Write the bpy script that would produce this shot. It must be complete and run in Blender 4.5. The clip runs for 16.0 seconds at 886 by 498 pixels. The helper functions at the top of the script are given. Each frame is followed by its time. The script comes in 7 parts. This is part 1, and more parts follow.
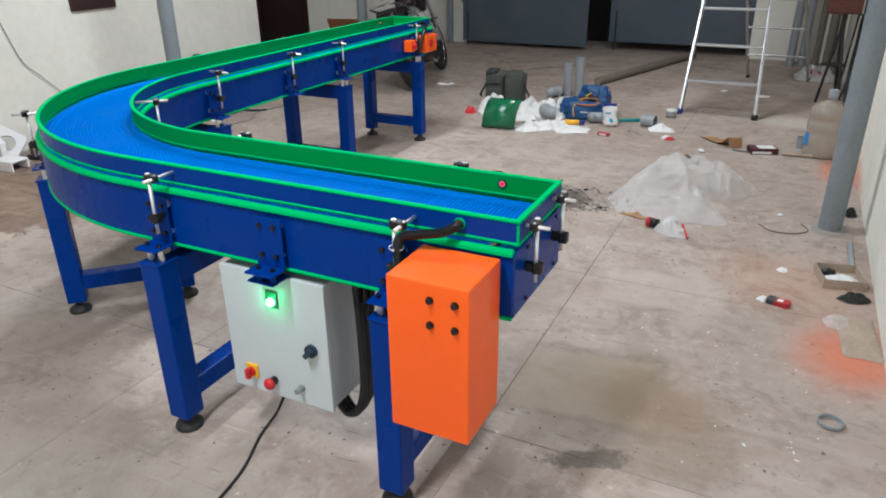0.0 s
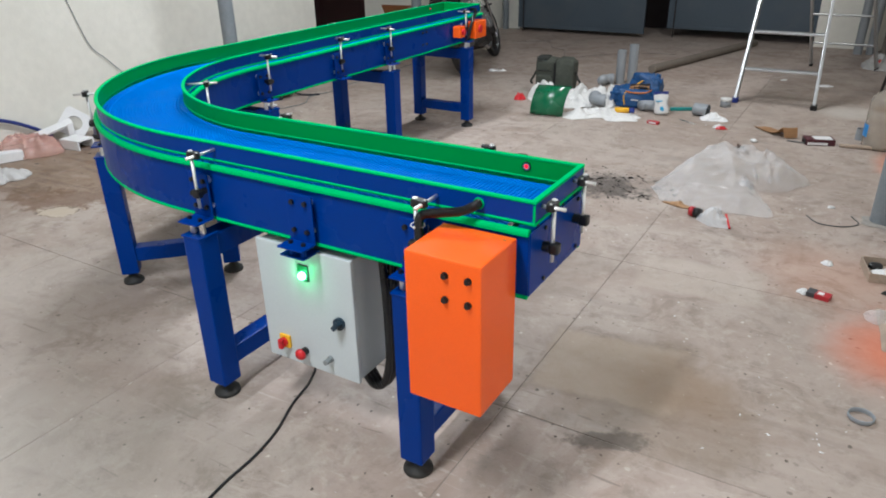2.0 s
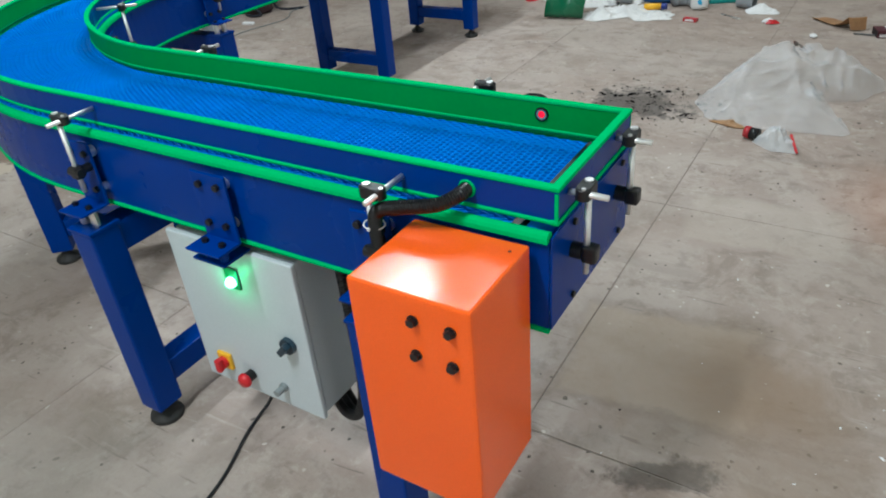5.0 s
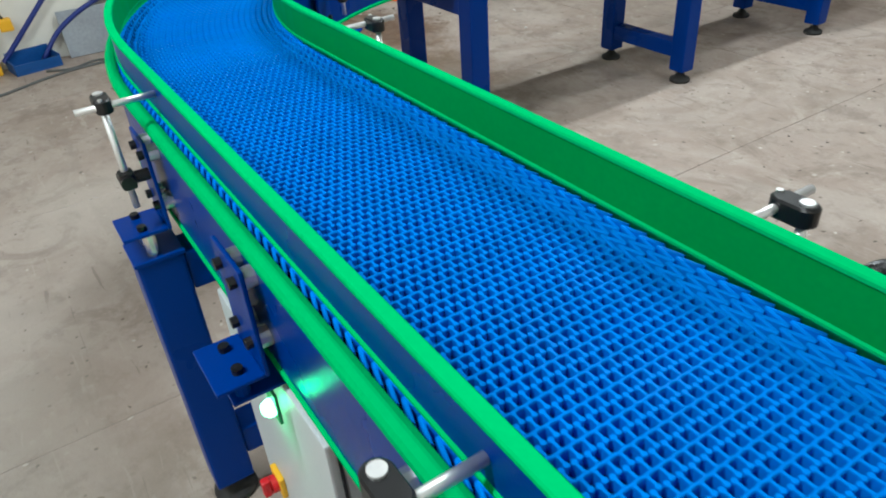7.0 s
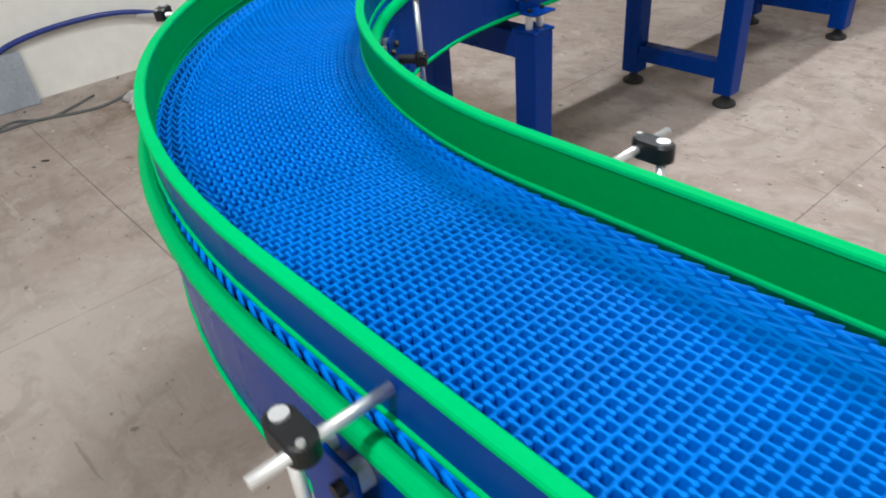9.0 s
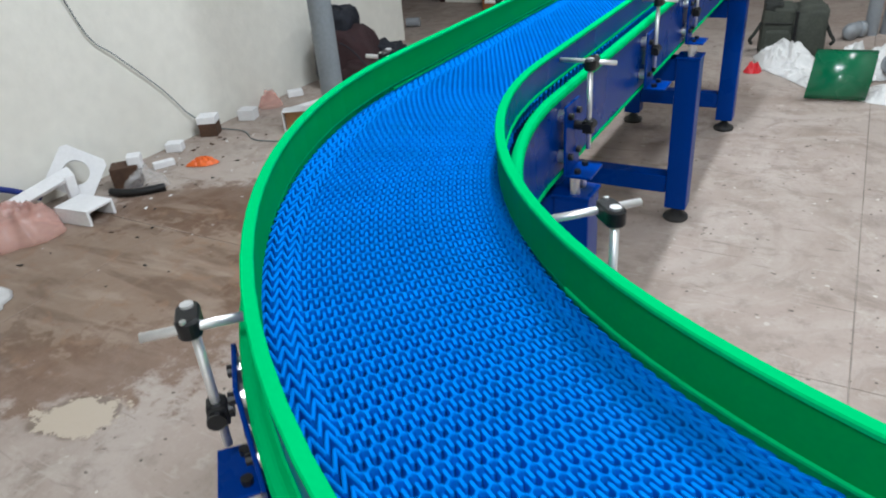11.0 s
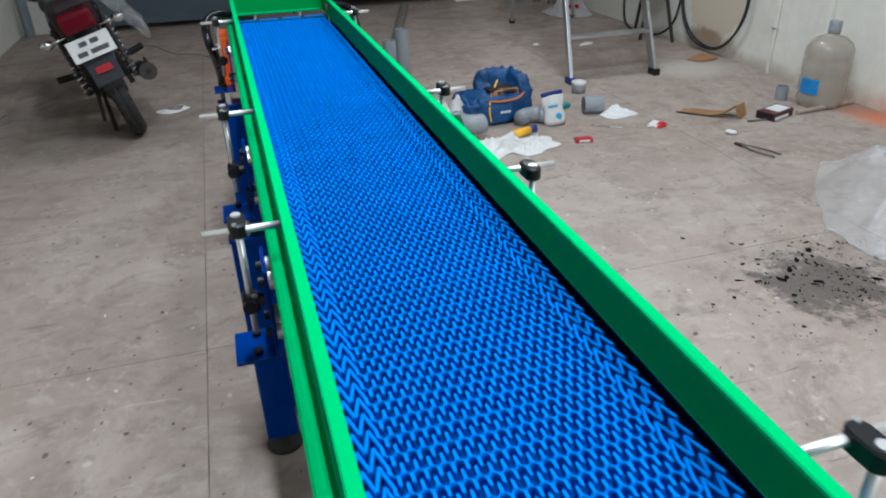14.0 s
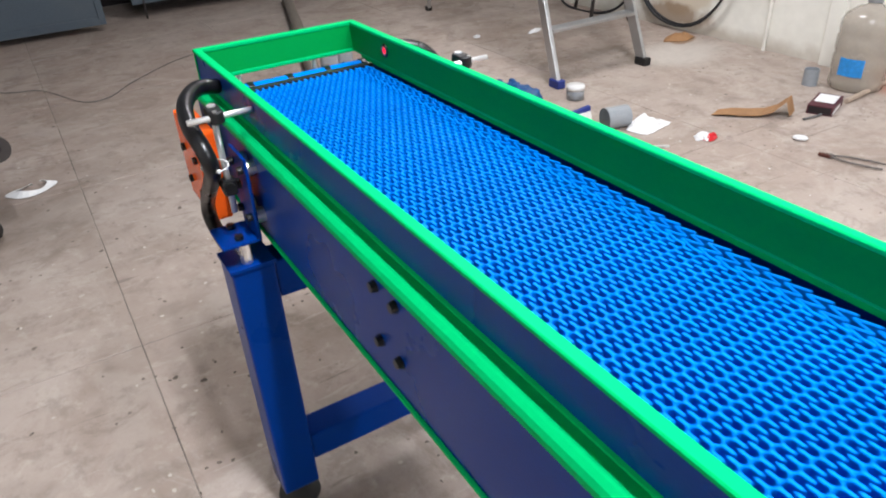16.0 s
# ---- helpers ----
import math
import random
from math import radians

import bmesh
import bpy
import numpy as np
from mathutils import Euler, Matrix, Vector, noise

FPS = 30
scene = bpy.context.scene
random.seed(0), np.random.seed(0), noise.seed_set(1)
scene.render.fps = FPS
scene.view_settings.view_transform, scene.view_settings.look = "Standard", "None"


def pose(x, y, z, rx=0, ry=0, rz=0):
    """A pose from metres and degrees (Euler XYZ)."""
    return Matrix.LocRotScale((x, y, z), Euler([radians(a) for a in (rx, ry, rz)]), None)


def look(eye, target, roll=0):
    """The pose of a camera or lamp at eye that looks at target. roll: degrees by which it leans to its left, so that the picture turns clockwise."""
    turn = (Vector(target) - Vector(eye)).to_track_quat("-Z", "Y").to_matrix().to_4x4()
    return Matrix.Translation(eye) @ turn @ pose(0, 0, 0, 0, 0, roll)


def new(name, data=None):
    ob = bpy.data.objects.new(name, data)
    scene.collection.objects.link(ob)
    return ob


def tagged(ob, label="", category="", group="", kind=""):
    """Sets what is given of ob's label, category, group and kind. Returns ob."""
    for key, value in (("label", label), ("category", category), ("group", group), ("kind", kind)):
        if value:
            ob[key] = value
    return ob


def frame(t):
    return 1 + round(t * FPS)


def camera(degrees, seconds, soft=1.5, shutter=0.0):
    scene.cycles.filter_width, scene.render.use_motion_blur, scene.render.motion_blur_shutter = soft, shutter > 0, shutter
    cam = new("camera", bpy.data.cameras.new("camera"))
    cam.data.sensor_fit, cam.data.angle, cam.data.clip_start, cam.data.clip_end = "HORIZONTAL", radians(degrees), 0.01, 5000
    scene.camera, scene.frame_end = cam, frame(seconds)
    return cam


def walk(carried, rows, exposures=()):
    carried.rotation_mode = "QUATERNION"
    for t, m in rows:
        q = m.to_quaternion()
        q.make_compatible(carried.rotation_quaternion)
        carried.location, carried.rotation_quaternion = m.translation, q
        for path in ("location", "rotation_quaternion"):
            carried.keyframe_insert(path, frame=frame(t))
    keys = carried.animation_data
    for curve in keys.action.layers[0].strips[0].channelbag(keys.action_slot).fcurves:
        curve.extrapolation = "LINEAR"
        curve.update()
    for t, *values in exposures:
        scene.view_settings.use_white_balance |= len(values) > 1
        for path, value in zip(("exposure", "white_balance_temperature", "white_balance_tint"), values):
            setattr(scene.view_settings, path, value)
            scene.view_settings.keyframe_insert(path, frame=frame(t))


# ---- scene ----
cam = camera(64.4, 16.0, 1.9, 0.22)
PATH = [
    (0, (0.08, -0.112, 1.563), (-0.728, 1.524, 0.745), -0.6),
    (0.5, (0.114, -0.131, 1.568), (-0.736, 1.487, 0.755), -1.2),
    (1, (0.161, -0.128, 1.567), (-0.767, 1.438, 0.738), -0.9),
    (1.5, (0.182, -0.129, 1.564), (-0.754, 1.425, 0.721), -1.2),
    (2, (0.19, -0.126, 1.563), (-0.749, 1.424, 0.716), -1.1),
    (2.5, (0.185, -0.122, 1.568), (-0.755, 1.442, 0.75), -1.2),
    (3, (0.163, -0.119, 1.584), (-0.75, 1.458, 0.76), -0.6),
    (3.2, (0.144, -0.115, 1.586), (-0.761, 1.464, 0.757), -0.2),
    (5.3, (-0.149, 0.66, 1.389), (-1.085, 2.059, 0.308), -5.3),
    (5.5, (-0.197, 0.768, 1.366), (-1.131, 2.162, 0.277), -3.8),
    (6, (-0.288, 0.965, 1.351), (-1.392, 2.21, 0.241), -3.0),
    (6.5, (-0.347, 1.121, 1.322), (-1.714, 2.048, 0.194), -4.9),
    (7, (-0.47, 1.182, 1.275), (-1.896, 2.041, 0.167), -4.3),
    (7.5, (-0.646, 1.187, 1.257), (-2.034, 2.105, 0.147), -4.4),
    (8, (-0.832, 1.162, 1.261), (-2.198, 2.121, 0.158), -5.4),
    (8.2, (-0.902, 1.16, 1.254), (-2.26, 2.116, 0.141), -5.2),
    (10.3, (-1.829, 1.186, 1.294), (-2.911, 2.51, 0.256), -4.5),
    (10.5, (-1.9, 1.192, 1.296), (-2.947, 2.566, 0.29), -3.7),
    (11, (-2.142, 1.295, 1.309), (-3.043, 2.793, 0.337), -4.9),
    (11.5, (-2.354, 1.391, 1.304), (-3.068, 2.978, 0.318), -3.3),
    (12, (-2.567, 1.515, 1.326), (-2.918, 3.217, 0.336), -3.9),
    (12.5, (-2.714, 1.663, 1.333), (-2.817, 3.42, 0.382), -2.6),
    (13, (-2.851, 1.893, 1.319), (-2.771, 3.625, 0.321), -2.7),
    (13.5, (-2.955, 2.106, 1.315), (-2.717, 3.838, 0.342), -2.2),
    (14, (-3.046, 2.385, 1.348), (-2.556, 4.072, 0.393), -1.7),
    (14.5, (-3.115, 2.688, 1.343), (-2.551, 4.387, 0.45), -1.9),
    (15, (-3.179, 3.057, 1.342), (-2.561, 4.716, 0.412), -2.8),
    (15.5, (-3.26, 3.433, 1.309), (-2.473, 4.982, 0.319), -2.1),
    (16, (-3.305, 3.786, 1.298), (-2.459, 5.273, 0.263), -3.4),
]
walk(cam, [(t, look(eye, target, roll)) for t, eye, target, roll in PATH],
     exposures=((0, 0.12, 6180, 10), (3.2, 0.12, 6180, 9), (5.3, -0.12, 5950, 1), (5.6, -0.10, 5850, -1), (6.0, -0.06, 5380, -6), (6.5, 0.0, 5800, -5), (7.3, 0.05, 6300, 8), (8.2, 0.06, 6430, 12), (10.3, 0.17, 6020, 8), (11.2, 0.09, 5980, 8), (12.0, 0.03, 5880, 7), (12.5, 0.05, 5780, 6), (13.5, 0.0, 5770, 6),
                (14.5, 0.03, 5980, 9), (15.0, 0.24, 6200, 12), (15.5, 0.34, 6350, 13), (16.0, 0.74, 6280, 14)))

# ---- light ----
world = bpy.data.worlds.new("world")
scene.world = world
world.use_nodes = True
world.node_tree.nodes["Background"].inputs["Color"].default_value = (0.75, 0.82, 0.9, 1)
world.node_tree.nodes["Background"].inputs["Strength"].default_value = 0.3


def ceiling_lamp(x, y, z, sx, sy, watts, colour):
    data = bpy.data.lights.new("ceiling_lamp", "AREA")
    data.shape, data.size, data.size_y, data.energy, data.color = "RECTANGLE", sx, sy, watts, colour
    ob = new("ceiling_lamp", data)
    ob.matrix_world = pose(x, y, z)
    return ob


ceiling_lamp(-2.8, 3.7, 3.5, 0.10, 1.25, 84, (0.96, 0.99, 1.0))
ceiling_lamp(-1.95, 3.8, 3.5, 0.24, 1.0, 40, (0.96, 0.99, 1.0))
ceiling_lamp(-1.1, -0.2, 3.5, 0.12, 1.25, 104, (0.97, 0.99, 1.0))
ceiling_lamp(-0.9, 7.0, 3.5, 0.12, 1.25, 48, (1.0, 0.98, 0.95))
pilot = bpy.data.lights.new("pilot_lamp_light", "POINT")
pilot.energy, pilot.color, pilot.shadow_soft_size = 0.15, (0.02, 1.0, 0.30), 0.012
new("pilot_lamp_light", pilot).matrix_world = pose(-1.209, 1.298, 0.564)

# ---- materials ----


def mat(name, colour, rough=0.5, metal=0.0, vary=0.15, scale=6.0, fine=60.0, bump=0.0, bump_scale=80.0, coat=0.0,
        second=None, second_amount=0.35, wear=0.0, spec=0.5, per_object=0.0):
    m = bpy.data.materials.new(name)
    m.use_nodes = True
    nt = m.node_tree
    n, l = nt.nodes, nt.links
    b = n["Principled BSDF"]
    geo = n.new("ShaderNodeNewGeometry")
    n1 = n.new("ShaderNodeTexNoise")
    n1.inputs["Scale"].default_value, n1.inputs["Detail"].default_value = scale, 6
    n2 = n.new("ShaderNodeTexNoise")
    n2.inputs["Scale"].default_value, n2.inputs["Detail"].default_value = fine, 4
    l.new(geo.outputs["Position"], n1.inputs["Vector"])
    l.new(geo.outputs["Position"], n2.inputs["Vector"])
    add = n.new("ShaderNodeMath")
    add.operation = "ADD"
    l.new(n1.outputs["Fac"], add.inputs[0])
    l.new(n2.outputs["Fac"], add.inputs[1])
    rng = n.new("ShaderNodeMapRange")
    rng.inputs["From Min"].default_value, rng.inputs["From Max"].default_value = 0.7, 1.3
    rng.inputs["To Min"].default_value, rng.inputs["To Max"].default_value = 1 - vary, 1 + vary
    l.new(add.outputs[0], rng.inputs["Value"])
    mul = n.new("ShaderNodeVectorMath")
    mul.operation = "SCALE"
    mul.inputs[0].default_value = colour
    l.new(rng.outputs[0], mul.inputs["Scale"])
    out = mul.outputs[0]
    if per_object:
        info = n.new("ShaderNodeObjectInfo")
        r2 = n.new("ShaderNodeMapRange")
        r2.inputs["To Min"].default_value, r2.inputs["To Max"].default_value = 1 - per_object, 1 + per_object
        l.new(info.outputs["Random"], r2.inputs["Value"])
        m2 = n.new("ShaderNodeVectorMath")
        m2.operation = "SCALE"
        l.new(out, m2.inputs[0])
        l.new(r2.outputs[0], m2.inputs["Scale"])
        out = m2.outputs[0]
    if second:
        n3 = n.new("ShaderNodeTexNoise")
        n3.inputs["Scale"].default_value, n3.inputs["Detail"].default_value = scale * 1.7, 8
        l.new(geo.outputs["Position"], n3.inputs["Vector"])
        ramp = n.new("ShaderNodeMapRange")
        ramp.inputs["From Min"].default_value, ramp.inputs["From Max"].default_value = 0.5, 0.72
        ramp.inputs["To Max"].default_value = second_amount
        l.new(n3.outputs["Fac"], ramp.inputs["Value"])
        mix = n.new("ShaderNodeMixRGB")
        mix.inputs["Color2"].default_value = (*second, 1)
        l.new(ramp.outputs[0], mix.inputs["Fac"])
        l.new(out, mix.inputs["Color1"])
        out = mix.outputs[0]
    l.new(out, b.inputs["Base Color"])
    rr = n.new("ShaderNodeMapRange")
    rr.inputs["From Min"].default_value, rr.inputs["From Max"].default_value = 0.3, 0.7
    rr.inputs["To Min"].default_value, rr.inputs["To Max"].default_value = max(0.02, rough - 0.07), min(1, rough + 0.1)
    l.new(n1.outputs["Fac"], rr.inputs["Value"])
    l.new(rr.outputs[0], b.inputs["Roughness"])
    b.inputs["Metallic"].default_value = metal
    b.inputs["Coat Weight"].default_value = coat
    b.inputs["Specular IOR Level"].default_value = spec
    if bump:
        n4 = n.new("ShaderNodeTexNoise")
        n4.inputs["Scale"].default_value, n4.inputs["Detail"].default_value = bump_scale, 5
        l.new(geo.outputs["Position"], n4.inputs["Vector"])
        bp = n.new("ShaderNodeBump")
        bp.inputs["Strength"].default_value, bp.inputs["Distance"].default_value = bump, 0.01
        l.new(n4.outputs["Fac"], bp.inputs["Height"])
        l.new(bp.outputs[0], b.inputs["Normal"])
    return m


def glow(name, colour, strength):
    m = mat(name, colour, 0.3)
    b = m.node_tree.nodes["Principled BSDF"]
    b.inputs["Emission Color"].default_value = (*colour, 1)
    b.inputs["Emission Strength"].default_value = strength
    return m


def clear(name, colour, rough=0.15, alpha=0.35, bump=0.3):
    m = mat(name, colour, rough, vary=0.05, bump=bump, bump_scale=25)
    m.node_tree.nodes["Principled BSDF"].inputs["Alpha"].default_value = alpha
    return m


BLUE = mat("blue powder coat", (0.0, 0.034, 0.240), 0.28, vary=0.08, scale=3, fine=300, bump=0.04, bump_scale=350, spec=0.11)
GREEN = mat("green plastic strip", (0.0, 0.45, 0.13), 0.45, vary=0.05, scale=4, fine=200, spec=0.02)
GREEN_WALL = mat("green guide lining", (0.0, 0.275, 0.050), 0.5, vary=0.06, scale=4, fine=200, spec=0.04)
BELT = mat("blue belt plastic", (0.0, 0.18, 0.68), 0.5, spec=0.04, vary=0.06, scale=9, fine=400, per_object=0.04)
# near black and navy: shade in the belt's holes and gaps put into colour
SHADE_BED = mat("shade black bed", (0.0005, 0.003, 0.03), 0.8, vary=0.2, spec=0.05)
BELT_SHADE = mat("shaded blue below belt", (0.0, 0.042, 0.21), 0.7, vary=0.1, spec=0.03)
BLACK = mat("black plastic", (0.009, 0.009, 0.010), 0.38, vary=0.2, bump=0.05, spec=0.4)
RUBBER = mat("black rubber", (0.016, 0.016, 0.016), 0.65, vary=0.25, bump=0.1, second=(0.06, 0.055, 0.05), second_amount=0.3)
STEEL = mat("bright steel rod", (0.80, 0.80, 0.80), 0.38, metal=0.75, vary=0.06, fine=200)
ZINC = mat("zinc nut", (0.78, 0.79, 0.78), 0.3, metal=0.9, vary=0.12)
ORANGE = mat("orange powder coat", (0.95, 0.125, 0.012), 0.16, vary=0.05, scale=3, fine=300, bump=0.012, bump_scale=300, spec=0.32)
CABINET = mat("light grey enamel", (0.53, 0.58, 0.61), 0.38, vary=0.05, scale=3, fine=200, bump=0.04, bump_scale=300)
CAB_GAP = mat("dark seal", (0.05, 0.05, 0.055), 0.6)
YELLOW = mat("yellow plastic", (0.85, 0.45, 0.02), 0.4, vary=0.05)
RED = mat("red plastic", (0.55, 0.012, 0.02), 0.35, vary=0.08)
BLACKGLOSS = mat("shiny black plastic", (0.006, 0.006, 0.007), 0.3, vary=0.2, spec=0.4)
LAMPBODY = mat("dark green lamp body", (0.01, 0.16, 0.08), 0.35, vary=0.1)
GREYPL = mat("grey plastic", (0.22, 0.24, 0.25), 0.4, vary=0.1)
DARKTEAL = mat("dark blue plastic", (0.01, 0.03, 0.05), 0.3)
LAMP_GREEN = glow("green pilot lens", (0.25, 1.0, 0.45), 9)
LAMP_RED = glow("red sensor lens", (1.0, 0.004, 0.03), 0.75)
HALO = mat("pale sensor ring", (0.14, 0.26, 0.28), 0.4, vary=0.05)
WALL = mat("cream wall paint", (0.78, 0.765, 0.70), 0.75, vary=0.05, scale=0.9, fine=14, bump=0.12, bump_scale=40, second=(0.62, 0.60, 0.54), second_amount=0.3)
WALL_WORN = mat("worn cream wall paint", (0.78, 0.765, 0.70), 0.75, vary=0.06, scale=0.9, fine=14, bump=0.12, bump_scale=40, second=(0.60, 0.57, 0.50), second_amount=0.4)


def wall_stain(m, y, z, ry, rz, edge, colour, amount, warp=0.5, scale=5.0):
    """A worn or dirty patch with a ragged edge on a wall that faces along x."""
    n, l = m.node_tree.nodes, m.node_tree.links
    slot = n["Principled BSDF"].inputs["Base Color"]
    before = slot.links[0].from_socket
    geo = n.new("ShaderNodeNewGeometry")
    mp = n.new("ShaderNodeMapping")
    mp.vector_type = "TEXTURE"
    mp.inputs["Location"].default_value = (0, y, z)
    mp.inputs["Scale"].default_value = (1000, ry, rz)
    l.new(geo.outputs["Position"], mp.inputs["Vector"])
    ln = n.new("ShaderNodeVectorMath")
    ln.operation = "LENGTH"
    l.new(mp.outputs[0], ln.inputs[0])
    nz = n.new("ShaderNodeTexNoise")
    nz.inputs["Scale"].default_value, nz.inputs["Detail"].default_value = scale, 8
    l.new(geo.outputs["Position"], nz.inputs["Vector"])
    ad = n.new("ShaderNodeMath")
    ad.operation = "MULTIPLY_ADD"
    l.new(nz.outputs["Fac"], ad.inputs[0])
    ad.inputs[1].default_value = -2 * warp
    l.new(ln.outputs["Value"], ad.inputs[2])
    r = n.new("ShaderNodeMapRange")
    for key, value in (("From Min", 1 - warp - edge), ("From Max", 1 - warp), ("To Min", amount), ("To Max", 0.0)):
        r.inputs[key].default_value = value
    l.new(ad.outputs[0], r.inputs["Value"])
    mx = n.new("ShaderNodeMixRGB")
    l.new(r.outputs[0], mx.inputs["Fac"])
    l.new(before, mx.inputs["Color1"])
    mx.inputs["Color2"].default_value = (*colour, 1)
    l.new(mx.outputs[0], slot)


wall_stain(WALL_WORN, 7.185, 0.47, 0.38, 0.40, 0.12, (0.62, 0.54, 0.42), 0.85, 0.25, 6)
wall_stain(WALL_WORN, 7.25, 0.10, 0.34, 0.09, 0.5, (0.27, 0.17, 0.095), 0.8, 0.7, 9)
wall_stain(WALL_WORN, 7.30, 0.62, 0.10, 0.22, 0.6, (0.40, 0.31, 0.22), 0.5, 0.7, 9)
wall_stain(WALL_WORN, 6.9, 0.0, 1.6, 0.10, 0.7, (0.36, 0.29, 0.22), 0.6, 0.7, 6)
wall_stain(WALL_WORN, 5.3, 0.0, 0.8, 0.16, 0.8, (0.55, 0.22, 0.11), 0.6, 0.5, 6)
PLASTER = mat("grey plaster", (0.30, 0.28, 0.255), 0.9, vary=0.2, scale=9, bump=0.3, bump_scale=30)
CEIL = mat("grey white ceiling", (0.30, 0.30, 0.295), 0.85, vary=0.06, scale=1.2)
COLUMN = mat("grey painted column", (0.20, 0.225, 0.245), 0.45, vary=0.12, scale=3, second=(0.09, 0.13, 0.17), second_amount=0.25, bump=0.05)
GATE = mat("slate grey gate paint", (0.060, 0.084, 0.110), 0.5, vary=0.12, scale=1.2, second=(0.12, 0.13, 0.14), second_amount=0.3, bump=0.06, bump_scale=8)
# painted shade for bores, open ends, the bag's mouth and the gate's gaps
DARK = mat("near black shade", (0.012, 0.007, 0.008), 0.8, vary=0.3)
DOORWOOD = mat("dark maroon door", (0.03, 0.010, 0.011), 0.5, vary=0.25, scale=3)
ALU = mat("aluminium", (0.52, 0.53, 0.54), 0.38, metal=1.0, vary=0.1, fine=120)
PVC = mat("grey pvc", (0.27, 0.29, 0.31), 0.42, vary=0.08, scale=5)
POLEWOOD = mat("weathered pole", (0.17, 0.145, 0.12), 0.7, vary=0.2, scale=8, bump=0.2)
WHITE = mat("white plastic sheet", (0.68, 0.675, 0.66), 0.5, vary=0.08, scale=9, bump=0.25, bump_scale=22)
FOAM = mat("white foam", (0.80, 0.80, 0.81), 0.8, vary=0.05, bump=0.2, bump_scale=200)
PAPER = mat("paper", (0.72, 0.72, 0.72), 0.7, vary=0.06, bump=0.1)
CARD = mat("brown cardboard", (0.32, 0.17, 0.075), 0.8, vary=0.15, scale=5, bump=0.1, second=(0.2, 0.1, 0.045), second_amount=0.4)
CARD_PALE = mat("dusty cardboard", (0.38, 0.30, 0.235), 0.85, vary=0.15, scale=9, bump=0.1)
CARD_DARK = mat("dark brown carton", (0.075, 0.038, 0.022), 0.8, vary=0.25, scale=12, bump=0.2)
CARD_RED = mat("reddish carton", (0.26, 0.095, 0.035), 0.75, vary=0.18, scale=4, bump=0.1, second=(0.13, 0.045, 0.02), second_amount=0.5)
MAROON = mat("maroon fabric", (0.030, 0.012, 0.014), 0.85, vary=0.25, scale=10, bump=0.4, bump_scale=120)
NAVYCLOTH = mat("black navy fabric", (0.010, 0.012, 0.020), 0.8, vary=0.3, scale=10, bump=0.4, bump_scale=120)
OLIVE = mat("olive fabric", (0.052, 0.058, 0.046), 0.85, vary=0.25, scale=14, bump=0.4, bump_scale=150)
OLIVEDARK = mat("black olive fabric", (0.022, 0.025, 0.022), 0.8, vary=0.3, scale=14, bump=0.4, bump_scale=150)
BAGBLUE = mat("blue nylon", (0.006, 0.062, 0.19), 0.5, vary=0.25, scale=12, bump=0.5, bump_scale=60)
ORANGETRIM = mat("orange piping", (0.5, 0.16, 0.03), 0.6)
SHEETGREEN = mat("dark green glossy sheet", (0.004, 0.12, 0.05), 0.22, vary=0.08, coat=0.3)
SHEETBACK = mat("olive sheet back", (0.15, 0.16, 0.11), 0.6)
TEAL = mat("teal plastic", (0.01, 0.23, 0.22), 0.4)
CYAN = mat("cyan print", (0.03, 0.36, 0.62), 0.4, vary=0.1)
LABELBLUE = mat("blue bottle label", (0.02, 0.24, 0.62), 0.4, vary=0.15, scale=30)
BAGCLEAR = clear("clear plastic film", (0.90, 0.91, 0.93), 0.18, 0.15, 0.6)
BOTTLECLEAR = clear("crushed bottle plastic", (0.86, 0.88, 0.90), 0.15, 0.45, 0.5)
BAGWHITE = clear("thin white bag film", (0.74, 0.73, 0.72), 0.35, 0.62, 0.5)
BAGTHIN = clear("thin cloudy film", (0.70, 0.70, 0.69), 0.3, 0.09, 0.25)
BAGPINK = clear("pink plastic film", (0.85, 0.50, 0.43), 0.16, 0.30, 0.35)
JARMAT = clear("cloudy bottle plastic", (0.42, 0.37, 0.31), 0.2, 0.55, 0.1)
CHROME = mat("chrome", (0.52, 0.52, 0.53), 0.18, metal=1.0, vary=0.06)
BIKEPAINT = mat("dark maroon bike paint", (0.012, 0.004, 0.006), 0.3, vary=0.1, coat=0.12, spec=0.3)
BIKEGREY = mat("grey mudguard", (0.042, 0.046, 0.054), 0.5, vary=0.1, spec=0.3)
TAILRED = mat("tail light lens", (0.10, 0.001, 0.008), 0.22, vary=0.1, spec=0.3)
PLATEWHITE = mat("white number plate", (0.68, 0.68, 0.66), 0.4)
PRINTDARK = mat("dark print", (0.05, 0.05, 0.055), 0.5)
TYRE = mat("tyre", (0.016, 0.015, 0.015), 0.75, vary=0.3, scale=20, second=(0.06, 0.052, 0.045), second_amount=0.5)
RUST = mat("rusty red iron", (0.10, 0.028, 0.018), 0.65, vary=0.25, scale=14, second=(0.04, 0.018, 0.012), second_amount=0.6, bump=0.2)
DARKIRON = mat("dark iron", (0.022, 0.016, 0.014), 0.6, vary=0.25)
TOOLSTEEL = mat("worn tool steel", (0.16, 0.14, 0.13), 0.45, metal=0.5, vary=0.25, scale=20)
CORD = mat("grey cord", (0.10, 0.105, 0.105), 0.55)
CORDBLUE = mat("blue grey cord", (0.15, 0.18, 0.19), 0.55)
BLACKCORD = mat("black cord", (0.012, 0.013, 0.016), 0.5)
BLUEROD = mat("blue handle", (0.012, 0.03, 0.20), 0.4)
PANBLUE = mat("blue dustpan", (0.006, 0.075, 0.28), 0.4)
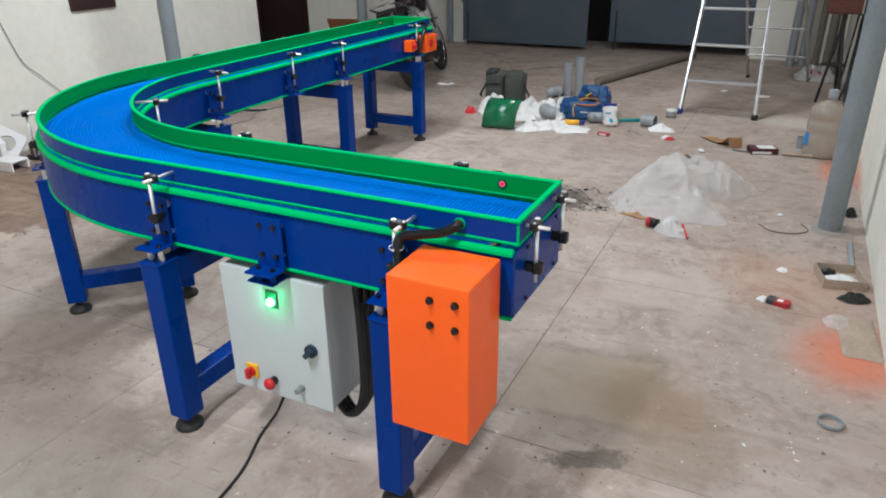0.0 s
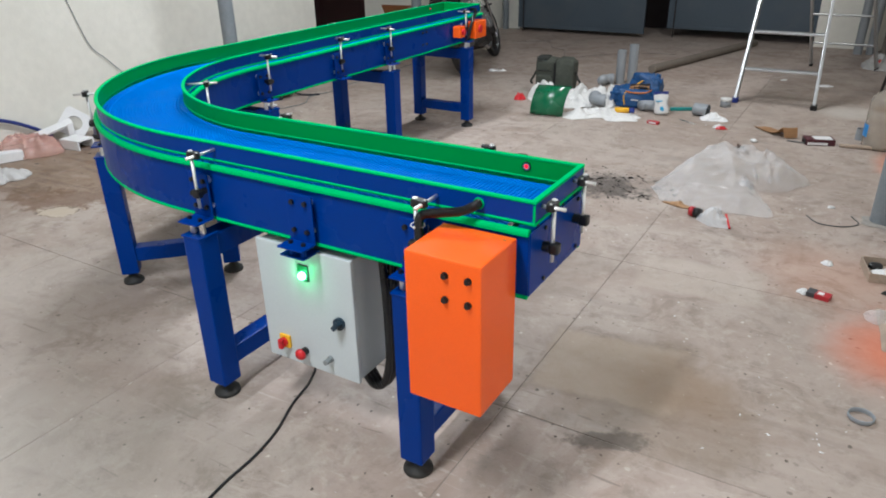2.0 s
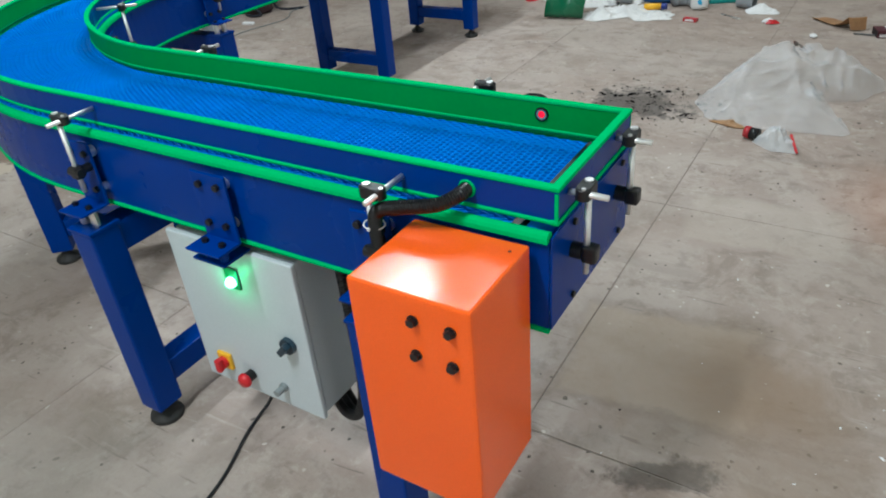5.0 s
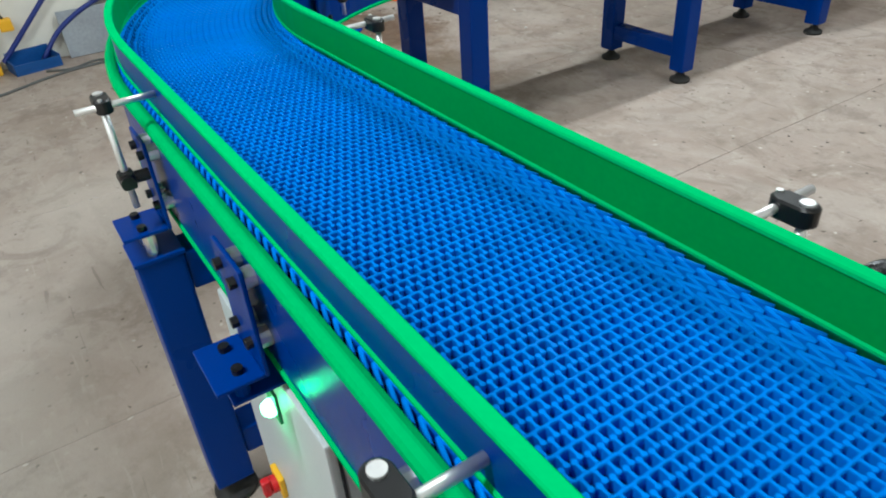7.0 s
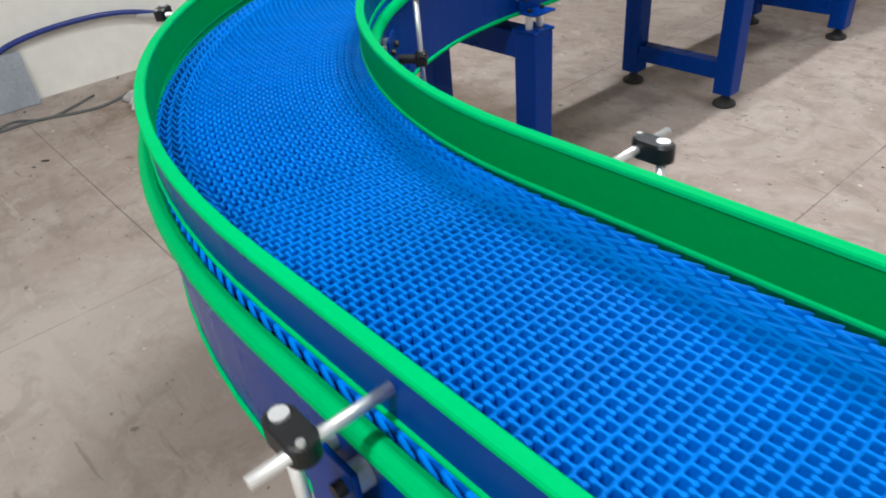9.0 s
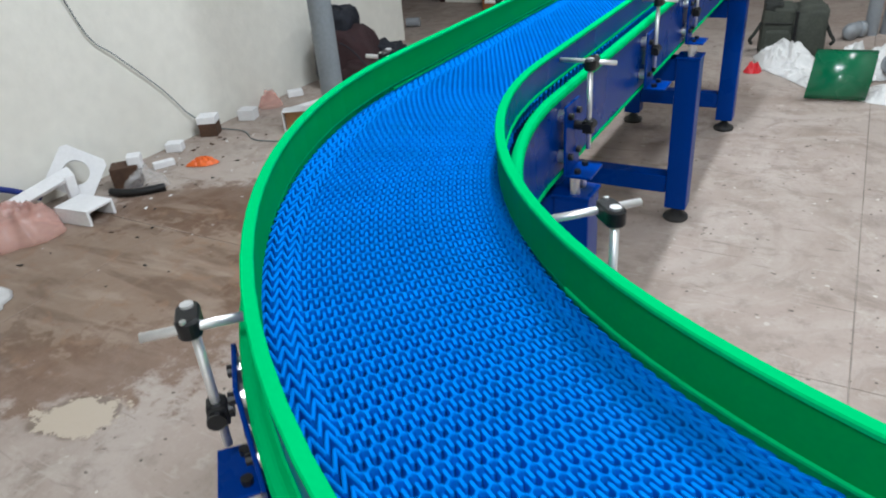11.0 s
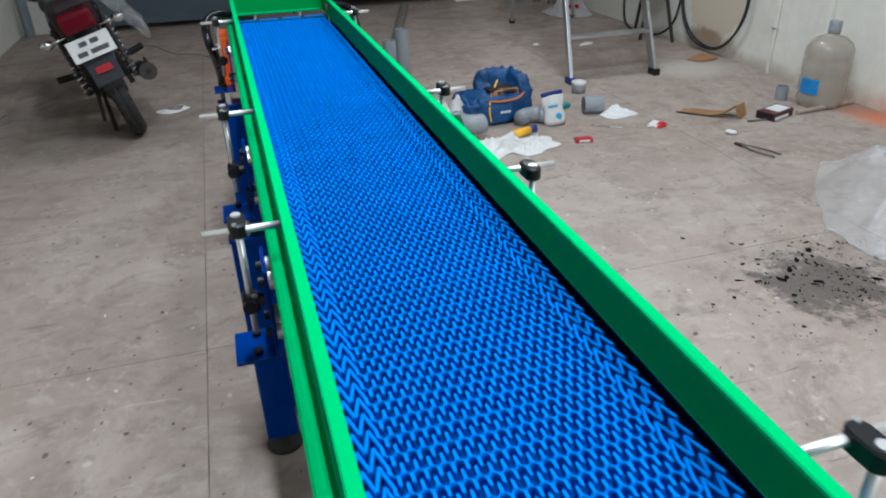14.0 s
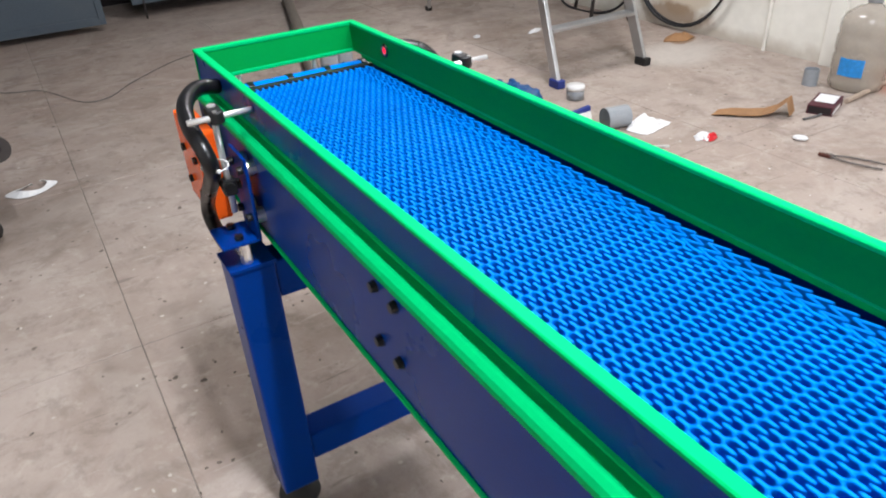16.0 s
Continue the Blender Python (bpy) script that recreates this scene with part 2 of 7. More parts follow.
BOARDGREY = mat("grey board", (0.30, 0.33, 0.37), 0.6)
ASH = mat("black ash", (0.008, 0.008, 0.009), 1.0, vary=0.3, spec=0.05)
TANPAPER = mat("tan wrapper", (0.36, 0.20, 0.09), 0.6)
COLA = mat("dark red label", (0.42, 0.02, 0.03), 0.4)
MAROONBOX = mat("maroon carton", (0.07, 0.012, 0.02), 0.5, vary=0.15)
ORANGERAG = mat("orange wrapper", (0.75, 0.14, 0.02), 0.45)


def floor_material():
    m = bpy.data.materials.new("concrete floor")
    m.use_nodes = True
    nt = m.node_tree
    n, l = nt.nodes, nt.links
    b = n["Principled BSDF"]
    geo = n.new("ShaderNodeNewGeometry")
    pos = geo.outputs["Position"]

    def tex(scale, detail=8, rough=0.6, dist=0.0):
        t = n.new("ShaderNodeTexNoise")
        t.inputs["Scale"].default_value, t.inputs["Detail"].default_value = scale, detail
        t.inputs["Roughness"].default_value, t.inputs["Distortion"].default_value = rough, dist
        l.new(pos, t.inputs["Vector"])
        return t.outputs["Fac"]

    def ramp(v, a, c, lo=0.0, hi=1.0):
        r = n.new("ShaderNodeMapRange")
        r.interpolation_type = "SMOOTHSTEP"
        for key, value in (("From Min", a), ("From Max", c), ("To Min", lo), ("To Max", hi)):
            r.inputs[key].default_value = value
        l.new(v, r.inputs["Value"])
        return r.outputs[0]

    def mix(fac, one, colour, kind="MIX"):
        x = n.new("ShaderNodeMixRGB")
        x.blend_type = kind
        l.new(fac, x.inputs["Fac"])
        if isinstance(one, tuple):
            x.inputs["Color1"].default_value = (*one, 1)
        else:
            l.new(one, x.inputs["Color1"])
        x.inputs["Color2"].default_value = (*colour, 1)
        return x.outputs[0]

    def times(a, c):
        x = n.new("ShaderNodeMath")
        x.operation = "MULTIPLY"
        l.new(a, x.inputs[0])
        l.new(c, x.inputs[1])
        return x.outputs[0]

    def streaks(scale, across, turn, detail=5):
        mp = n.new("ShaderNodeMapping")
        mp.inputs["Rotation"].default_value = (0, 0, radians(turn))
        mp.inputs["Scale"].default_value = (scale, scale * across, 1)
        l.new(pos, mp.inputs["Vector"])
        t = n.new("ShaderNodeTexNoise")
        t.inputs["Scale"].default_value, t.inputs["Detail"].default_value = 1.0, detail
        t.inputs["Distortion"].default_value = 0.8
        l.new(mp.outputs[0], t.inputs["Vector"])
        return t.outputs["Fac"]

    def dots(scale, size, keep):
        """Small round flecks: near the seeds of a cell pattern, for some of the cells only."""
        t = n.new("ShaderNodeTexVoronoi")
        t.inputs["Scale"].default_value = scale
        wob = n.new("ShaderNodeVectorMath")
        wob.operation = "MULTIPLY_ADD"
        nz = n.new("ShaderNodeTexNoise")
        nz.inputs["Scale"].default_value = scale * 1.6
        l.new(pos, nz.inputs["Vector"])
        l.new(nz.outputs["Color"], wob.inputs[0])
        wob.inputs[1].default_value = (0.5 / scale,) * 3
        l.new(pos, wob.inputs[2])
        l.new(wob.outputs[0], t.inputs["Vector"])
        sep = n.new("ShaderNodeSeparateColor")
        l.new(t.outputs["Color"], sep.inputs[0])
        return times(ramp(t.outputs["Distance"], size * 0.6, size, 1, 0), ramp(sep.outputs[0], keep, keep + 0.12, 0, 1))

    big, mid, small, grit = tex(0.55, 5), tex(2.6, 9, 0.65, 0.4), tex(9, 8, 0.7), tex(70, 6, 0.7)
    cloud, blot = tex(1.25, 10, 0.68, 1.4), tex(3.6, 10, 0.74, 0.9)
    colour = mix(ramp(big, 0.38, 0.64), (0.345, 0.285, 0.255), (0.392, 0.345, 0.320))
    colour = mix(ramp(mid, 0.42, 0.66, 0, 0.60), colour, (0.262, 0.212, 0.180))
    colour = mix(ramp(cloud, 0.47, 0.57, 0, 0.50), colour, (0.445, 0.405, 0.380))
    colour = mix(ramp(blot, 0.53, 0.64, 0, 0.55), colour, (0.205, 0.170, 0.148))
    colour = mix(ramp(tex(5.2, 10, 0.75, 0.5), 0.54, 0.63, 0, 0.50), colour, (0.475, 0.440, 0.410))
    colour = mix(ramp(small, 0.51, 0.64, 0, 0.55), colour, (0.225, 0.192, 0.168))
    colour = mix(ramp(tex(17, 7, 0.7, 0.3), 0.56, 0.68, 0, 0.38), colour, (0.50, 0.47, 0.44))
    colour = mix(ramp(grit, 0.5, 0.8, 0, 0.35), colour, (0.20, 0.172, 0.15))
    colour = mix(ramp(streaks(1.6, 4, 70, 7), 0.60, 0.72, 0, 0.35), colour, (0.19, 0.162, 0.145))
    colour = mix(dots(11, 0.14, 0.86), colour, (0.50, 0.47, 0.44))
    colour = mix(dots(23, 0.17, 0.86), colour, (0.60, 0.58, 0.55))
    colour = mix(dots(15, 0.15, 0.80), colour, (0.085, 0.070, 0.058))
    colour = mix(ramp(streaks(5.0, 9, 25, 6), 0.64, 0.70, 0, 0.5), colour, (0.47, 0.43, 0.40))
    colour = mix(ramp(streaks(3.4, 12, -40, 6), 0.66, 0.71, 0, 0.55), colour, (0.12, 0.10, 0.088))
    colour = mix(dots(31, 0.20, 0.80), colour, (0.075, 0.062, 0.052))
    info = n.new("ShaderNodeObjectInfo")
    colour = mix(ramp(info.outputs["Random"], 0, 1, 0, 0.22), colour, (0.26, 0.235, 0.205))

    def mask(x, y, rx, ry, edge, amount, turn=0.0, warp=0.5):
        mp = n.new("ShaderNodeMapping")
        mp.vector_type = "TEXTURE"
        mp.inputs["Location"].default_value = (x, y, 0)
        mp.inputs["Rotation"].default_value = (0, 0, radians(turn))
        mp.inputs["Scale"].default_value = (rx, ry, 1)
        l.new(pos, mp.inputs["Vector"])
        ln = n.new("ShaderNodeVectorMath")
        ln.operation = "LENGTH"
        l.new(mp.outputs[0], ln.inputs[0])
        ad = n.new("ShaderNodeMath")
        ad.operation = "MULTIPLY_ADD"
        l.new(mid if warp < 1 else small, ad.inputs[0])
        ad.inputs[1].default_value = -warp * 2
        l.new(ln.outputs["Value"], ad.inputs[2])
        return ramp(ad.outputs[0], 1 - warp - edge, 1 - warp, amount, 0)

    def patch(c, x, y, hx, hy, edge, colour2, amount, turn=0.0, rag=0.12):
        """An oblong stain with a ragged straight edge."""
        mp = n.new("ShaderNodeMapping")
        mp.vector_type = "TEXTURE"
        mp.inputs["Location"].default_value = (x, y, 0)
        mp.inputs["Rotation"].default_value = (0, 0, radians(turn))
        mp.inputs["Scale"].default_value = (hx, hy, 1)
        l.new(pos, mp.inputs["Vector"])
        ab = n.new("ShaderNodeVectorMath")
        ab.operation = "ABSOLUTE"
        l.new(mp.outputs[0], ab.inputs[0])
        sp = n.new("ShaderNodeSeparateXYZ")
        l.new(ab.outputs[0], sp.inputs[0])
        mxn = n.new("ShaderNodeMath")
        mxn.operation = "MAXIMUM"
        l.new(sp.outputs[0], mxn.inputs[0])
        l.new(sp.outputs[1], mxn.inputs[1])
        ad = n.new("ShaderNodeMath")
        ad.operation = "MULTIPLY_ADD"
        l.new(small, ad.inputs[0])
        ad.inputs[1].default_value = -2 * rag
        l.new(mxn.outputs[0], ad.inputs[2])
        return mix(ramp(ad.outputs[0], 1 - rag - edge, 1 - rag, amount, 0), c, colour2)

    def spot(c, x, y, rx, ry, edge, colour2, amount, turn=0.0, warp=0.5):
        return mix(mask(x, y, rx, ry, edge, amount, turn, warp), c, colour2)

    # spilt soil and oil, paint overspray, powder and ash, with some painted light and shade
    colour = spot(colour, -4.45, 2.80, 1.08, 0.74, 0.5, (0.128, 0.074, 0.045), 0.95, 40, 0.7)
    colour = spot(colour, -3.95, 2.85, 0.55, 0.42, 0.5, (0.150, 0.088, 0.054), 0.7, 20, 0.9)
    colour = spot(colour, -4.15, 2.45, 0.55, 0.50, 0.3, (0.150, 0.088, 0.054), 0.75, 0, 1.1)
    colour = spot(colour, -4.62, 3.25, 0.55, 0.30, 0.3, (0.130, 0.076, 0.047), 0.75, 30, 1.1)
    colour = spot(colour, -4.70, 2.35, 0.5, 0.35, 0.4, (0.15, 0.105, 0.075), 0.7, 0, 0.8)
    colour = spot(colour, -4.55, 2.65, 0.8, 0.45, 0.2, (0.30, 0.24, 0.19), 0.55, 15, 1.25)
    soil = mask(-4.40, 2.75, 1.15, 0.85, 0.6, 1.0, 30, 0.6)
    colour = mix(times(soil, ramp(streaks(2.2, 5, -70, 8), 0.50, 0.68, 0, 0.60)), colour, (0.095, 0.055, 0.034))
    colour = mix(times(soil, ramp(streaks(2.8, 4, -62, 8), 0.53, 0.70, 0, 0.55)), colour, (0.34, 0.28, 0.23))
    colour = mix(times(soil, ramp(tex(8.5, 9, 0.72, 0.6), 0.53, 0.62, 0, 0.6)), colour, (0.235, 0.150, 0.098))
    colour = spot(colour, -3.5, 3.060, 0.55, 0.45, 0.6, (0.15, 0.105, 0.07), 0.7, 0, 0.7)
    colour = spot(colour, -3.87, 2.08, 0.14, 0.10, 0.18, (0.13, 0.10, 0.075), 0.7, 30, 0.8)
    colour = spot(colour, -3.87, 2.08, 0.13, 0.085, 0.12, (0.47, 0.42, 0.35), 0.9, 30, 1.4)
    colour = spot(colour, 0.50, 2.762, 0.34, 0.45, 0.9, (0.62, 0.16, 0.07), 0.75, 0, 0.3)
    colour = spot(colour, 0.25, 3.370, 0.6, 0.5, 0.9, (0.46, 0.22, 0.13), 0.35, 0, 0.3)
    colour = spot(colour, 0.50, 5.382, 0.20, 0.5, 0.8, (0.60, 0.17, 0.07), 0.75, 0, 0.3)
    colour = spot(colour, 0.2, 6.797, 0.45, 0.32, 0.7, (0.50, 0.49, 0.47), 0.7, 0, 0.5)
    colour = spot(colour, 0.42, 6.98, 0.15, 0.08, 0.4, (0.22, 0.135, 0.075), 0.8, 20, 0.6)
    colour = spot(colour, -1.14, 4.06, 0.30, 0.22, 0.4, (0.035, 0.033, 0.032), 0.7, 0, 1.5)
    colour = spot(colour, -1.08, 4.10, 0.40, 0.32, 0.5, (0.09, 0.083, 0.076), 0.22, 20, 1.4)
    # broad darker area of floor inside the bend
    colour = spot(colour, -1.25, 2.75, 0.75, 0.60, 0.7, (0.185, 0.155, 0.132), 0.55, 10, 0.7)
    colour = spot(colour, -0.20, 2.02, 0.48, 0.46, 0.5, (0.20, 0.155, 0.115), 0.55, 20, 0.8)
    colour = patch(colour, -0.43, 2.12, 0.33, 0.28, 0.25, (0.17, 0.135, 0.105), 0.35, 7, 0.4)
    colour = patch(colour, -0.43, 2.12, 0.28, 0.23, 0.20, (0.40, 0.335, 0.265), 0.5, 7, 0.3)
    colour = spot(colour, -0.30, 1.72, 0.16, 0.06, 0.5, (0.07, 0.06, 0.05), 0.7, 30, 1.3)
    # greenish-grey wash: the blue steel's reflection put into the floor colour
    colour = spot(colour, -1.9, 0.75, 1.1, 0.55, 0.8, (0.30, 0.315, 0.295), 0.4, 20, 0.7)
    colour = patch(colour, -0.30, 3.02, 0.30, 0.20, 0.2, (0.44, 0.40, 0.36), 0.45, 4, 0.3)
    colour = spot(colour, -2.5, 1.35, 0.9, 0.35, 0.6, (0.19, 0.15, 0.12), 0.25, -10, 0.8)
    colour = spot(colour, -0.15, 2.114, 0.30, 0.25, 0.6, (0.23, 0.165, 0.11), 0.6, 0, 0.5)
    colour = spot(colour, -1.75, 1.022, 0.8, 0.35, 0.7, (0.20, 0.15, 0.11), 0.2, 0, 0.6)
    # two pale areas: brighter lamp light on this floor, put into its colour
    colour = spot(colour, -2.45, 0.75, 0.9, 0.5, 0.8, (0.43, 0.41, 0.385), 0.5, 0, 0.7)
    colour = spot(colour, -3.2, 1.35, 0.7, 0.5, 0.8, (0.44, 0.41, 0.38), 0.55, 20, 0.7)
    colour = spot(colour, -5.0, 6.95, 0.5, 0.22, 0.8, (0.16, 0.125, 0.095), 0.5, 0, 0.6)
    # painted shadow on the floor round the motorcycle
    colour = spot(colour, -3.85, 6.95, 0.8, 0.8, 0.7, (0.14, 0.115, 0.095), 0.4, 0, 0.6)
    warm = n.new("ShaderNodeMixRGB")
    warm.blend_type = "MULTIPLY"
    warm.inputs["Fac"].default_value = 1.0
    l.new(colour, warm.inputs["Color1"])
    warm.inputs["Color2"].default_value = (1.06, 1.0, 0.95, 1)
    l.new(warm.outputs[0], b.inputs["Base Color"])
    l.new(ramp(blot, 0.3, 0.7, 0.42, 0.80), b.inputs["Roughness"])
    bp = n.new("ShaderNodeBump")
    bp.inputs["Strength"].default_value, bp.inputs["Distance"].default_value = 0.25, 0.006
    l.new(grit, bp.inputs["Height"])
    l.new(bp.outputs[0], b.inputs["Normal"])
    return m


FLOOR = floor_material()
JOINT = mat("dirty joint", (0.25, 0.215, 0.185), 0.9, vary=0.3, scale=2.2, second=(0.06, 0.05, 0.043), second_amount=0.85)

# ---- building tools ----


def thing(name, label, category, loc=(0, 0, 0), turn=0.0, group=""):
    ob = new(name)
    ob.matrix_world = pose(*loc, 0, 0, turn)
    ob.empty_display_size = 0.1
    return tagged(ob, label, category, group)


def part(name, bm, material, parent, label="", smooth=False):
    bmesh.ops.recalc_face_normals(bm, faces=bm.faces)
    me = bpy.data.meshes.new(name)
    bm.to_mesh(me)
    bm.free()
    mats = material if isinstance(material, (list, tuple)) else [material]
    for x in mats:
        me.materials.append(x)
    if smooth:
        for p in me.polygons:
            p.use_smooth = True
    ob = new(name, me)
    ob.parent = parent
    return tagged(ob, label)


def solo(name, bm, material, label, category, loc=(0, 0, 0), turn=0.0, group="", kind="", smooth=False):
    ob = part(name, bm, material, None, "", smooth)
    ob.matrix_world = pose(*loc, 0, 0, turn)
    return tagged(ob, label, category, group, kind)


def box(bm, x0, x1, y0, y1, z0, z1, bevel=0.0, m=None):
    r = bmesh.ops.create_cube(bm, size=1)
    t = Matrix.Translation(((x0 + x1) / 2, (y0 + y1) / 2, (z0 + z1) / 2)) @ Matrix.Diagonal((x1 - x0, y1 - y0, z1 - z0, 1))
    bmesh.ops.transform(bm, matrix=(m or Matrix()) @ t, verts=r["verts"])
    if bevel:
        edges = {e for v in r["verts"] for e in v.link_edges}
        bmesh.ops.bevel(bm, geom=list(edges), offset=bevel, segments=2, affect="EDGES", profile=0.6)
    return bm


def rod(bm, p0, p1, r, seg=14, r1=None):
    p0, p1 = Vector(p0), Vector(p1)
    d = p1 - p0
    m = Matrix.Translation((p0 + p1) / 2) @ d.to_track_quat("Z", "Y").to_matrix().to_4x4()
    bmesh.ops.create_cone(bm, cap_ends=True, segments=seg, radius1=r, radius2=r if r1 is None else r1, depth=d.length, matrix=m)
    return bm


def ball(bm, c, r, sx=1, sy=1, sz=1, seg=16):
    bmesh.ops.create_uvsphere(bm, u_segments=seg, v_segments=seg // 2, radius=r, matrix=Matrix.Translation(c) @ Matrix.Diagonal((sx, sy, sz, 1)))
    return bm


def spline(points, per=8):
    p = [Vector(q) for q in points]
    p = [2 * p[0] - p[1]] + p + [2 * p[-1] - p[-2]]
    out = []
    for i in range(1, len(p) - 2):
        for k in range(per):
            t = k / per
            out.append(0.5 * (2 * p[i] + (p[i + 1] - p[i - 1]) * t + (2 * p[i - 1] - 5 * p[i] + 4 * p[i + 1] - p[i + 2]) * t * t
                              + (3 * p[i] - p[i - 1] - 3 * p[i + 1] + p[i + 2]) * t ** 3))
    return out + [p[-2]]


def tube(bm, points, r, seg=8, ribs=0.0, closed=False):
    """A tube along points; ribs: every other ring is that much thinner."""
    pts = [Vector(q) for q in points]
    rings, side = [], None
    for i, q in enumerate(pts):
        d = (pts[min(i + 1, len(pts) - 1)] - pts[max(i - 1, 0)]).normalized()
        if side is None:
            side = d.orthogonal().normalized()
        side = (side - d * side.dot(d)).normalized()
        up = d.cross(side)
        rr = r - (ribs if i % 2 else 0)
        rings.append([bm.verts.new(q + rr * (math.cos(a) * side + math.sin(a) * up)) for a in (2 * math.pi * k / seg for k in range(seg))])
    for a, c in zip(rings, rings[1:]):
        for k in range(seg):
            bm.faces.new((a[k], a[(k + 1) % seg], c[(k + 1) % seg], c[k]))
    bm.faces.new(rings[0])
    bm.faces.new(rings[-1])
    return bm


def resample(points, step):
    pts, out, left = [Vector(p) for p in points], [Vector(points[0])], 0.0
    for a, c in zip(pts, pts[1:]):
        d = (c - a).length
        while left + d >= step:
            a = a + (c - a) * ((step - left) / d)
            d = (c - a).length
            left = 0.0
            out.append(a.copy())
        left += d
    return out


def lathe(bm, profile, seg=24, m=None, caps=True):
    rings = []
    for r, z in profile:
        rings.append([bm.verts.new((r * math.cos(a), r * math.sin(a), z)) for a in (2 * math.pi * k / seg for k in range(seg))])
    for a, c in zip(rings, rings[1:]):
        for k in range(seg):
            bm.faces.new((a[k], a[(k + 1) % seg], c[(k + 1) % seg], c[k]))
    if caps and profile[0][0] > 1e-4:
        bm.faces.new(rings[0])
    if caps and profile[-1][0] > 1e-4:
        bm.faces.new(rings[-1])
    if m:
        bmesh.ops.transform(bm, matrix=m, verts=[v for ring in rings for v in ring])
    return bm


def crumple(bm, lx, ly, h, seed, n=22, edge=0.25, sharp=1.0, base=0.002, fold=3.0):
    """A crumpled sheet lying on the ground, lx by ly, up to h high, with an uneven outline."""
    rng = Vector((seed * 7.3, seed * 3.1, seed * 1.7))
    grid = []
    for i in range(n + 1):
        row = []
        for j in range(n + 1):
            u, v = 2 * i / n - 1, 2 * j / n - 1
            k = max(abs(u), abs(v))
            c = math.hypot(u, v) or 1
            s = k / c
            a = math.atan2(v, u)
            out = 1 + edge * noise.noise(Vector((math.cos(a) * 1.6, math.sin(a) * 1.6, 0)) + rng) * 1.6
            x, y = u * s * out * lx / 2, v * s * out * ly / 2
            q = Vector((x / max(lx, ly) * fold * 2, y / max(lx, ly) * fold * 2, 0)) + rng
            ridge = 1 - abs(noise.noise(q)) * 2.2
            ridge2 = 1 - abs(noise.noise(q * 2.7)) * 2
            fall = max(0.0, 1 - k ** 2.2)
            z = base + h * fall * (0.35 + 0.45 * max(0, ridge) ** sharp + 0.2 * max(0, ridge2)) + h * 0.12 * max(0, ridge2) * (1 if k < 0.97 else 0.3)
            row.append(bm.verts.new((x, y, z)))
        grid.append(row)
    for i in range(n):
        for j in range(n):
            bm.faces.new((grid[i][j], grid[i + 1][j], grid[i + 1][j + 1], grid[i][j + 1]))
    return bm


def drape(bm, lx, ly, h, seed, n=48, edge=0.3, folds=2.2, fine=0.25, puff=1.0, square=0.0):
    """Soft thin film or cloth on the ground: rounded billows, long soft folds and an uneven hem. square: 1 keeps four corners."""
    o = Vector((seed * 3.7, seed * 1.9, seed * 2.3))
    grid = []
    for i in range(n + 1):
        row = []
        for j in range(n + 1):
            u, v = 2 * i / n - 1, 2 * j / n - 1
            k = max(abs(u), abs(v))
            s = k / (math.hypot(u, v) or 1)
            s += (1 - s) * square
            a = math.atan2(v, u)
            hem = Vector((math.cos(a), math.sin(a), 0))
            out = 1 + edge * (noise.noise(hem * 1.3 + o) + 0.5 * noise.noise(hem * 3.1 + o))
            x, y = u * s * out * lx / 2, v * s * out * ly / 2
            q = Vector((x, y, 0)) / max(lx, ly) * 2
            warp = Vector((noise.noise(q * 1.1 + o), noise.noise(q * 1.1 - o), 0)) * 0.8
            low = 0.5 + 0.7 * noise.noise(q * folds * 0.5 + o)
            p = q + warp
            one = noise.noise(Vector((p.x * folds * 0.7, p.y * folds * 1.9, 0)) + o * 2)
            two = noise.noise(Vector((p.x * folds * 3.1, p.y * folds * 1.2, 0)) - o)
            crease = max(0, 1 - 2.4 * math.sqrt(one * one + 0.004)) + 0.45 * max(0, 1 - 2.4 * math.sqrt(two * two + 0.006))
            fall = max(0.0, 1 - k ** 3) ** puff
            z = 0.004 + h * fall * (0.30 + 0.60 * max(0, low)) + h * (0.2 + 0.8 * fall) * fine * crease
            if k > 0.99:
                z *= 0.4
            row.append(bm.verts.new((x, y, z)))
        grid.append(row)
    for i in range(n):
        for j in range(n):
            bm.faces.new((grid[i][j], grid[i + 1][j], grid[i + 1][j + 1], grid[i][j + 1]))
    return bm


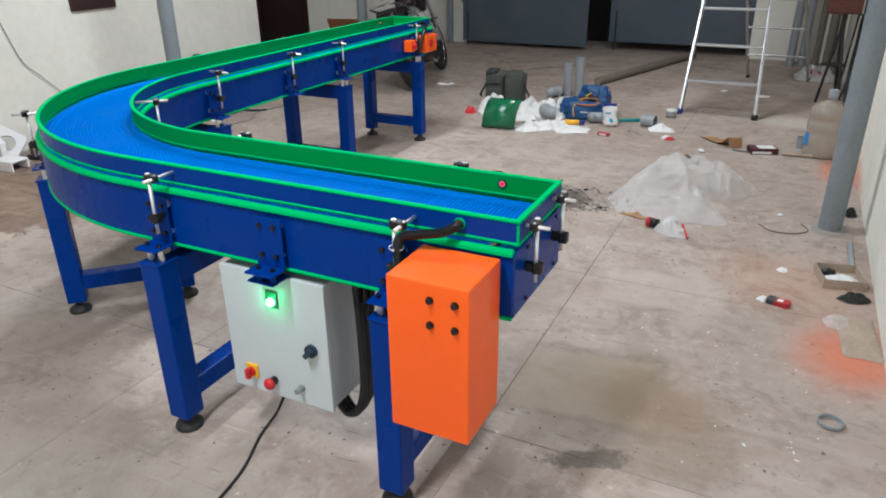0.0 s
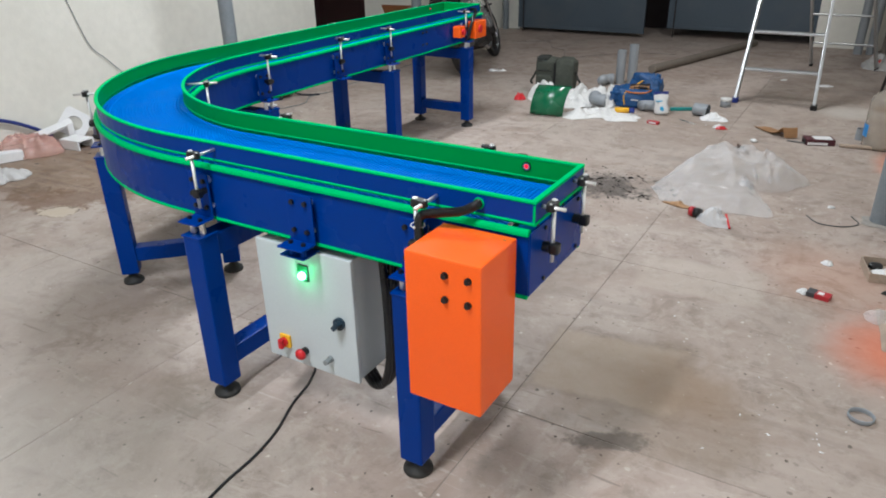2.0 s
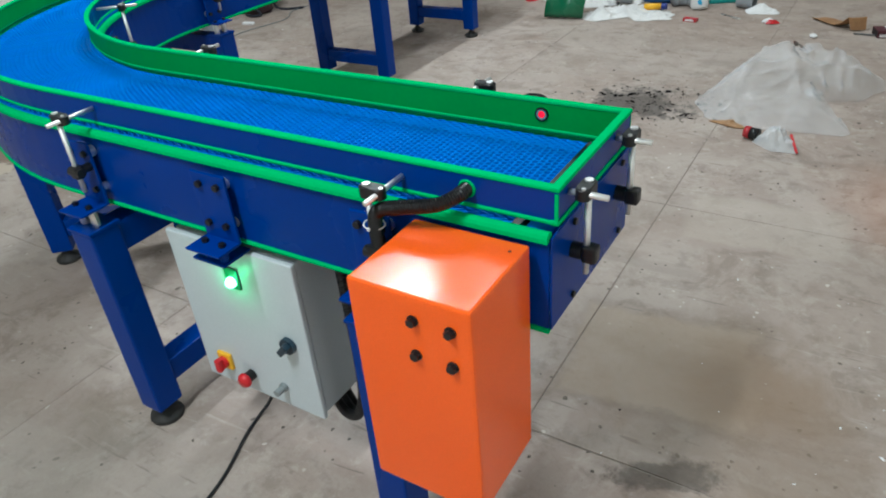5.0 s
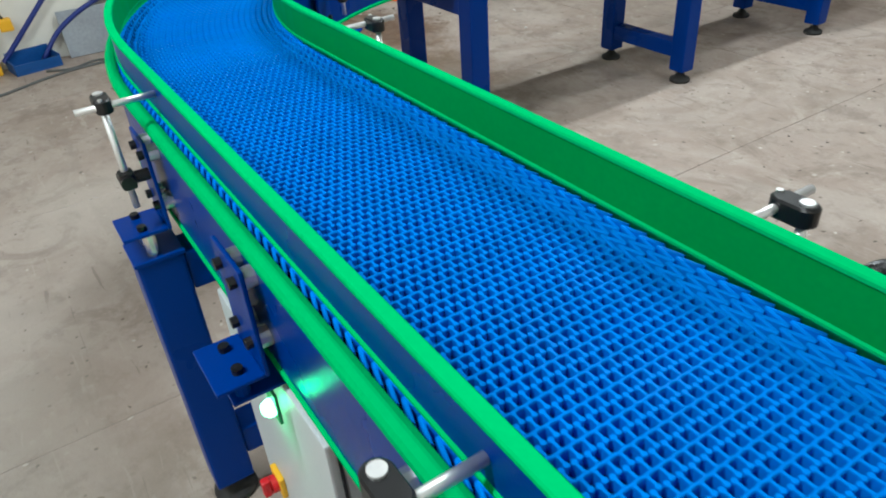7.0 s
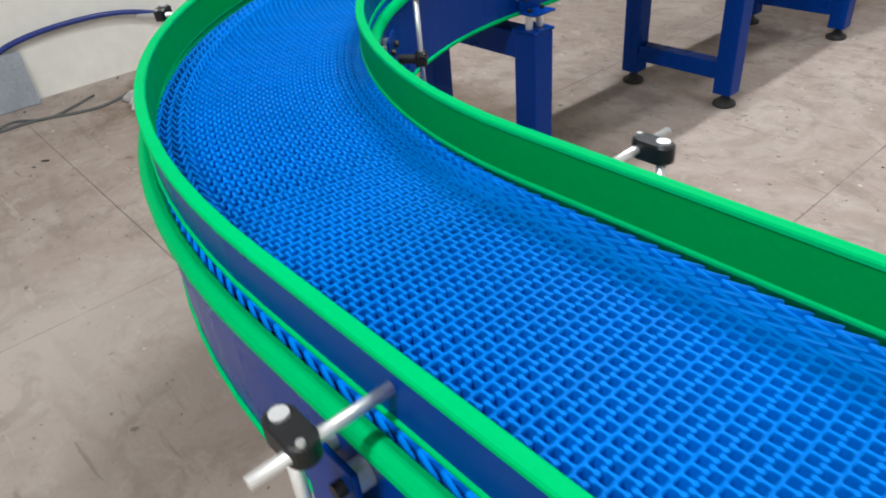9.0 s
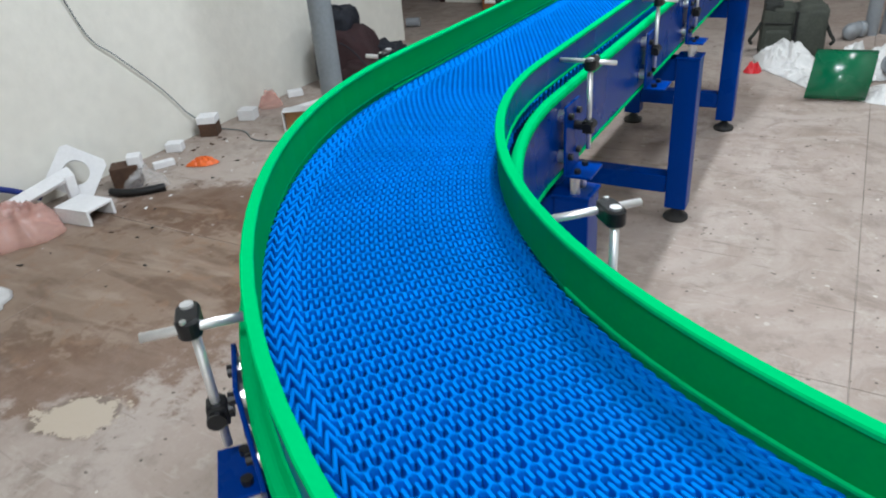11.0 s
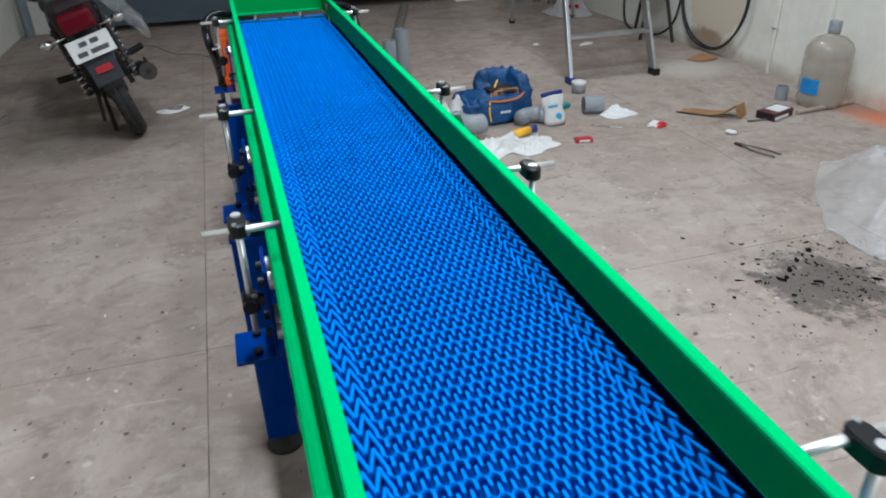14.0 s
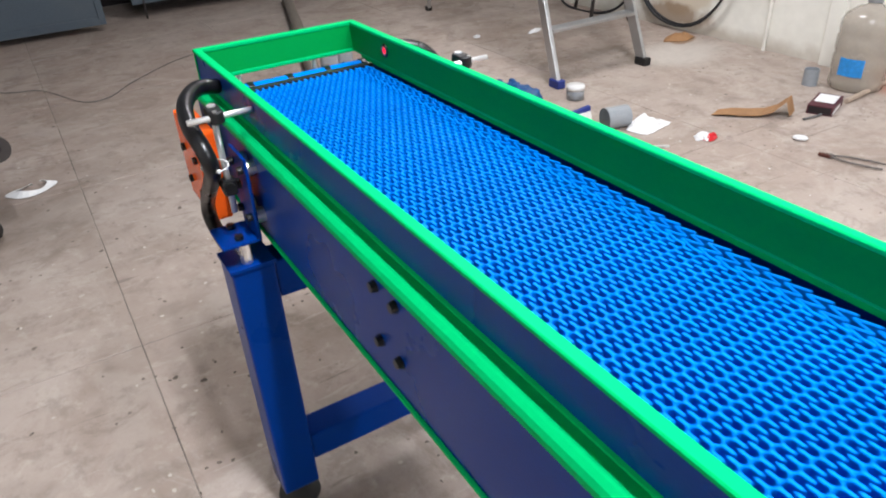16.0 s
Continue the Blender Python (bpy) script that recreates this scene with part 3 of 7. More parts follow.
def heap(bm, outline, peaks, h, seed, rings=26, seg=96, crease=0.35, folds=3.0, lift=0.004):
    """Thin sheet or bag on the ground: a closed outline of (x, y), raised to soft peaks (x, y, height, width) and creased along sharp ridges."""
    o = Vector((seed * 3.7, seed * 1.9, seed * 2.3))
    pts = [Vector((x, y, 0)) for x, y in outline]
    n = len(pts)
    centre = sum(pts, Vector()) / n
    edge = []
    for k in range(seg):
        f = k * n / seg
        i, u = int(f), f - int(f)
        a, b, c, d = (pts[(i + q) % n] for q in (-1, 0, 1, 2))
        soft_p = 0.5 * (2 * b + (c - a) * u + (2 * a - 5 * b + 4 * c - d) * u * u + (3 * b - a - 3 * c + d) * u ** 3)
        p = soft_p * 0.45 + b.lerp(c, u) * 0.55
        edge.append(p + (p - centre) * 0.06 * noise.noise(p * 14 + o))
    size = max((p - centre).length for p in edge)
    grid = []
    for r in range(1, rings + 1):
        k = (r / rings) ** 0.85
        row = []
        for p in edge:
            w = centre.lerp(p, k)
            q = (w - centre) / size
            warp = Vector((noise.noise(q * 1.7 + o), noise.noise(q * 1.7 - o), 0)) * 0.5
            one = 1 - min(1, 3.4 * abs(noise.noise((q + warp) * folds * 0.8 + o * 2)))
            two = 1 - min(1, 3.4 * abs(noise.noise((q - warp) * folds * 2.1 - o)))
            fall = max(0.0, 1 - k ** 3.5)
            top = sum(hh * math.exp(-((w.x - x) ** 2 + (w.y - y) ** 2) / (wd * wd)) for x, y, hh, wd in peaks)
            z = lift + fall * (top + 0.25 * h) + h * crease * (0.15 + 0.85 * fall) * (one * one + 0.7 * two ** 3) + 0.10 * h * fall * noise.noise(q * 5 + o)
            if r == rings:
                z = lift * 0.5 + max(0, h * crease * 0.35 * noise.noise(p * 9 + o))
            row.append(bm.verts.new((w.x, w.y, max(0.001, z))))
        grid.append(row)
    mid = bm.verts.new((centre.x, centre.y, sum(v.co.z for v in grid[0]) / seg))
    for k in range(seg):
        bm.faces.new((mid, grid[0][k], grid[0][(k + 1) % seg]))
    for p, q in zip(grid, grid[1:]):
        for k in range(seg):
            bm.faces.new((p[k], q[k], q[(k + 1) % seg], p[(k + 1) % seg]))
    return bm


def lumpy(bm, sx, sy, sz, seed, amount=0.12, freq=2.2, seg=28, flat=True, power=0.62):
    """A soft stuffed body, sx by sy by sz, standing on z = 0."""
    r = bmesh.ops.create_uvsphere(bm, u_segments=seg, v_segments=seg // 2 + 2, radius=1)
    o = Vector((seed * 5.1, seed * 2.3, seed))
    for v in r["verts"]:
        p = v.co.copy()
        q = Vector([math.copysign(abs(c) ** power, c) for c in p])
        q *= 1 + amount * noise.noise(p * freq + o) * 1.5 + amount * 0.5 * noise.noise(p * freq * 2.6 + o)
        v.co = (q.x * sx / 2, q.y * sy / 2, max(0.0, (q.z + 0.85) * sz / 1.85) if flat else (q.z + 1) * sz / 2)
    return bm


# ---- the hall ----
X_W, X_E, Y_S, Y_N = -5.37, 0.60, -2.2, 10.32
slab_x, slab_y = 1.295, 1.335
bm = bmesh.new()
box(bm, -7.8, 1.0, Y_S - 0.3, 12.5, -0.25, -0.0022)
floor = tagged(part("floor", bm, JOINT, None), "dusty stained concrete floor cast in square slabs", "floor", kind="structure")

bm = bmesh.new()
box(bm, X_W - 0.23, X_W, Y_S, 6.34, 0, 3.7)
wall_west = tagged(part("wall_west", bm, WALL, None), "plain cream painted masonry wall with scuffs", "wall", kind="structure")
bm = bmesh.new()
box(bm, -7.6, X_W - 0.23, 6.11, 6.34, 0, 3.7)
tagged(part("wall_recess_south", bm, WALL, None), "plain cream painted wall of a recess", "wall", kind="structure")
bm = bmesh.new()
box(bm, -7.8, -7.6, 5.97, 8.1, 0, 3.7)
tagged(part("wall_recess_west", bm, WALL, None), "plain cream painted end wall of a recess", "wall", kind="structure")
DX0, DX1, DY = -6.75, -5.84, 7.91
bm = bmesh.new()
box(bm, -7.6, DX0, DY, DY + 0.2, 0, 3.7)
box(bm, DX1, -4.95, DY, DY + 0.2, 0, 3.7)
box(bm, DX0, DX1, DY, DY + 0.2, 2.05, 3.7)
box(bm, -5.15, -4.95, DY + 0.2, Y_N, 0, 3.7)
tagged(part("wall_door", bm, WALL, None), "cream painted wall with a dark doorway", "wall", kind="structure")
bm = bmesh.new()
box(bm, DX0, DX0 + 0.05, DY - 0.01, DY + 0.2, 0, 2.05, 0.004)
box(bm, DX1 - 0.05, DX1, DY - 0.01, DY + 0.2, 0, 2.05, 0.004)
box(bm, DX0 + 0.05, DX1 - 0.05, DY - 0.01, DY + 0.2, 2.0, 2.05, 0.004)
door = tagged(part("door_1", bm, DOORWOOD, None), "dark maroon door in a cream wall, almost black", "door", kind="structure")
bm = bmesh.new()
box(bm, DX0 + 0.05, DX1 - 0.05, DY + 0.08, DY + 0.12, 0.01, 2.0)
for k in range(2):
    box(bm, DX0 + 0.15, DX1 - 0.15, DY + 0.072, DY + 0.08, 0.15 + k * 0.95, 0.95 + k * 0.95, 0.004)
part("door_leaf", bm, DOORWOOD, door)
bm = bmesh.new()
box(bm, X_E, X_E + 0.23, Y_S, Y_N, 0, 3.7)
tagged(part("wall_east", bm, WALL_WORN, None), "cream painted wall with dirt along its foot", "wall", kind="structure")
bm = bmesh.new()
box(bm, -7.8, 1.0, Y_S - 0.2, Y_S, 0, 3.7)
tagged(part("wall_south", bm, WALL, None), "plain cream painted wall", "wall", kind="structure")
bm = bmesh.new()
box(bm, -5.15, -4.62, Y_N, Y_N + 0.25, 0, 3.7)
box(bm, -0.50, X_E + 0.23, Y_N, Y_N + 0.25, 0, 3.7)
box(bm, -4.62, -0.50, Y_N, Y_N + 0.25, 2.9, 3.7)
tagged(part("wall_north", bm, WALL, None), "cream painted wall round a wide gateway", "wall", kind="structure")
# added near-black sheet, so that the gaps round the gate look dark
bm = bmesh.new()
box(bm, -5.2, 0.9, Y_N + 0.9, Y_N + 1.0, 0, 3.7)
tagged(part("backdrop", bm, DARK, None), "near-black sheet standing in for the dark behind the gate", "backdrop", kind="structure")
bm = bmesh.new()
box(bm, -7.8, 1.0, Y_S - 0.2, 11.3, 3.7, 3.85)
tagged(part("ceiling", bm, CEIL, None), "plain white ceiling", "ceiling", kind="structure")


def gate_leaf(name, x0, x1, y, z0, label):
    t = thing(name, label, "gate", ((x0 + x1) / 2, y, z0), group="gate leaves")
    w = (x1 - x0) / 2
    bm = box(bmesh.new(), -w, w, 0, 0.03, 0, 2.75, 0.004)
    part("panel", bm, GATE, t)
    for k in (-w, w - 0.05):
        part("stile", box(bmesh.new(), k, k + 0.05, -0.012, 0, 0, 2.75, 0.003), GATE, t)
    part("bottom_rail", box(bmesh.new(), -w + 0.05, w - 0.05, -0.010, 0, 0, 0.06, 0.003), GATE, t)
    part("hinge", rod(bmesh.new(), (-w - 0.012, 0.0, 0.55), (-w - 0.012, 0.0, 0.68), 0.013), DARKIRON, t)
    bm = box(bmesh.new(), w - 0.30, w - 0.14, -0.02, 0, 0.92, 0.95, 0.004)
    part("bolt", bm, DARKIRON, t)
    part("drop_bolt", rod(bmesh.new(), (-w + 0.09, -0.022, -z0), (-w + 0.09, -0.022, 0.42), 0.008), DARKIRON, t)
    return t


gate_leaf("gate_leaf", -4.60, -2.66, 10.15, 0.055, "slate grey sheet metal gate leaf, nearly shut")
gate_leaf("gate_leaf", -2.40, -0.50, 10.40, 0.12, "slate grey sheet metal gate leaf with a gap below")


def column(x, y, r):
    t = thing("column", "grey painted round steel column on the floor", "column", (x, y, 0), group="steel columns")
    part("shaft", rod(bmesh.new(), (0, 0, 0), (0, 0, 3.7), r, 28), COLUMN, t, smooth=False)
    bm = crumple(bmesh.new(), r * 3.1, r * 3.1, 0.012, x + 9, 14)
    part("mortar_collar", bm, PLASTER, t)
    return t


column(-4.500, 4.215, 0.060)
column(-4.588, 7.26, 0.060)
column(0.42, 4.194, 0.062)

# ---- the conveyor ----
CX, CY = -1.740, 2.6275          # centre of the bend
RO, RI = 1.2755, 0.9345         # outer faces of the two guides
AX, BY = -0.448, 5.245          # where the two straights end
TOP = 0.9365


def at(s, r):
    """Place at run s along the line and radius r: s < 0 on the first straight, 0 to 90 degrees of bend, then the second straight."""
    if s <= 0:
        return Vector((CX - s, CY - r, 0))
    a = min(s, 90)
    p = Vector((CX - r * math.sin(radians(a)), CY - r * math.cos(radians(a)), 0))
    if s > 90:
        p.y += s - 90
    return p


SA, SB = -(AX - CX), 90 + (BY - CY)


def stations(s0=SA, s1=SB):
    out = [s0]
    if s0 < 0:
        out.append(0)
    out += [a for a in range(3, 90, 3) if s0 < a < s1]
    if s1 > 90:
        out.append(90)
    return out + [s1]


def guide_shift(s, sign):
    """How far a guide stands from its plain radius: the guides lie closer on the first straight than in the bend."""
    first, bend, second = (-0.004, 0.004, -0.001) if sign > 0 else (0.005, -0.0055, -0.0075)
    if s <= 45:
        k = min(max(s / 30, 0), 1)
        return first + (bend - first) * k * k * (3 - 2 * k)
    k = min(max((s - 72) / 18, 0), 1)
    return bend + (second - bend) * k * k * (3 - 2 * k)


def plate_shift(s):
    """The inner side plate swings away from the guide towards the second straight."""
    k = min(max((s - 25) / 60, 0), 1)
    return -0.016 * k * k * (3 - 2 * k)


def sweep(bm, section, s0=SA, s1=SB, guide=0):
    """Sweep a closed section of (radius, height) along the line; guide: 1 or -1 to follow the outer or the inner guide, -2 the inner plate."""
    rings = [[bm.verts.new(at(s, r + (plate_shift(s) if guide == -2 else guide_shift(s, guide) if guide else 0)) + Vector((0, 0, z))) for r, z in section] for s in stations(s0, s1)]
    n = len(section)
    for a, c in zip(rings, rings[1:]):
        for k in range(n):
            bm.faces.new((a[k], a[(k + 1) % n], c[(k + 1) % n], c[k]))
    bm.faces.new(rings[0])
    bm.faces.new(rings[-1])
    return bm


def rect(r0, r1, z0, z1, c=0.0):
    if not c:
        return [(r0, z0), (r1, z0), (r1, z1), (r0, z1)]
    return [(r0 + c, z0), (r1 - c, z0), (r1, z0 + c), (r1, z1 - c), (r1 - c, z1), (r0 + c, z1), (r0, z1 - c), (r0, z0 + c)]


def frame_at(s, r, z=0.0):
    """Axes at a place of the line: x along the run, y away from the line's middle (out) and z up."""
    p = at(s, r)
    a = 0 if s <= 0 else radians(min(s, 90))
    along = Vector((-math.cos(a), math.sin(a), 0))
    outw = Vector((-math.sin(a), -math.cos(a), 0))
    if r < (RO + RI) / 2:
        outw, along = -outw, -along
    up = Vector((0, 0, 1))
    m = Matrix((along, outw, up)).transposed().to_4x4()
    return Matrix.Translation((p.x, p.y, z)) @ m


conveyor = thing("conveyor", "blue steel belt conveyor with a right-angle bend and green guide rails", "conveyor", (CX, CY, 0))
conveyor_inverse = conveyor.matrix_world.inverted()


def cpart(name, bm, material, parent=None, label="", smooth=False):
    bmesh.ops.transform(bm, matrix=conveyor_inverse, verts=bm.verts)
    return part(name, bm, material, parent or conveyor, label, smooth)


SE, SF = SA - 0.002, SB + 0.002
for r0, sign in ((RO, 1), (RI, -1)):
    lo, hi = sorted((r0, r0 - sign * 0.004))
    guide = cpart("guide_rail", sweep(bmesh.new(), rect(lo, hi, 0.877, TOP - 0.001), SE, SF, sign), BLUE, None, "blue steel guide rail with green lining")
    lo, hi = sorted((r0 - sign * 0.0042, r0 - sign * 0.0105))
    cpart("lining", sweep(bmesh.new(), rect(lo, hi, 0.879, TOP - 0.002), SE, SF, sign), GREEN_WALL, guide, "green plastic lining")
    lo, hi = sorted((r0 + sign * 0.0025, r0 - sign * 0.0125))
    cpart("top_trim", sweep(bmesh.new(), rect(lo, hi, TOP - 0.0055, TOP + 0.002, 0.0018), SE, SF, sign), GREEN, guide, "bright green edge strip")
    cpart("bottom_trim", sweep(bmesh.new(), rect(lo, hi, 0.873, 0.882, 0.003), SE, 6 if sign > 0 else 42, sign), GREEN, guide, "bright green edge strip")
    lo, hi = sorted((r0 + sign * 0.0025, r0 - sign * 0.0100))
    cpart("bottom_trim", sweep(bmesh.new(), rect(lo, hi, 0.873, 0.882, 0.003), 6 if sign > 0 else 42, SF, sign), GREEN, guide, "bright green edge strip")

    rp = r0 + sign * 0.014
    lo, hi = sorted((rp, rp - sign * 0.004))
    plate = cpart("side_plate", sweep(bmesh.new(), rect(lo, hi, 0.684, 0.858), SA, SB, 0 if sign > 0 else -2), BLUE, None, "deep blue powder-coated side plate")
    lo, hi = sorted((rp + sign * 0.009, rp - sign * 0.012))
    cpart("wear_strip", sweep(bmesh.new(), [(lo, 0.853), (hi, 0.853), (hi, 0.861), (hi - 0.003, 0.867), (hi - 0.009, 0.870), (lo + 0.009, 0.870), (lo + 0.003, 0.867), (lo, 0.861)], SA, SB, 0 if sign > 0 else -2), GREEN, plate, "bright green plastic wear strip")
    if sign > 0:
        # a lip that reaches in over the belt's edge along the second straight
        cpart("wear_lip", sweep(bmesh.new(), rect(lo - 0.0095, lo + 0.006, 0.8615, 0.8685, 0.002), 88.0, SB), GREEN, plate, "bright green plastic lip")
    lo, hi = sorted((rp + sign * 0.004, rp - sign * 0.010))
    cpart("lower_trim", sweep(bmesh.new(), rect(lo, hi, 0.674, 0.685, 0.003), SA, SB, 0 if sign > 0 else -2), GREEN, plate, "green edge strip")

# closed ends: guide across, end plate below
for s, side in ((SA, 1), (SB, -1)):
    g0, g1 = RI + guide_shift(s, -1), RO + guide_shift(s, 1)
    mid = at(s, (g0 + g1) / 2)
    d = Vector((1, 0, 0)) if s < 0 else Vector((0, 1, 0))
    across = Vector((0, 1, 0)) if s < 0 else Vector((1, 0, 0))
    m = Matrix((across, d, Vector((0, 0, 1)))).transposed().to_4x4()
    m = Matrix.Translation(mid) @ m
    w = (g1 - g0) / 2
    endg = cpart("end_guide", box(bmesh.new(), -w, w, 0.0022, 0.006, 0.877, TOP - 0.001, 0, m), BLUE, None, "blue steel end guide")
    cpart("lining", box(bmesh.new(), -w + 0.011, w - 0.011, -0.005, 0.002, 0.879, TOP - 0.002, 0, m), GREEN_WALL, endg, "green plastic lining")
    cpart("top_trim", box(bmesh.new(), -w - 0.0025, w + 0.0025, -0.0065, 0.0085, TOP - 0.0055, TOP + 0.0024, 0.002, m), GREEN, endg)
    cpart("bottom_trim", box(bmesh.new(), -w - 0.0025, w + 0.0025, -0.0065, 0.0085, 0.873, 0.8825, 0.003, m), GREEN, endg)
    cpart("corner_trim", box(bmesh.new(), -w - 0.002, -w + 0.001, 0.001, 0.0068, 0.882, TOP - 0.009, 0, m), GREEN, endg)
    cpart("corner_trim", box(bmesh.new(), w - 0.001, w + 0.002, 0.001, 0.0068, 0.882, TOP - 0.009, 0, m), GREEN, endg)
    wp = (RO - RI) / 2 + 0.0125
    endp = cpart("end_plate", box(bmesh.new(), -wp, wp, 0.001, 0.005, 0.684, 0.860 if s < 0 else 0.848, 0.001, m), BLUE, None, "deep blue end plate")
    for x in (-w + 0.05, w - 0.05):
        for z in (0.845, 0.70):
            cpart("stud", rod(bmesh.new(), m @ Vector((x + 0.02, 0.004, z)), m @ Vector((x + 0.02, 0.010, z)), 0.006, 8), BLACK, endp)
    # tail shaft with the belt turning down over it
    bm = bmesh.new()
    ry, rz = (-0.040, 0.835) if s < 0 else (-0.030, 0.838)
    rod(bm, m @ Vector((-wp + 0.01, ry, rz)), m @ Vector((wp - 0.01, ry, rz)), 0.0215, 24)
    shaft = cpart("tail_roller", bm, BELT, None, "blue belt turning over the tail roller", True)
    for k in range(5):
        x = -wp + 0.012 + k * (2 * wp - 0.024) / 4
        cpart("sprocket", rod(bmesh.new(), m @ Vector((x - 0.006, ry, rz)), m @ Vector((x + 0.006, ry, rz)), 0.0235, 20), BLACK, shaft, "black sprocket")
    cpart("transfer_bar", box(bmesh.new(), -wp + 0.006, wp - 0.006, -0.074, -0.058, 0.845, 0.8604, 0.002, m), BLACK, None, "black transfer bar")

# near-black sheet added for the shade seen between the links
cpart("slider_bed", sweep(bmesh.new(), rect(RI - 0.009, RO + 0.009, 0.828, 0.8335), SA + 0.07, SB - 0.07), SHADE_BED, None, "near-black sheet painted as the shade under the belt")

# near-black strip for the shaded gap along the inner guide
cpart("slider_bed", sweep(bmesh.new(), rect(RI - 0.0125, RI + 0.010, 0.826, 0.8325), 20, SB - 0.07, -2), SHADE_BED, None, "near-black strip painted as the shade at the belt's edge")

# belt: rigid modules, each a bar with fingers that mesh with the next
PITCH, Q = 0.0256, 0.0128
B0, B1 = RI - 0.0092, RO + 0.0092


def finger(bm, u, v0, v1, w, head, z0, z1, flare=0.0009):
    """A knuckle from v0 to v1 along the run, at u across: a flared root, a narrow neck and a broad round head, undercut below."""
    d = 1 if v1 > v0 else -1
    h, b, k = w / 2, head / 2, 0.0008
    vh = v1 - d * 0.0052
    plan = [(-h - flare, v0), (-h, v0 + d * 0.0016), (-h, vh), (-b, vh + d * 0.0014), (-b, v1 - d * 0.0016), (-b * 0.5, v1)]
    plan += [(-x, y) for x, y in reversed(plan)]
    if d < 0:
        plan.reverse()
    n = len(plan)
    rings = []
    for z, g in ((z0, 0.45), (z1 - 0.0048, 0.8), (z1 - 0.0012, 1.0), (z1, 0.78)):
        rings.append([bm.verts.new((u + x * g, y if abs(y - v1) > 1e-6 else y - d * (1 - g) * k, z)) for x, y in plan])
    for p, q in zip(rings, rings[1:]):
        for i in range(n):
            bm.faces.new((p[i], p[(i + 1) % n], q[(i + 1) % n], q[i]))
    bm.faces.new(rings[-1])


def cross_bar(bm, u0, q, n, w, z0, z1, wave=0.0022):
    """The module's spine: a rounded bar that waves between the roots of its knuckles."""
    prof = [(-w * 0.25, z0), (-w / 2, z1 - 0.0045), (-w / 2, z1 - 0.0014), (-w * 0.3, z1), (w * 0.3, z1), (w / 2, z1 - 0.0014), (w / 2, z1 - 0.0045), (w * 0.25, z0)]
    rings = []
    for i in range(8 * n + 1):
        c = math.cos(2 * math.pi * i / 8)
        y0 = wave * math.copysign(abs(c) ** 0.7, c)
        rings.append([bm.verts.new((u0 + i * q / 8, y0 + y, z)) for y, z in prof])
    for a, c in zip(rings, rings[1:]):
        for i in range(7):
            bm.faces.new((a[i], a[i + 1], c[i + 1], c[i]))


def vee(bm, p, q, w, z0, z1):
    d = (Vector(q) - Vector(p)).normalized()
    n = Vector((-d.y, d.x)) * w / 2
    c = 0.0013
    nn = n * (1 - 2 * c / w)
    lo = [Vector(p) - n, Vector(p) + n, Vector(q) + n, Vector(q) - n]
    hi = [Vector(p) - nn, Vector(p) + nn, Vector(q) + nn, Vector(q) - nn]
    a = [bm.verts.new((*x, z0)) for x in lo]
    d2 = [bm.verts.new((*x, z1 - c)) for x in lo]
    t = [bm.verts.new((*x, z1)) for x in hi]
    for f, g in ((a, d2), (d2, t)):
        for k in range(4):
            bm.faces.new((f[k], f[(k + 1) % 4], g[(k + 1) % 4], g[k]))
    bm.faces.new(t)


def belt_module(extra=0, inset=0.0125, loose=False):
    """One link of the belt. extra: columns of knuckles that take the place of the zigzag links on the inside of the bend."""
    bm = bmesh.new()
    w, head = (0.0032, 0.0060) if loose else (0.0044, 0.0046)
    z0, z1 = 0.843, 0.860
    wide, qe = 3, 0.0190
    e0, e1 = B0 + wide * qe, B1 - wide * qe
    # middle bar and fingers
    n = int((e1 - e0) / Q)
    q = (e1 - e0) / n
    n, e0 = n + extra, e0 - extra * q
    cross_bar(bm, e0, q, n, 0.0038, z0, z1 - 0.0002, 0.0003 if loose else 0.0020)
    reach = (0.575 if loose else 0.545) * PITCH
    for i in range(n + 1):
        finger(bm, e0 + i * q, 0.0018, reach, w, head, z0, z1)
    for i in range(n):
        finger(bm, e0 + (i + 0.5) * q, -0.0018, -reach, w, head, z0, z1)
    # broad zigzag links along both edges
    for base in (B0, e1):
        inner = base == B0
        first, last = (base + inset, e0) if inner else (base, B1 - 0.008)
        links = max(1, round((last - first) / 0.015))
        step = (last - first) / links
        ahead = (0.56 - 0.06 * extra) * PITCH if inner else 0.56 * PITCH
        drop = 0.0004 * extra if inner else 0.0
        for i in range(links):
            u = first + i * step
            vee(bm, (u, -ahead), (u + step / 2, ahead), 0.0043, z0, z1 + 0.0002 - drop)
            vee(bm, (u + step / 2, ahead), (u + step, -ahead), 0.0043, z0, z1 + 0.0001 - drop)
    me = bpy.data.meshes.new("belt_module")
    bmesh.ops.recalc_face_normals(bm, faces=bm.faces)
    bm.to_mesh(me)
    bm.free()
    me.materials.append(BELT)
    return me


# each kind of link and the run up to which it is used
LINKS = [(4, belt_module(0, 0.0125, True)), (10, belt_module(1, 0.010, True)), (78, belt_module(2, 0.006)), (84, belt_module(2, 0.012)), (200, belt_module(1, 0.012))]
# dark blue sheet below the links: the holes' shade is in its colour
belt = cpart("belt", sweep(bmesh.new(), rect(B0 + 0.040, B1 - 0.040, 0.8430, 0.8455), SA + 0.085, SB - 0.085), BELT_SHADE, None, "blue plastic modular mesh belt")

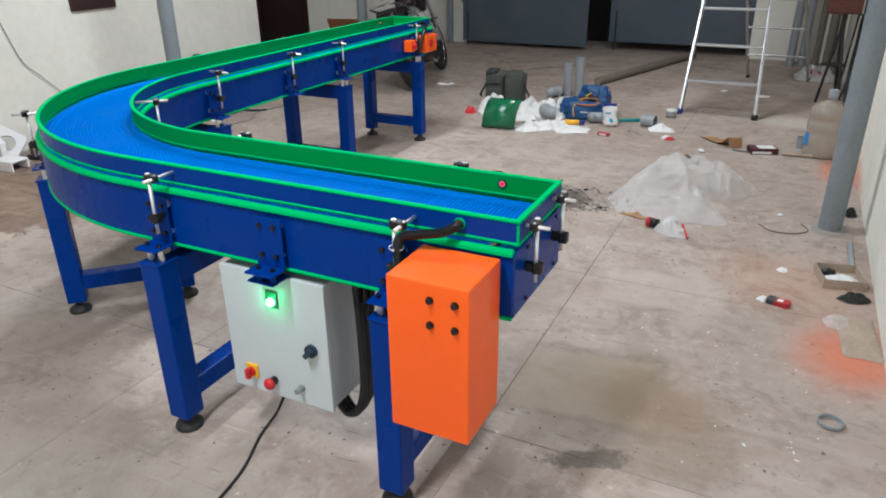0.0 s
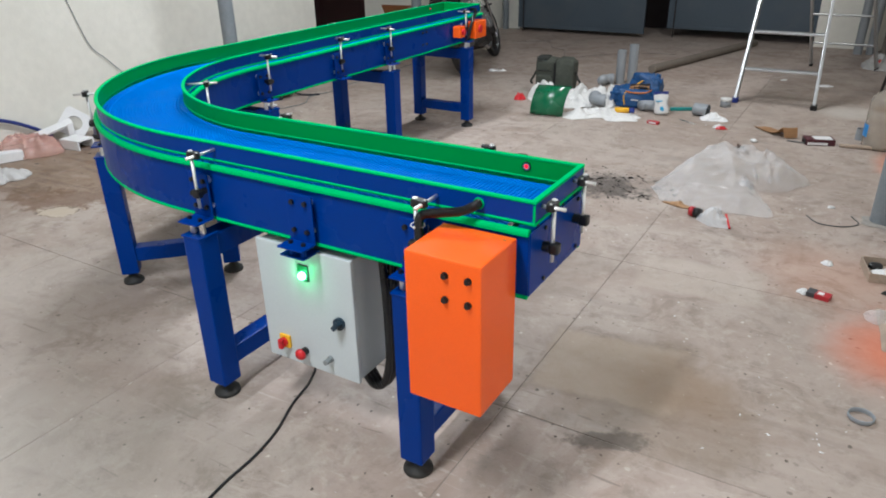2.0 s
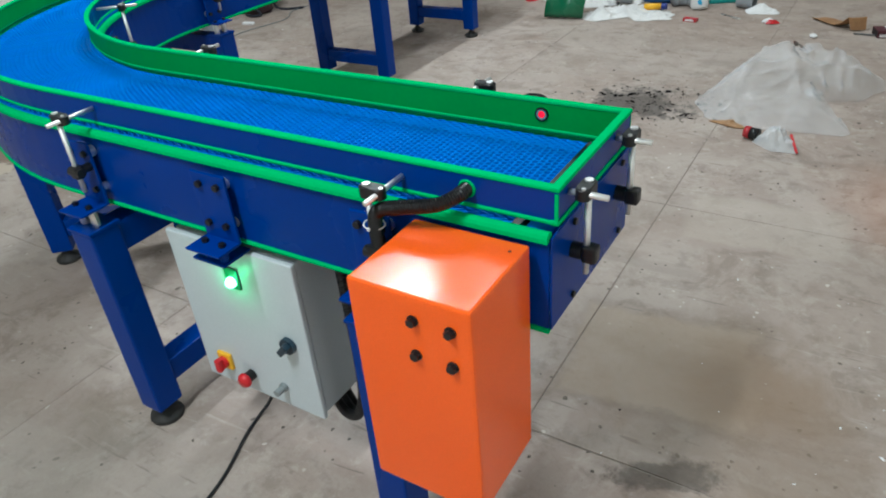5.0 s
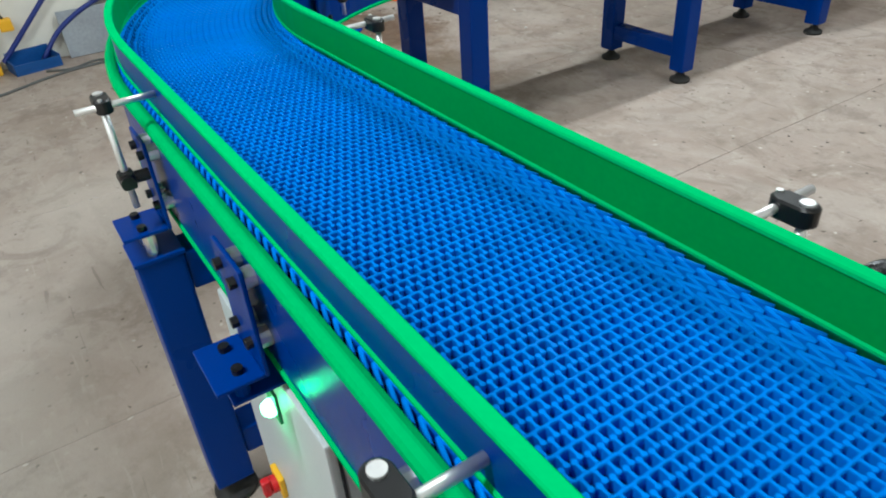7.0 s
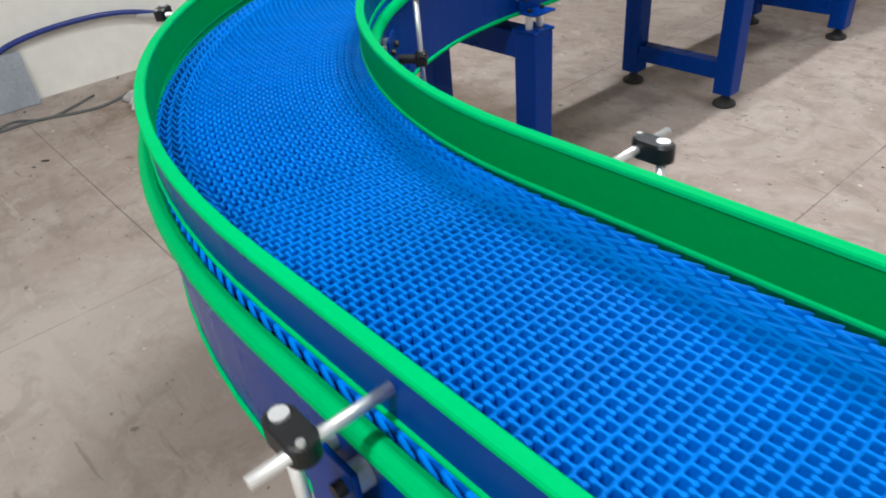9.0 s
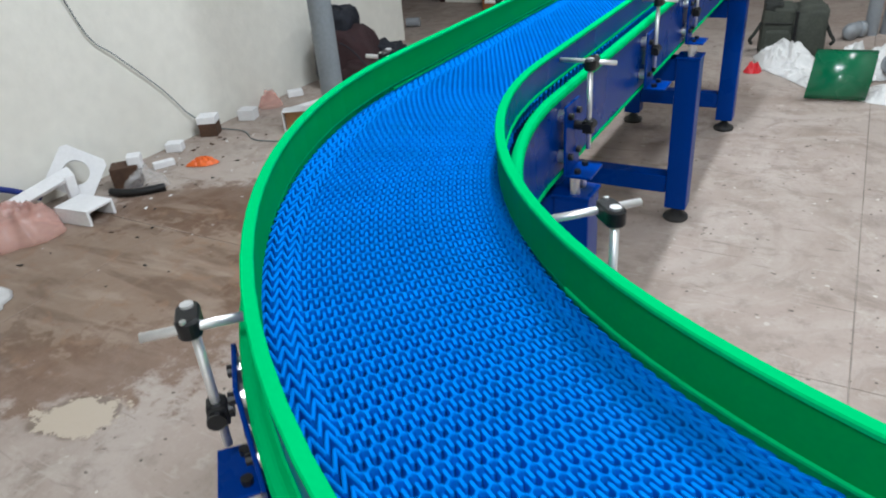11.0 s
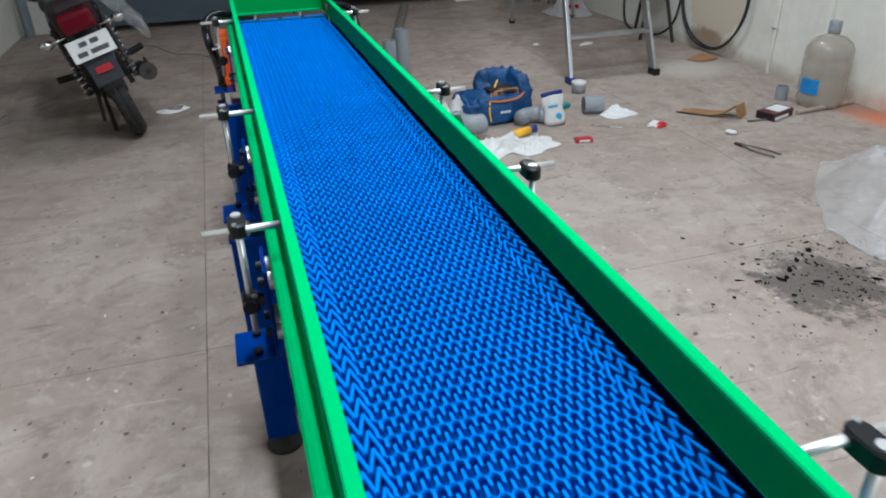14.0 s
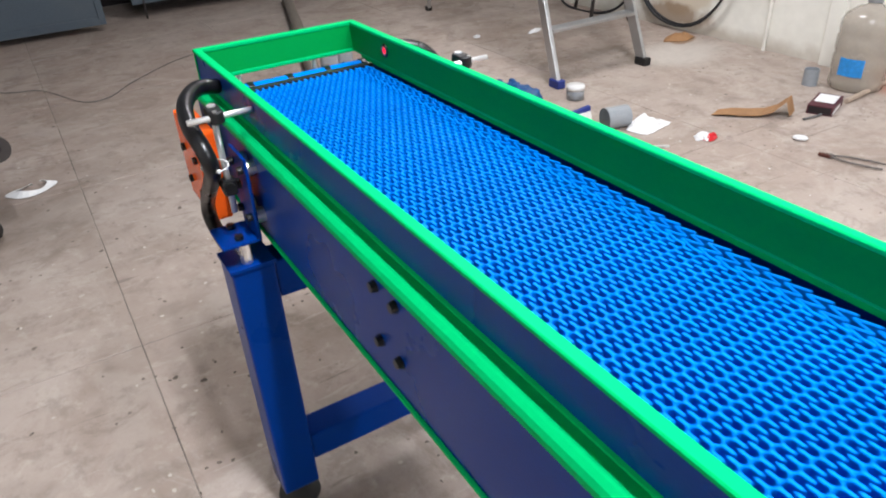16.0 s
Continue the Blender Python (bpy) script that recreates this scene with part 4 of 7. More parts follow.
spots = []
run = SA + 0.074
while run < 0:
    spots.append(run)
    run += PITCH
turn = math.degrees(run / B1)
while turn < 90:
    spots.append(turn)
    turn += math.degrees(PITCH / B1)
run = 90 + radians(turn - 90) * B1
while run < SB - 0.07:
    spots.append(run)
    run += PITCH
for s in spots:
    p = at(s, 0)
    ang = 0 if s <= 0 else radians(min(s, 90))
    # module axes: x = radius outward, y = along the run
    xax = Vector((-math.sin(ang), -math.cos(ang), 0))
    yax = Vector((-math.cos(ang), math.sin(ang), 0))
    m = Matrix((xax, yax, Vector((0, 0, 1)))).transposed().to_4x4()
    ob = new("belt_module", next(me for limit, me in LINKS if s <= limit))
    ob.parent = belt
    ob.matrix_basis = conveyor_inverse @ Matrix.Translation(p) @ m

# supports
RLO, RLI = RO + 0.052, RI - 0.062


def support(s, out=0.0, inn=0.0):
    """A pair of square legs with feet, cross tubes and brackets, across the line at s."""
    legs = []
    for k, r in enumerate((RLO + out, RLI - inn)):
        m = frame_at(s, r)
        bm = box(bmesh.new(), -0.04, 0.04, -0.04, 0.04, 0.055, 0.632, 0.006, m)
        leg = cpart("leg", bm, BLUE, None, "blue square steel leg on a black foot")
        bm = lathe(bmesh.new(), [(0.046, 0.0), (0.048, 0.006), (0.045, 0.016), (0.026, 0.024), (0.02, 0.036), (0.012, 0.037), (0.012, 0.056)], 20, m)
        cpart("foot", bm, RUBBER, leg, "round black rubber levelling foot", True)
        cpart("cap_plate", box(bmesh.new(), -0.043, 0.043, -0.043, 0.043, 0.6322, 0.640, 0.002, m), BLUE, leg)
        for x in (-0.022, 0.022):
            cpart("spacer", rod(bmesh.new(), m @ Vector((x, 0.004, 0.640)), m @ Vector((x, 0.004, 0.683)), 0.011, 10), ZINC, leg, "zinc spacer bolt")
        bracket(s, r)
        legs.append(m)
    a, c = legs[0] @ Vector((0, -0.0405, 0)), legs[1] @ Vector((0, -0.0405, 0))
    mid = (a + c) / 2
    half = (a - c).length / 2
    m = Matrix.Translation((mid.x, mid.y, 0)) @ legs[0].to_3x3().to_4x4()
    for z0, z1 in ((0.115, 0.185), (0.55, 0.63)):
        cpart("cross_tube", box(bmesh.new(), -0.034, 0.034, -half, half, z0, z1, 0.005, m), BLUE, None, "blue square cross tube")


def bracket(s, r, wide=0.086):
    m = frame_at(s, r)
    rp = RO + 0.014 if r > 1.1 else RI - 0.014 + plate_shift(s)
    off = -abs(r - rp)          # the side plate's face in this frame
    y0 = off + 0.016
    bm = box(bmesh.new(), -wide / 2, wide / 2, y0, y0 + 0.006, 0.684, 0.840, 0.002, m)
    box(bm, -wide / 2, wide / 2, y0 + 0.006, 0.045, 0.6835, 0.6895, 0.002, m)
    br = cpart("bracket", bm, BLUE, None, "blue angle bracket bolted to the side plate")
    for x in (-0.025, 0.025):
        for z in (0.725, 0.815):
            cpart("bolt", rod(bmesh.new(), m @ Vector((x, y0 + 0.006, z)), m @ Vector((x, y0 + 0.015, z)), 0.0075, 10), BLACK, br, "black socket bolt")
            cpart("nut", rod(bmesh.new(), m @ Vector((x, off, z)), m @ Vector((x, y0, z)), 0.0135, 12), ZINC, br, "zinc spacer nut")
        cpart("bolt", rod(bmesh.new(), m @ Vector((x, 0.010, 0.689)), m @ Vector((x, 0.010, 0.698)), 0.0075, 10), BLACK, br, "black socket bolt")
    return br


def s_at(x=None, y=None):
    return -(x - CX) if x is not None else 90 + (y - CY)


def clamp_head(m, side, inn, tail, z, foot):
    """Black block that joins an upright rod to a cross rod beside it."""
    bm = bmesh.new()
    plan = []
    for k in range(20):
        a = 2 * math.pi * (k + 0.5) / 20
        plan.append(((0.0115 + 0.0125 * math.copysign(1, math.cos(a)) + 0.0128 * math.cos(a)) * side, 0.0128 * math.sin(a)))
    rings = []
    for zz, g in ((z - 0.0125, 0.88), (z - 0.0105, 0.97), (z + 0.0065, 0.97), (z + 0.0090, 0.84)):
        rings.append([bm.verts.new(m @ Vector((0.0115 * side + (x - 0.0115 * side) * g, y * g, zz))) for x, y in plan])
    for p, q in zip(rings, rings[1:]):
        for i in range(20):
            bm.faces.new((p[i], p[(i + 1) % 20], q[(i + 1) % 20], q[i]))
    bm.faces.new(rings[0])
    bm.faces.new(rings[-1])
    top = cpart("rail_clamp", bm, BLACK, None, "black plastic swivel clamp on steel rods")
    cpart("clamp_screw", rod(bmesh.new(), m @ Vector((0, 0, z + 0.0075)), m @ Vector((0, 0, z + 0.0115)), 0.0072, 16), STEEL, top, "bright rod end")
    cpart("set_screw", rod(bmesh.new(), m @ Vector((0.031 * side, 0.003, z + 0.008)), m @ Vector((0.031 * side, 0.003, z + 0.0108)), 0.0035, 8), ZINC, top, "small zinc screw")
    x = 0.0245 * side
    cpart("cross_rod", rod(bmesh.new(), m @ Vector((x, inn, z - 0.002)), m @ Vector((x, tail, z - 0.002)), 0.0051, 14), STEEL, top, "bright steel rod", True)
    cpart("upright_rod", rod(bmesh.new(), m @ Vector((0, 0, foot)), m @ Vector((0, 0, z - 0.011)), 0.0055, 14), STEEL, top, "bright steel rod", True)
    return top


def rail_clamp(s, r, side=0, z=0.918, low=0.785, tail=0.047, foot=0.735):
    """A clamp that carries the guide, on an upright rod held by a lower clamp."""
    m = frame_at(s, r)
    outer = r > 1.1
    rg = RO + guide_shift(s, 1) + 0.0005 if outer else RI + guide_shift(s, -1) - 0.0005
    inn = -abs(r - rg)
    top = clamp_head(m, side or (-1 if outer else 1), inn, tail, z, foot)
    bm = box(bmesh.new(), -0.013, 0.013, -0.012, 0.012, low - 0.015, low + 0.015, 0.006, m)
    rod(bm, m @ Vector((0, -0.012, low)), m @ Vector((0, inn + 0.040, low)), 0.010, 12)
    rod(bm, m @ Vector((-0.020, 0.002, low)), m @ Vector((0.020, 0.002, low)), 0.011, 12)
    cpart("lower_clamp", bm, BLACK, top, "black lower clamp")
    return top


S_A1, S_A2, S_B1, S_B2, S_B3 = s_at(x=-0.776), s_at(x=-1.607), s_at(y=2.676), s_at(y=3.869), s_at(y=4.925)
for s, out, inn in ((S_A1, 0.006, 0), (S_A2, 0.012, 0), (45.2, -0.012, 0.025), (S_B1, 0, 0), (S_B2, 0.004, 0), (S_B3, 0.004, 0)):
    support(s, out, inn)
rail_clamp(s_at(x=-0.748), RO + 0.063, 0, 0.907, 0.785, 0.040)
rail_clamp(s_at(x=-1.577), RO + 0.070, 0, 0.916, 0.785, 0.040)
for s, r, side in ((45.07, RO + 0.062, 0), (s_at(y=2.673), RO + 0.0565, 0),
                   (s_at(y=3.320), RO + 0.0595, 0), (s_at(y=3.871), RO + 0.0625, 0), (s_at(y=4.919), RO + 0.0585, 0),
                   (s_at(x=-0.767), RI - 0.065, -1), (s_at(x=-1.610), RI - 0.074, -1), (46.3, RI - 0.0925, -1), (s_at(y=2.688), RI - 0.0825, -1),
                   (s_at(y=3.343), RI - 0.0595, -1), (s_at(y=3.869), RI - 0.0675, 1), (s_at(y=4.908), RI - 0.0655, 1)):
    rail_clamp(s, r, side)
for s, r in ((s_at(y=3.345), RLO), (s_at(y=3.33), RLI)):
    bracket(s, r)
# plain bolts through the side plates
for s, r in ((s_at(y=4.415), RO + 0.014), (50.0, RO + 0.014), (s_at(y=4.35), RI - 0.030)):
    m = frame_at(s, r)
    for x in (-0.026, 0.026):
        for z in (0.742, 0.825):
            cpart("plate_bolt", rod(bmesh.new(), m @ Vector((x, 0, z)), m @ Vector((x, 0.008, z)), 0.0085, 12, 0.0065), BLACK, None, "black bolt through the side plate")

# clamps that hold the end guides
for s, ys in ((SA, (1.420, 1.634)), (SB, (-2.93, -2.76))):
    for q in ys:
        if s < 0:
            m = Matrix.Translation((AX + 0.030, q, 0)) @ Matrix(((0, 1, 0), (-1, 0, 0), (0, 0, 1))).to_4x4()
        else:
            m = Matrix.Translation((q, BY + 0.030, 0))
        top = clamp_head(m, 1, -0.023, 0.040, 0.917, 0.755)
        bm = box(bmesh.new(), -0.013, 0.013, -0.006, 0.020, 0.780, 0.810, 0.006, m)
        rod(bm, m @ Vector((0, -0.006, 0.795)), m @ Vector((0, -0.0245, 0.795)), 0.014, 14)
        cpart("lower_clamp", bm, BLACK, top, "black lower clamp")

# light sensors in the guides
for p, n in (((-0.612, CY - RI - guide_shift(-1, -1) - 0.0106, 0.909), (0, -1, 0)), ((CX - RI - guide_shift(95, -1) - 0.0105, 5.078, 0.909), (-1, 0, 0)), ((CX - RO - guide_shift(95, 1) + 0.0105, 5.02, 0.908), (1, 0, 0))):
    p, n = Vector(p), Vector(n)
    bm = lathe(bmesh.new(), [(0.0065, 0.0), (0.0105, 0.0), (0.0105, 0.003), (0.0075, 0.003), (0.0065, 0.0)], 20, Matrix.Translation(p) @ n.to_track_quat("Z", "Y").to_matrix().to_4x4(), False)
    ring = cpart("sensor", bm, HALO, None, "light sensor with a red lens")
    cpart("rubber_ring", lathe(bmesh.new(), [(0.0105, 0.0), (0.0140, 0.0), (0.0135, 0.0035), (0.0107, 0.0035), (0.0105, 0.0)], 20, Matrix.Translation(p) @ n.to_track_quat("Z", "Y").to_matrix().to_4x4(), False), BLACK, ring, "black rubber ring")
    cpart("lens", rod(bmesh.new(), p, p + n * 0.0025, 0.0066, 18), LAMP_RED, ring, "glowing red lens")


def hose(points, r, label, ribs=0.0016):
    pts = resample(spline(points, 14), 0.0021)
    return cpart("cable_hose", tube(bmesh.new(), pts, r, 16, ribs), BLACKGLOSS, None, label, ribs < 0.001)


def cable_tie(x, y, z, rx, ry):
    """A thin band round a hose and a rod, with its small lock."""
    bm = bmesh.new()
    pts = [(x + rx * math.cos(a), y + ry * math.sin(a), z + 0.002 * math.sin(a)) for a in (2 * math.pi * k / 28 for k in range(29))]
    tube(bm, pts, 0.0014, 6)
    box(bm, x - 0.003, x + 0.003, y - ry - 0.004, y - ry, z - 0.004, z + 0.002, 0.001)
    return cpart("cable_tie", bm, WHITE, None, "white cable tie")



bm = lathe(bmesh.new(), [(0.0125, 0.0), (0.0160, 0.0), (0.0150, 0.003), (0.0125, 0.003)], 18, Matrix.Translation((-0.598, CY - RO + 0.0035, 0.907)) @ Matrix.Rotation(radians(90), 4, "X"), False)
cpart("grommet", bm, GREEN, None, "green grommet round a hose")
hose([(-0.598, 1.354, 0.907), (-0.600, 1.330, 0.906), (-0.625, 1.304, 0.897), (-0.68, 1.287, 0.889), (-0.724, 1.282, 0.876), (-0.737, 1.284, 0.845), (-0.737, 1.288, 0.79), (-0.737, 1.290, 0.755)], 0.0128,
     "black corrugated hose tied to a rod")
hose([(-0.612, 1.6875, 0.902), (-0.618, 1.71, 0.912), (-0.645, 1.735, 0.914), (-0.685, 1.748, 0.900), (-0.71, 1.75, 0.85), (-0.715, 1.75, 0.77)], 0.0115, "black corrugated hose")
hose([(-3.02, 5.09, 0.905), (-3.06, 5.07, 0.914), (-3.098, 5.0, 0.914), (-3.110, 4.945, 0.895), (-3.108, 4.885, 0.872), (-3.102, 4.885, 0.835), (-3.095, 4.96, 0.78), (-3.09, 5.06, 0.705),
      (-3.09, 5.08, 0.66), (-3.088, 5.03, 0.635), (-3.085, 4.97, 0.63)], 0.0140, "black cable hose looping down to a leg", 0.0003)
hose([(-2.676, 5.085, 0.905), (-2.64, 5.085, 0.912), (-2.60, 5.055, 0.900), (-2.59, 4.995, 0.86), (-2.59, 4.945, 0.79), (-2.60, 4.915, 0.70)], 0.0130, "black cable hose looping down to a leg", 0.0003)
for z in (0.842, 0.772):
    cable_tie(-0.743, 1.289, z, 0.0200, 0.0150)
cable_tie(-3.095, 4.892, 0.838, 0.0215, 0.0235)

# bracket that carries the control cabinet
bracket(s_at(x=-1.180), RLO, 0.098)
m = frame_at(s_at(x=-1.180), RLO)
bm = box(bmesh.new(), -0.036, 0.058, -0.05, 0.028, 0.648, 0.654, 0.002, m)
for x in (-0.022, 0.022):
    rod(bm, m @ Vector((x, 0.010, 0.654)), m @ Vector((x, 0.010, 0.683)), 0.010, 10)
cpart("hanger_plate", bm, BLUE, None, "blue plate hung on spacer bolts")

# ---- control cabinet ----
cab = thing("control_cabinet", "light grey steel control cabinet with switches and a lit green lamp", "control cabinet", (-1.210, 1.334, 0.210))
part("body", box(bmesh.new(), -0.185, 0.185, 0.021, 0.205, 0.004, 0.436, 0.006), CABINET, cab)
part("seal", box(bmesh.new(), -0.180, 0.180, 0.014, 0.021, 0.008, 0.432), CAB_GAP, cab)
door_c = part("door", box(bmesh.new(), -0.192, 0.192, 0.0, 0.014, 0.0, 0.44, 0.004), CABINET, cab)
lamp = part("pilot_lamp", box(bmesh.new(), -0.019, 0.023, -0.004, 0.0, 0.330, 0.386, 0.004), LAMPBODY, door_c, "lit green pilot lamp in a dark bezel")
part("lamp_lens", ball(bmesh.new(), (0.001, -0.008, 0.350), 0.0135, 1, 1.0, 1), LAMP_GREEN, cab, "glowing green lens", True)
bm = rod(bmesh.new(), (0.133, 0, 0.212), (0.133, -0.012, 0.212), 0.021, 20)
box(bm, 0.1245, 0.1415, -0.030, -0.012, 0.193, 0.231, 0.004, Matrix.Translation((0.133, 0, 0.212)) @ Matrix.Rotation(radians(40), 4, "Y") @ Matrix.Translation((-0.133, 0, -0.212)))
part("selector_knob", bm, DARKTEAL, door_c, "black rotary selector knob")
sw = part("main_switch", box(bmesh.new(), -0.131, -0.087, -0.010, 0, 0.052, 0.100, 0.003), YELLOW, door_c, "yellow main switch with a red handle")
bm = rod(bmesh.new(), (-0.109, -0.010, 0.076), (-0.109, -0.020, 0.076), 0.016, 16)
box(bm, -0.117, -0.101, -0.036, -0.020, 0.058, 0.094, 0.004)
part("handle", bm, RED, cab, "red rotary handle")
bm = rod(bmesh.new(), (-0.026, 0, 0.060), (-0.026, -0.020, 0.060), 0.014, 16)
part("stop_collar", bm, BLACK, door_c, "black collar")
bm = lathe(bmesh.new(), [(0.0, 0.040), (0.014, 0.038), (0.019, 0.032), (0.0195, 0.024), (0.012, 0.019)], 20, Matrix.Translation((-0.026, 0, 0.060)) @ Matrix.Rotation(radians(90), 4, "X"))
part("stop_button", bm, RED, cab, "red mushroom stop button", True)
bm = rod(bmesh.new(), (0.080, 0, 0.062), (0.080, -0.008, 0.062), 0.012, 16)
rod(bm, (0.080, -0.008, 0.062), (0.080, -0.030, 0.062), 0.009, 16)
part("speed_knob", bm, GREYPL, door_c, "small grey speed knob")
part("gland", rod(bmesh.new(), (-0.09, 0.126, 0.004), (-0.09, 0.126, -0.018), 0.016), BLACK, cab, "black cable gland")
# power hoses behind it
for k in range(3):
    pts = [(-0.965 + 0.012 * k, 1.42 + 0.03 * k, 0.66), (-0.950, 1.41 + 0.03 * k, 0.5), (-0.948, 1.41 + 0.03 * k, 0.34), (-0.955, 1.41 + 0.03 * k, 0.25),
           (-0.980 - 0.01 * k, 1.41 + 0.03 * k, 0.178 - 0.014 * k), (-1.03, 1.42 + 0.02 * k, 0.152 - 0.006 * k), (-1.075, 1.43 + 0.02 * k, 0.186)]
    pts = resample(spline(pts, 8), 0.004)
    solo("cable_hose", tube(bmesh.new(), [Vector(p) - Vector((-0.95, 1.41, 0.2)) for p in pts], 0.0130, 12, 0.0014), BLACKGLOSS,
         "black corrugated hose from the cabinet up under the conveyor", "hose", (-0.95, 1.41, 0.2), group="cabinet hoses")
pts = spline([(-1.30, 1.46, 0.194), (-1.315, 1.465, 0.12), (-1.350, 1.45, 0.03), (-1.355, 1.40, 0.006), (-1.337, 1.33, 0.005), (-1.287, 1.197, 0.005), (-1.264, 1.068, 0.005), (-1.259, 0.94, 0.005), (-1.240, 0.80, 0.005), (-1.20, 0.55, 0.005), (-1.1, 0.1, 0.005), (-1.0, -0.5, 0.005)], 8)
solo("power_cord", tube(bmesh.new(), [p - Vector((-1.2, 1.2, 0)) for p in pts], 0.005, 8), BLACKCORD, "thin black power cord trailing over the floor", "cord", (-1.2, 1.2, 0))

# ---- motor covers ----
cover = thing("motor_cover", "bright orange box-shaped motor cover with four black bolts", "motor cover", (-0.580, 1.228, 0.425))
part("shell", box(bmesh.new(), -0.106, 0.106, -0.092, 0.098, 0, 0.423, 0.005), ORANGE, cover)
for x in (0.009, 0.072):
    for z in (0.316, 0.380):
        bm = rod(bmesh.new(), (x, -0.092, z), (x, -0.095, z), 0.0095, 14)
        rod(bm, (x, -0.095, z), (x, -0.102, z), 0.0075, 6)
        part("bolt", bm, BLACK, cover, "black hexagon bolt")
part("vent_hole", rod(bmesh.new(), (0.085, 0.07, 0.4225), (0.085, 0.07, 0.4233), 0.0026, 8), BLACK, cover)

cover = thing("motor_cover", "small orange motor cover at the far end of the conveyor", "motor cover", (-3.062, 5.165, 0.645))
part("shell", box(bmesh.new(), -0.022, 0.017, -0.085, 0.085, 0, 0.185, 0.006), ORANGE, cover)
for y in (-0.05, 0.04):
    for z in (0.05, 0.12):
        part("bolt", rod(bmesh.new(), (-0.022, y, z), (-0.029, y, z), 0.008, 8), BLACK, cover)
cover = thing("motor_cover", "small orange-red junction box on the conveyor's inner side", "motor cover", (-2.605, 5.07, 0.70))
part("shell", box(bmesh.new(), -0.038, 0.045, -0.09, 0.09, 0, 0.13, 0.006), ORANGE, cover)
part("cap", rod(bmesh.new(), (0.045, -0.02, 0.07), (0.055, -0.02, 0.07), 0.03, 16), RED, cover)
sw = thing("isolator_switch", "small orange isolator switch with a red knob", "switch", (-2.605, 4.79, 0.735))
part("housing", box(bmesh.new(), -0.03, 0.035, -0.045, 0.035, 0, 0.085, 0.006), ORANGE, sw)
part("knob", rod(bmesh.new(), (0.035, 0, 0.042), (0.055, 0, 0.042), 0.022, 16), RED, sw)

# ---- clutter in the hall ----


def carton(name, sx, sy, sz, material, label, loc, turn, open_top=False, group="", category="box"):
    t = thing(name, label, category, loc, turn, group)
    x, y = sx / 2, sy / 2
    if not open_top:
        part("body", box(bmesh.new(), -x, x, -y, y, 0, sz, min(sx, sy, sz) * 0.03), material, t)
        return t
    e = 0.004
    bm = box(bmesh.new(), -x, x, -y, y, 0, e)
    for q in ((-x, -x + e, -y, y), (x - e, x, -y, y), (-x + e, x - e, -y, -y + e), (-x + e, x - e, y - e, y)):
        box(bm, *q, e, sz)
    part("body", bm, material, t)
    return t


def sheet(lx, ly, h, seed, material, name, label, category, loc, turn=0.0, n=22, edge=0.25, fold=3.0, group="", thick=0.0015):
    bm = crumple(bmesh.new(), lx, ly, h, seed, n, edge, 1.2, 0.003, fold)
    ob = solo(name, bm, material, label, category, loc, turn, group, smooth=False)
    md = ob.modifiers.new("thickness", "SOLIDIFY")
    md.thickness = thick
    return ob


def cord(name, points, r, material, label, seg=8):
    pts = spline(points, 7)
    o = Vector((points[0][0], points[0][1], 0))
    return solo(name, tube(bmesh.new(), [p - o for p in pts], r, seg), material, label, "cord", tuple(o), smooth=True)


def pipe_piece(r, length, wall=0.004):
    bm = bmesh.new()
    lathe(bm, [(r, 0), (r, length), (r - wall, length), (r - wall, 0.002), (r, 0)], 22)
    return bm


def soft(lx, ly, h, seed, material, name, label, category, loc, turn=0.0, group="", n=48, edge=0.3, folds=2.2, fine=0.25, puff=1.0, square=0.0):
    ob = solo(name, drape(bmesh.new(), lx, ly, h, seed, n, edge, folds, fine, puff, square), material, label, category, loc, turn, group, smooth=True)
    md = ob.modifiers.new("thickness", "SOLIDIFY")
    md.thickness = 0.0012
    return ob


def spread(name, outline, peaks, h, seed, material, label, category, group="", crease=0.35, folds=3.0, rings=26, seg=96, smooth=True):
    """A heap placed by world coordinates, standing at the middle of its outline."""
    cx, cy = sum(p[0] for p in outline) / len(outline), sum(p[1] for p in outline) / len(outline)
    bm = heap(bmesh.new(), [(x - cx, y - cy) for x, y in outline], [(x - cx, y - cy, hh, w) for x, y, hh, w in peaks], h, seed, rings, seg, crease, folds)
    ob = solo(name, bm, material, label, category, (cx, cy, 0), 0, group, smooth=smooth)
    md = ob.modifiers.new("thickness", "SOLIDIFY")
    md.thickness = 0.0012
    return ob


# aluminium step ladder
lad = thing("step_ladder", "tall aluminium step ladder standing open on the floor", "ladder", (-0.49, 6.762, 0))
apex_y, apex_z = 1.02, 2.62


def on_front(u, z):
    k = z / apex_z
    return Vector((u * (0.326 - 0.11 * k), apex_y * k, z))


def on_rear(u, z):
    k = z / apex_z
    return Vector((0.42 + u * (0.32 - 0.10 * k) - 0.42 * k, 2.15 - (2.15 - apex_y - 0.05) * k, z))


def square_bar(bm, p, q, w, d):
    p, q = Vector(p), Vector(q)
    m = Matrix.Translation((p + q) / 2) @ (q - p).to_track_quat("Z", "Y").to_matrix().to_4x4()
    return box(bm, -w / 2, w / 2, -d / 2, d / 2, -(q - p).length / 2, (q - p).length / 2, min(w, d) * 0.18, m)


